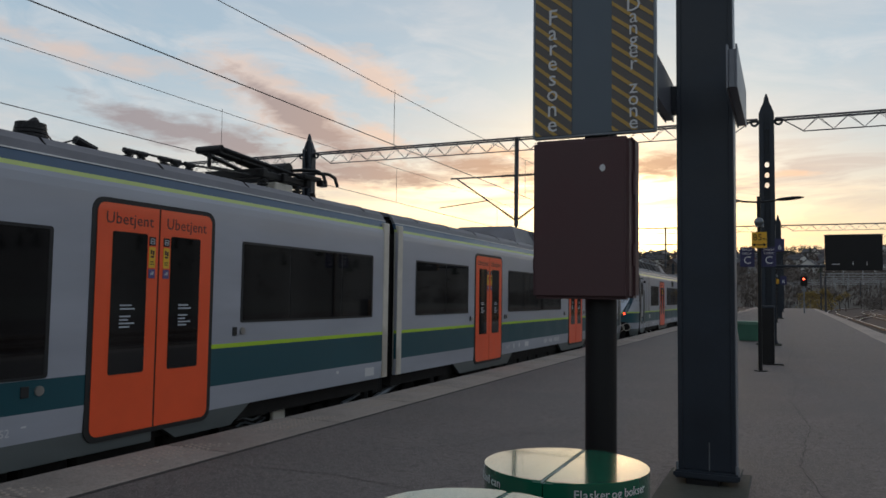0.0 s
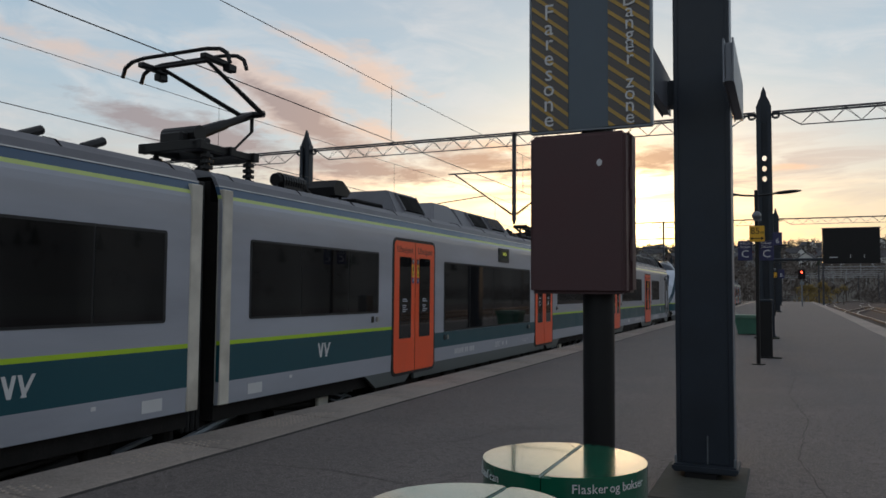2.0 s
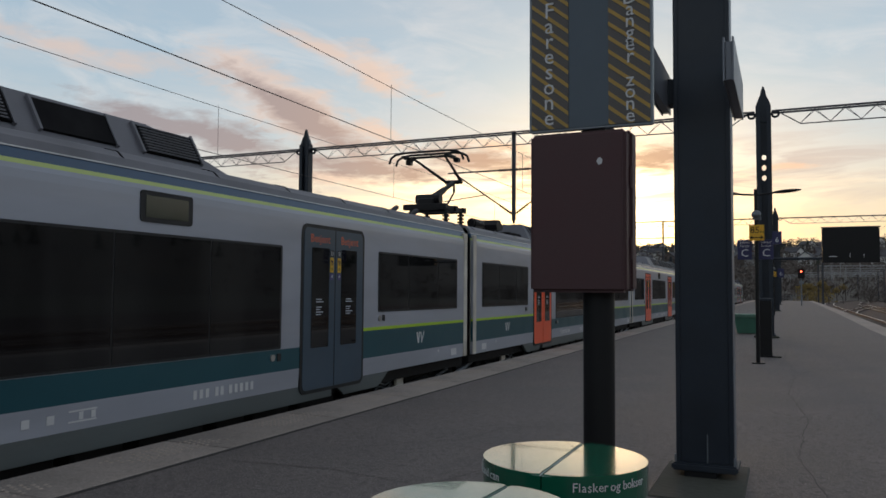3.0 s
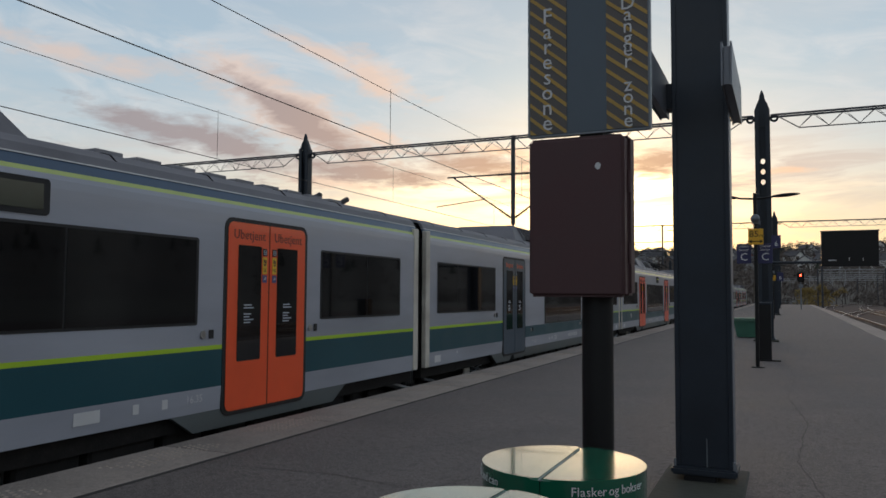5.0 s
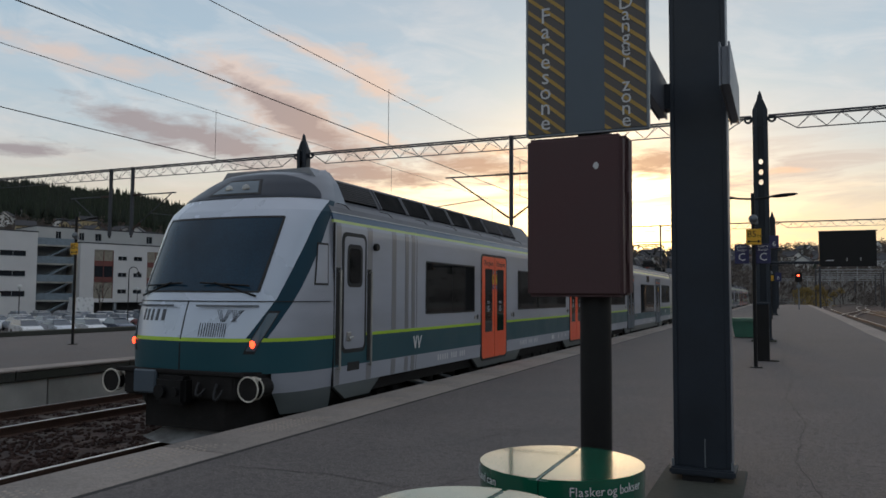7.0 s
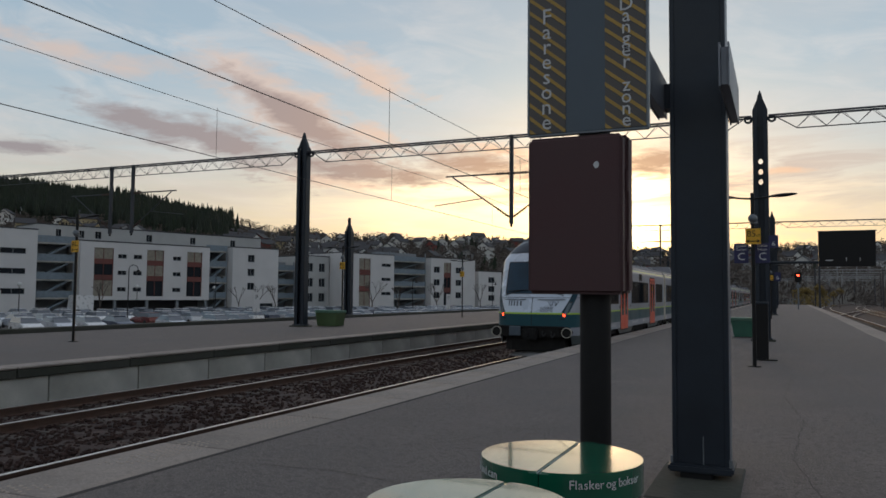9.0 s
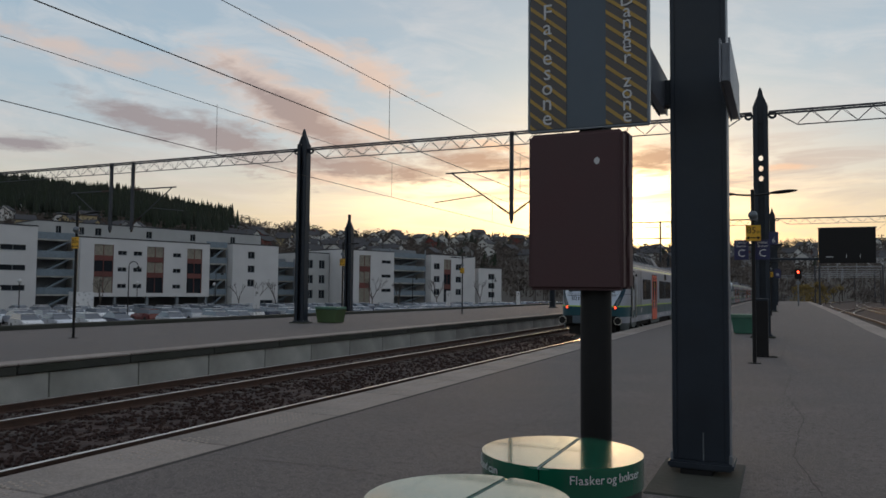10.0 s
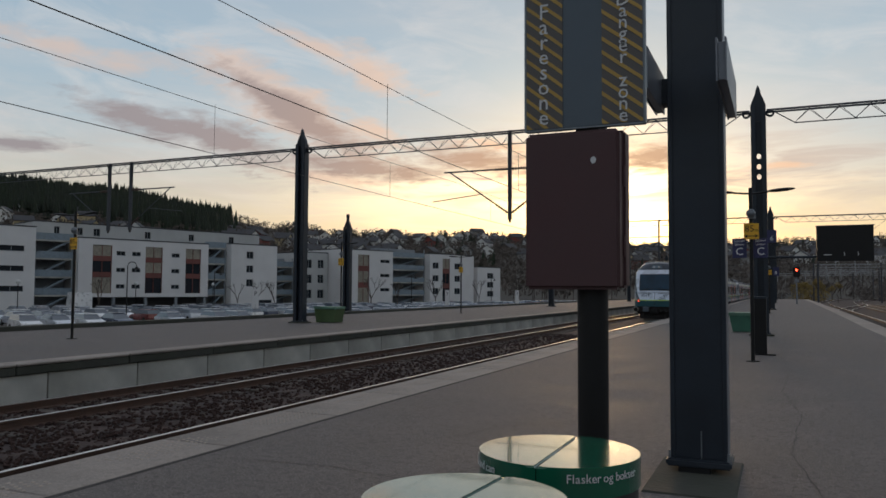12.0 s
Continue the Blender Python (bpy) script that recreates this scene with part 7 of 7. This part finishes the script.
def bare_tree(x, y, z, h, seed, leaves=None):
    rnd = random.Random(seed)
    t = thing("tree", "small bare autumn tree with fine twigs" if leaves is None else "tree with thinning yellow autumn leaves", "tree", pose(x, y, z), "trees")
    bm = bmesh.new()
    tips = []

    def grow(p, d, length, r, level):
        q = p + d * length
        rod(bm, p, q, r, 6 if level < 2 else 4, r * 0.65)
        if level == 4:
            tips.append(q)
            return
        for _ in range(rnd.choice((2, 3, 3))):
            nd = (d + Vector((rnd.uniform(-1, 1), rnd.uniform(-1, 1), rnd.uniform(-0.1, 0.8))) * 0.62).normalized()
            grow(q, nd, length * rnd.uniform(0.6, 0.8), r * 0.6, level + 1)
    grow(Vector((0, 0, -0.1)), Vector((0, 0, 1)), h * 0.32, h * 0.022, 0)
    part("trunk", bm, LEAFLESS, t)
    if leaves is not None:
        verts, faces = [], []
        for q in tips:
            for _ in range(14):
                c = q + Vector((rnd.gauss(0, 1), rnd.gauss(0, 1), rnd.gauss(0, 1))) * h * 0.06
                u = Vector((rnd.uniform(-1, 1), rnd.uniform(-1, 1), rnd.uniform(-1, 1))).normalized() * h * 0.018
                w = u.orthogonal()
                k = len(verts)
                verts += [c - u, c + w, c + u, c - w]
                faces.append((k, k + 1, k + 2, k + 3))
        me = bpy.data.meshes.new("crown")
        me.from_pydata([tuple(v) for v in verts], [], faces)
        me.materials.append(leaves)
        ob = new("crown", me)
        ob.parent = t


# ridge line round the valley: bearing in degrees from the tracks towards the west, height, distance
# bearings out of view are added high, to darken reflections in the train windows
RIDGE = [(-180, 80, 800), (-120, 95, 780), (-60, 92, 800), (-25, 60, 820), (-6.5, 49, 810), (-2, 46, 780), (7.4, 40, 730), (19, 47, 700), (25, 50, 700), (31, 50, 700), (36, 56, 715), (40.7, 74, 810), (49.2, 98, 880), (54.6, 106, 920), (70, 110, 930), (110, 95, 850), (180, 80, 800)]


def ridge(bearing):
    for a, b in zip(RIDGE, RIDGE[1:]):
        if a[0] <= bearing <= b[0]:
            f = (bearing - a[0]) / (b[0] - a[0])
            f = f * f * (3 - 2 * f)
            return a[1] + (b[1] - a[1]) * f, a[2] + (b[2] - a[2]) * f
    return 80, 800


def hill_point(bearing, f):
    """f from 0 (foot) to 1 (ridge)."""
    h, r = ridge(bearing)
    foot = 260.0
    rad = foot + (r - foot) * f
    a = radians(bearing)
    bump = 5.0 * noise.noise(Vector((bearing * 0.21, f * 3, 0))) * f
    z = -2.5 + (h + bump + 2.5) * (f ** 1.15)
    return Vector((-rad * math.sin(a), rad * math.cos(a), z))


def build_hills():
    bm = bmesh.new()
    n, k = 240, 12
    grid = []
    for i in range(n):
        b = -180 + 360 * i / n
        row = [bm.verts.new(hill_point(b, f / k)) for f in range(k + 1)]
        h, r = ridge(b)
        a = radians(b)
        row.append(bm.verts.new((-(r + 500) * math.sin(a), (r + 500) * math.cos(a), -5)))
        grid.append(row)
    for i in range(n):
        p, q = grid[i], grid[(i + 1) % n]
        for j in range(k + 1):
            bm.faces.new((p[j], p[j + 1], q[j + 1], q[j]))
    tagged(part("hills_backdrop", bm, HILL, smooth=True), "dark wooded hills, continued unseen round the valley", "hills", kind="structure")
    # spruce forest on the higher western slopes
    rnd = random.Random(4)
    verts, faces = [], []

    def cone(p, h, w):
        for lo, hi, rr in ((0.05, 0.6, 1.0), (0.4, 1.0, 0.62)):
            k0 = len(verts)
            m = 6
            ph = rnd.uniform(0, 6)
            for j in range(m):
                a = ph + 2 * math.pi * j / m
                q = w * rr * rnd.uniform(0.8, 1.2)
                verts.append((p.x + q * math.cos(a), p.y + q * math.sin(a), p.z + h * lo))
            verts.append((p.x, p.y, p.z + h * hi))
            for j in range(m):
                faces.append((k0 + j, k0 + (j + 1) % m, k0 + m))
    for _ in range(5200):
        b = rnd.uniform(39, 64)
        f = 0.55 + 0.46 * rnd.random() ** 0.8
        if b < 43 and rnd.random() > (b - 38.5) / 5:
            continue
        cone(hill_point(b, min(f, 1.0)), rnd.uniform(11, 19), rnd.uniform(2.4, 3.8))
    for _ in range(420):
        b = rnd.uniform(-170, 39)
        cone(hill_point(b, rnd.uniform(0.3, 0.97)), rnd.uniform(6, 11), rnd.uniform(2.0, 3.4))
    me = bpy.data.meshes.new("spruce_forest")
    me.from_pydata(verts, [], faces)
    me.materials.append(CONIFER)
    tagged(new("spruce_forest", me), "dark spruce forest along the ridge", "forest", kind="stuff")
    # bare broadleaf woods and gardens lower down
    verts, faces = [], []
    for _ in range(5200):
        b = rnd.uniform(-14, 62) if rnd.random() < 0.85 else rnd.uniform(-170, -14)
        f = rnd.random() ** 0.8
        p = hill_point(b, f)
        h, w = rnd.uniform(4, 9), rnd.uniform(1.8, 3.4)
        for _ in range(24):
            c = p + Vector((rnd.gauss(0, w * 0.5), rnd.gauss(0, w * 0.5), h * rnd.uniform(0.3, 1.0)))
            u = Vector((rnd.uniform(-1, 1), rnd.uniform(-1, 1), rnd.uniform(-0.1, 1.4))).normalized() * rnd.uniform(0.5, 1.3)
            v = u.orthogonal().normalized() * rnd.uniform(0.12, 0.5)
            k0 = len(verts)
            verts += [tuple(c - u), tuple(c + v), tuple(c + u), tuple(c - v)]
            faces.append((k0, k0 + 1, k0 + 2, k0 + 3))
        k0 = len(verts)
        verts += [(p.x - 0.2, p.y, p.z), (p.x + 0.2, p.y, p.z), (p.x, p.y, p.z + h)]
        faces.append((k0, k0 + 1, k0 + 2))
    me = bpy.data.meshes.new("bare_woods")
    me.from_pydata(verts, [], faces)
    me.materials.append(LEAFLESS)
    tagged(new("bare_woods", me), "brown leafless trees on the lower slopes", "woods", kind="stuff")


def build_houses():
    rnd = random.Random(9)
    paints = [(material("house_paint", c, 0.8, vary=0.08, scale=0.3), w) for c, w in (((0.62, 0.62, 0.60), "white"), ((0.30, 0.30, 0.30), "grey"), ((0.22, 0.06, 0.05), "dark red"), ((0.42, 0.34, 0.20), "ochre"), ((0.10, 0.08, 0.07), "brown"))]
    kinds = []
    for (p, w) in paints:
        h = thing("house", w + " wooden house with a dark gabled roof", "house", None, "houses on the hillside")
        bm = bmesh.new()
        prism(bm, [(-4.2, -1), (4.2, -1), (4.2, 5.0), (0, 8.0), (-4.2, 5.0)], "y", -5.5, 5.5)
        part("wall", bm, p, h)
        bm = bmesh.new()
        for s in (-1, 1):
            prism(bm, [(s * 4.9, 4.6), (0, 8.1), (0, 8.5), (s * 5.0, 4.95)], "y", -6.0, 6.0)
        part("roof", bm, DARK_ROOF, h)
        for s in (-1, 1):
            for xx in (-2.4, 1.2):
                for z in (1.0, 3.6):
                    bm = bmesh.new()
                    box(bm, xx, xx + 1.2, min(s * 5.5, s * 5.56), max(s * 5.5, s * 5.56), z, z + 1.2)
                    part("window", bm, HOUSE_GLASS, h)
        kinds.append(h)
    used = set()
    for _ in range(190):
        b = rnd.uniform(8, 60) if rnd.random() < 0.8 else rnd.uniform(-14, 8)
        f = rnd.uniform(0.42, 0.74) if b > 38 else rnd.uniform(0.45, 1.0)
        p = hill_point(b, f)
        k = 0 if rnd.random() < 0.45 else rnd.randrange(len(kinds))
        m = pose(p.x, p.y, p.z, 0, 0, rnd.uniform(0, 180))
        if k not in used:
            used.add(k)
            kinds[k].matrix_basis = m
        else:
            copy_thing(kinds[k], m)


def signal_post(x, y):
    t = thing("railway_signal", "railway signal on a post showing red", "signal", pose(x, y, 0))
    bm = bmesh.new()
    rod(bm, (0, 0, -0.9), (0, 0, 4.6), 0.08, 8)
    part("post", bm, GALV, t)
    bm = bmesh.new()
    box(bm, -0.4, 0.4, -0.2, 0.0, 3.4, 4.6, 0.1, 2)
    part("screen", bm, BLACK_PAINT, t)
    bm = bmesh.new()
    bmesh.ops.create_uvsphere(bm, u_segments=12, v_segments=8, radius=0.11, matrix=Matrix.Translation((0, -0.22, 4.25)))
    part("lamp", bm, RED_LAMP, t, "glowing red lamp")
    bm = bmesh.new()
    box(bm, -0.25, 0.25, -0.1, 0.0, 2.7, 3.1, 0.02)
    part("plate", bm, GALV, t)


def display_board():
    t = thing("display_board", "large black hanging departure board held by a steel arm", "board", pose(2.08, 29.0, 0))
    bm = bmesh.new()
    box(bm, -0.86, 0.86, -0.11, 0.14, 2.59, 3.79, 0.018)
    part("casing", bm, BLACK_PAINT, t)
    bm = bmesh.new()
    box(bm, -0.89, 0.89, -0.12, -0.10, 3.77, 3.805)
    part("top_edge", bm, POST_PAINT, t)
    bm = bmesh.new()
    rod(bm, (-2.4, 0.0, 2.74), (-0.82, 0.0, 2.74), 0.047, 10)
    part("arm", bm, POST_PAINT, t)
    # three small pale bars low on the casing's front
    bm = bmesh.new()
    for a, w, z in ((-0.53, 0.24, 2.79), (-0.02, 0.014, 2.77), (0.39, 0.014, 2.77)):
        box(bm, a - w / 2, a + w / 2, -0.114, -0.109, z, z + (0.024 if w > 0.1 else 0.12))
    part("scratch", bm, WHITE_PAINT, t)


def service_cabinet(x, y):
    t = thing("service_cabinet", "narrow black equipment cabinet on the platform", "cabinet", pose(x, y, 0))
    bm = bmesh.new()
    box(bm, -0.15, 0.15, -0.2, 0.2, 0.02, 1.40, 0.015)
    part("housing", bm, BLACK_PAINT, t)
    bm = bmesh.new()
    box(bm, -0.16, 0.16, -0.21, 0.21, 1.36, 1.42, 0.01)
    part("cap", bm, POST_PAINT, t)
    bm = bmesh.new()
    box(bm, -0.2, 0.35, -0.25, 0.25, -0.01, 0.03)
    part("foot", bm, BLACK_PAINT, t)


def yard_gantry(y, x0, x1, top, masts):
    """A light portal over the yard's tracks, with hanging posts and arms."""
    t = thing("yard_gantry", "grey steel catenary gantry over the station yard", "gantry", pose(0, y, 0), "yard gantries")
    for za in (top, top - 0.7):
        bm = bmesh.new()
        box(bm, x0, x1, -0.06, 0.06, za - 0.06, za + 0.06)
        part("chord", bm, YARD_STEEL, t)
    bm = bmesh.new()
    n = int((x1 - x0) / 1.3)
    for i in range(n):
        a = x0 + (x1 - x0) * i / n
        b = x0 + (x1 - x0) * (i + 1) / n
        rod(bm, (a, 0, top - 0.7), ((a + b) / 2, 0, top), 0.03, 4)
        rod(bm, ((a + b) / 2, 0, top), (b, 0, top - 0.7), 0.03, 4)
    part("lattice_bars", bm, YARD_STEEL, t)
    for x in masts:
        bm = bmesh.new()
        box(bm, x - 0.14, x + 0.14, -0.14, 0.14, -1.0, top + 0.3, 0.02)
        part("mast", bm, BEAM_STEEL, t, "dark mast")
    for x in masts[:-1]:
        for dx, s in ((2.6, -1), (5.4, 1)):
            bm = bmesh.new()
            box(bm, x + dx - 0.06, x + dx + 0.06, -0.06, 0.06, top - 3.2, top)
            part("hanging_post", bm, YARD_STEEL, t)
            bm = bmesh.new()
            rod(bm, (x + dx, 0, top - 3.0), (x + dx + s * 2.2, 0, top - 1.5), 0.03, 5)
            rod(bm, (x + dx, 0, top - 1.4), (x + dx + s * 2.3, 0, top - 1.45), 0.03, 5)
            part("stay_arm", bm, YARD_STEEL, t)


def yard_line(k, y0, y1):
    t = thing("overhead_line", "catenary and contact wire over a yard track", "overhead line", None, "overhead lines")
    for name, z in (("contact_wire", 4.8), ("catenary_wire", 6.1)):
        bm = bmesh.new()
        stops = [y0 + (y1 - y0) * i / 16 for i in range(17)]
        tube(bm, [(yard_x(k, y), y, z) for y in stops], 0.012, 4)
        part(name, bm, WIRE, t)


def lineside_scrub():
    """Thin brown and yellow bushes between the yard and the hillside."""
    rnd = random.Random(17)
    for name, label, mat_, spots in (("scrub", "leafless brown lineside scrub", LEAFLESS, [(rnd.uniform(22, 120), rnd.uniform(200, 330), rnd.uniform(2.0, 5.0)) for _ in range(170)]),
                                     ("yellow_scrub", "yellowing lineside bushes", AUTUMN, [(rnd.uniform(4.5, 11), rnd.uniform(205, 235), rnd.uniform(2.5, 4.6)) for _ in range(12)])):
        verts, faces = [], []
        for x, y, h in spots:
            for _ in range(90):
                f = rnd.random()
                c = Vector((x + rnd.gauss(0, h * 0.28), y + rnd.gauss(0, h * 0.28), -1.0 + h * f))
                u = Vector((rnd.uniform(-1, 1), rnd.uniform(-1, 1), rnd.uniform(0, 2))).normalized() * rnd.uniform(0.15, 0.6)
                v = u.orthogonal().normalized() * rnd.uniform(0.05, 0.22)
                k = len(verts)
                verts += [tuple(c - u), tuple(c + v), tuple(c + u), tuple(c - v)]
                faces.append((k, k + 1, k + 2, k + 3))
        me = bpy.data.meshes.new(name)
        me.from_pydata(verts, [], faces)
        me.materials.append(mat_)
        tagged(new(name, me), label, "bushes", kind="stuff")


def end_fence(y, x0, x1):
    t = thing("fence", "low grey mesh fence at the end of the platform", "fence", pose(0, y, 0))
    x = x0
    while x <= x1:
        bm = bmesh.new()
        box(bm, x - 0.03, x + 0.03, -0.03, 0.03, -0.05, 1.1)
        part("post", bm, GALV, t)
        x += 1.0
    for z in (0.15, 0.6, 1.05):
        bm = bmesh.new()
        box(bm, x0, x1, -0.02, 0.02, z - 0.02, z + 0.02)
        part("rail", bm, GALV, t)


# paler than GALV: haze over the yard is put into the colour
YARD_STEEL = material("hazy_galvanised_steel", (0.36, 0.37, 0.38), 0.6, metal=0.2, vary=0.2)
for gy, ga, gb, gt, gm in ((139.0, 5.9, 34.0, 7.4, (5.9, 19.0, 33.5)), (186.0, 7.0, 46.0, 7.6, (7.0, 20.0, 33.0, 45.5)), (228.0, 9.0, 60.0, 7.6, (9.5, 24.0, 42.0, 59.0)), (262.0, 4.0, 66.0, 8.0, (5.0, 26.0, 46.0, 65.0)), (305.0, -4.0, 80.0, 8.2, (-3.0, 24.0, 52.0, 79.0))):
    yard_gantry(gy, ga, gb, gt, gm)
for k in range(4):
    yard_line(k, 40.0, 305.0)
lineside_scrub()
end_fence(171.5, -4.5, 4.6)
display_board()
service_cabinet(-0.42, 20.3)
signal_post(2.05, 105.0)
build_apartments()
build_car_park()
for i, (x, y, hk) in enumerate(((8, -16, True), (20, -14, False), (20, 12, True), (6, 7, False), (6, 20, False), (20, 52, True), (20, 75, True), (40, -10, True))):
    park_lamp(x, y, hk)
for x, y in ((38, -22), (38, 7), (38, 14), (38, 21), (38, 42), (38, 60)):
    parking_sign(x, y)
for i, (x, y, h) in enumerate(((6, 1.5, 6), (7, 24, 6), (7, 27.5, 6.5), (6, 32, 6), (9, 52, 7), (8, 60, 7), (9, 70, 7), (10, 83, 7))):
    p = STREET @ Vector((x, y, 0))
    bare_tree(p.x, p.y, p.z, h, 30 + i)
for i, (x, y, h) in enumerate(((4.0, 182, 5), (6.5, 184, 5.5), (9.0, 186, 5), (-58, 200, 8), (12, 190, 5))):
    bare_tree(x, y, -1.2, h, 50 + i, AUTUMN)
build_hills()
build_houses()


# ---------------------------------------------------------------- what moves


def motions():
    for car, rest in TRAIN_CARS:
        walk(car, [(t, pose(0, u, 0) @ rest) for t, u in TRAVEL])


motions()
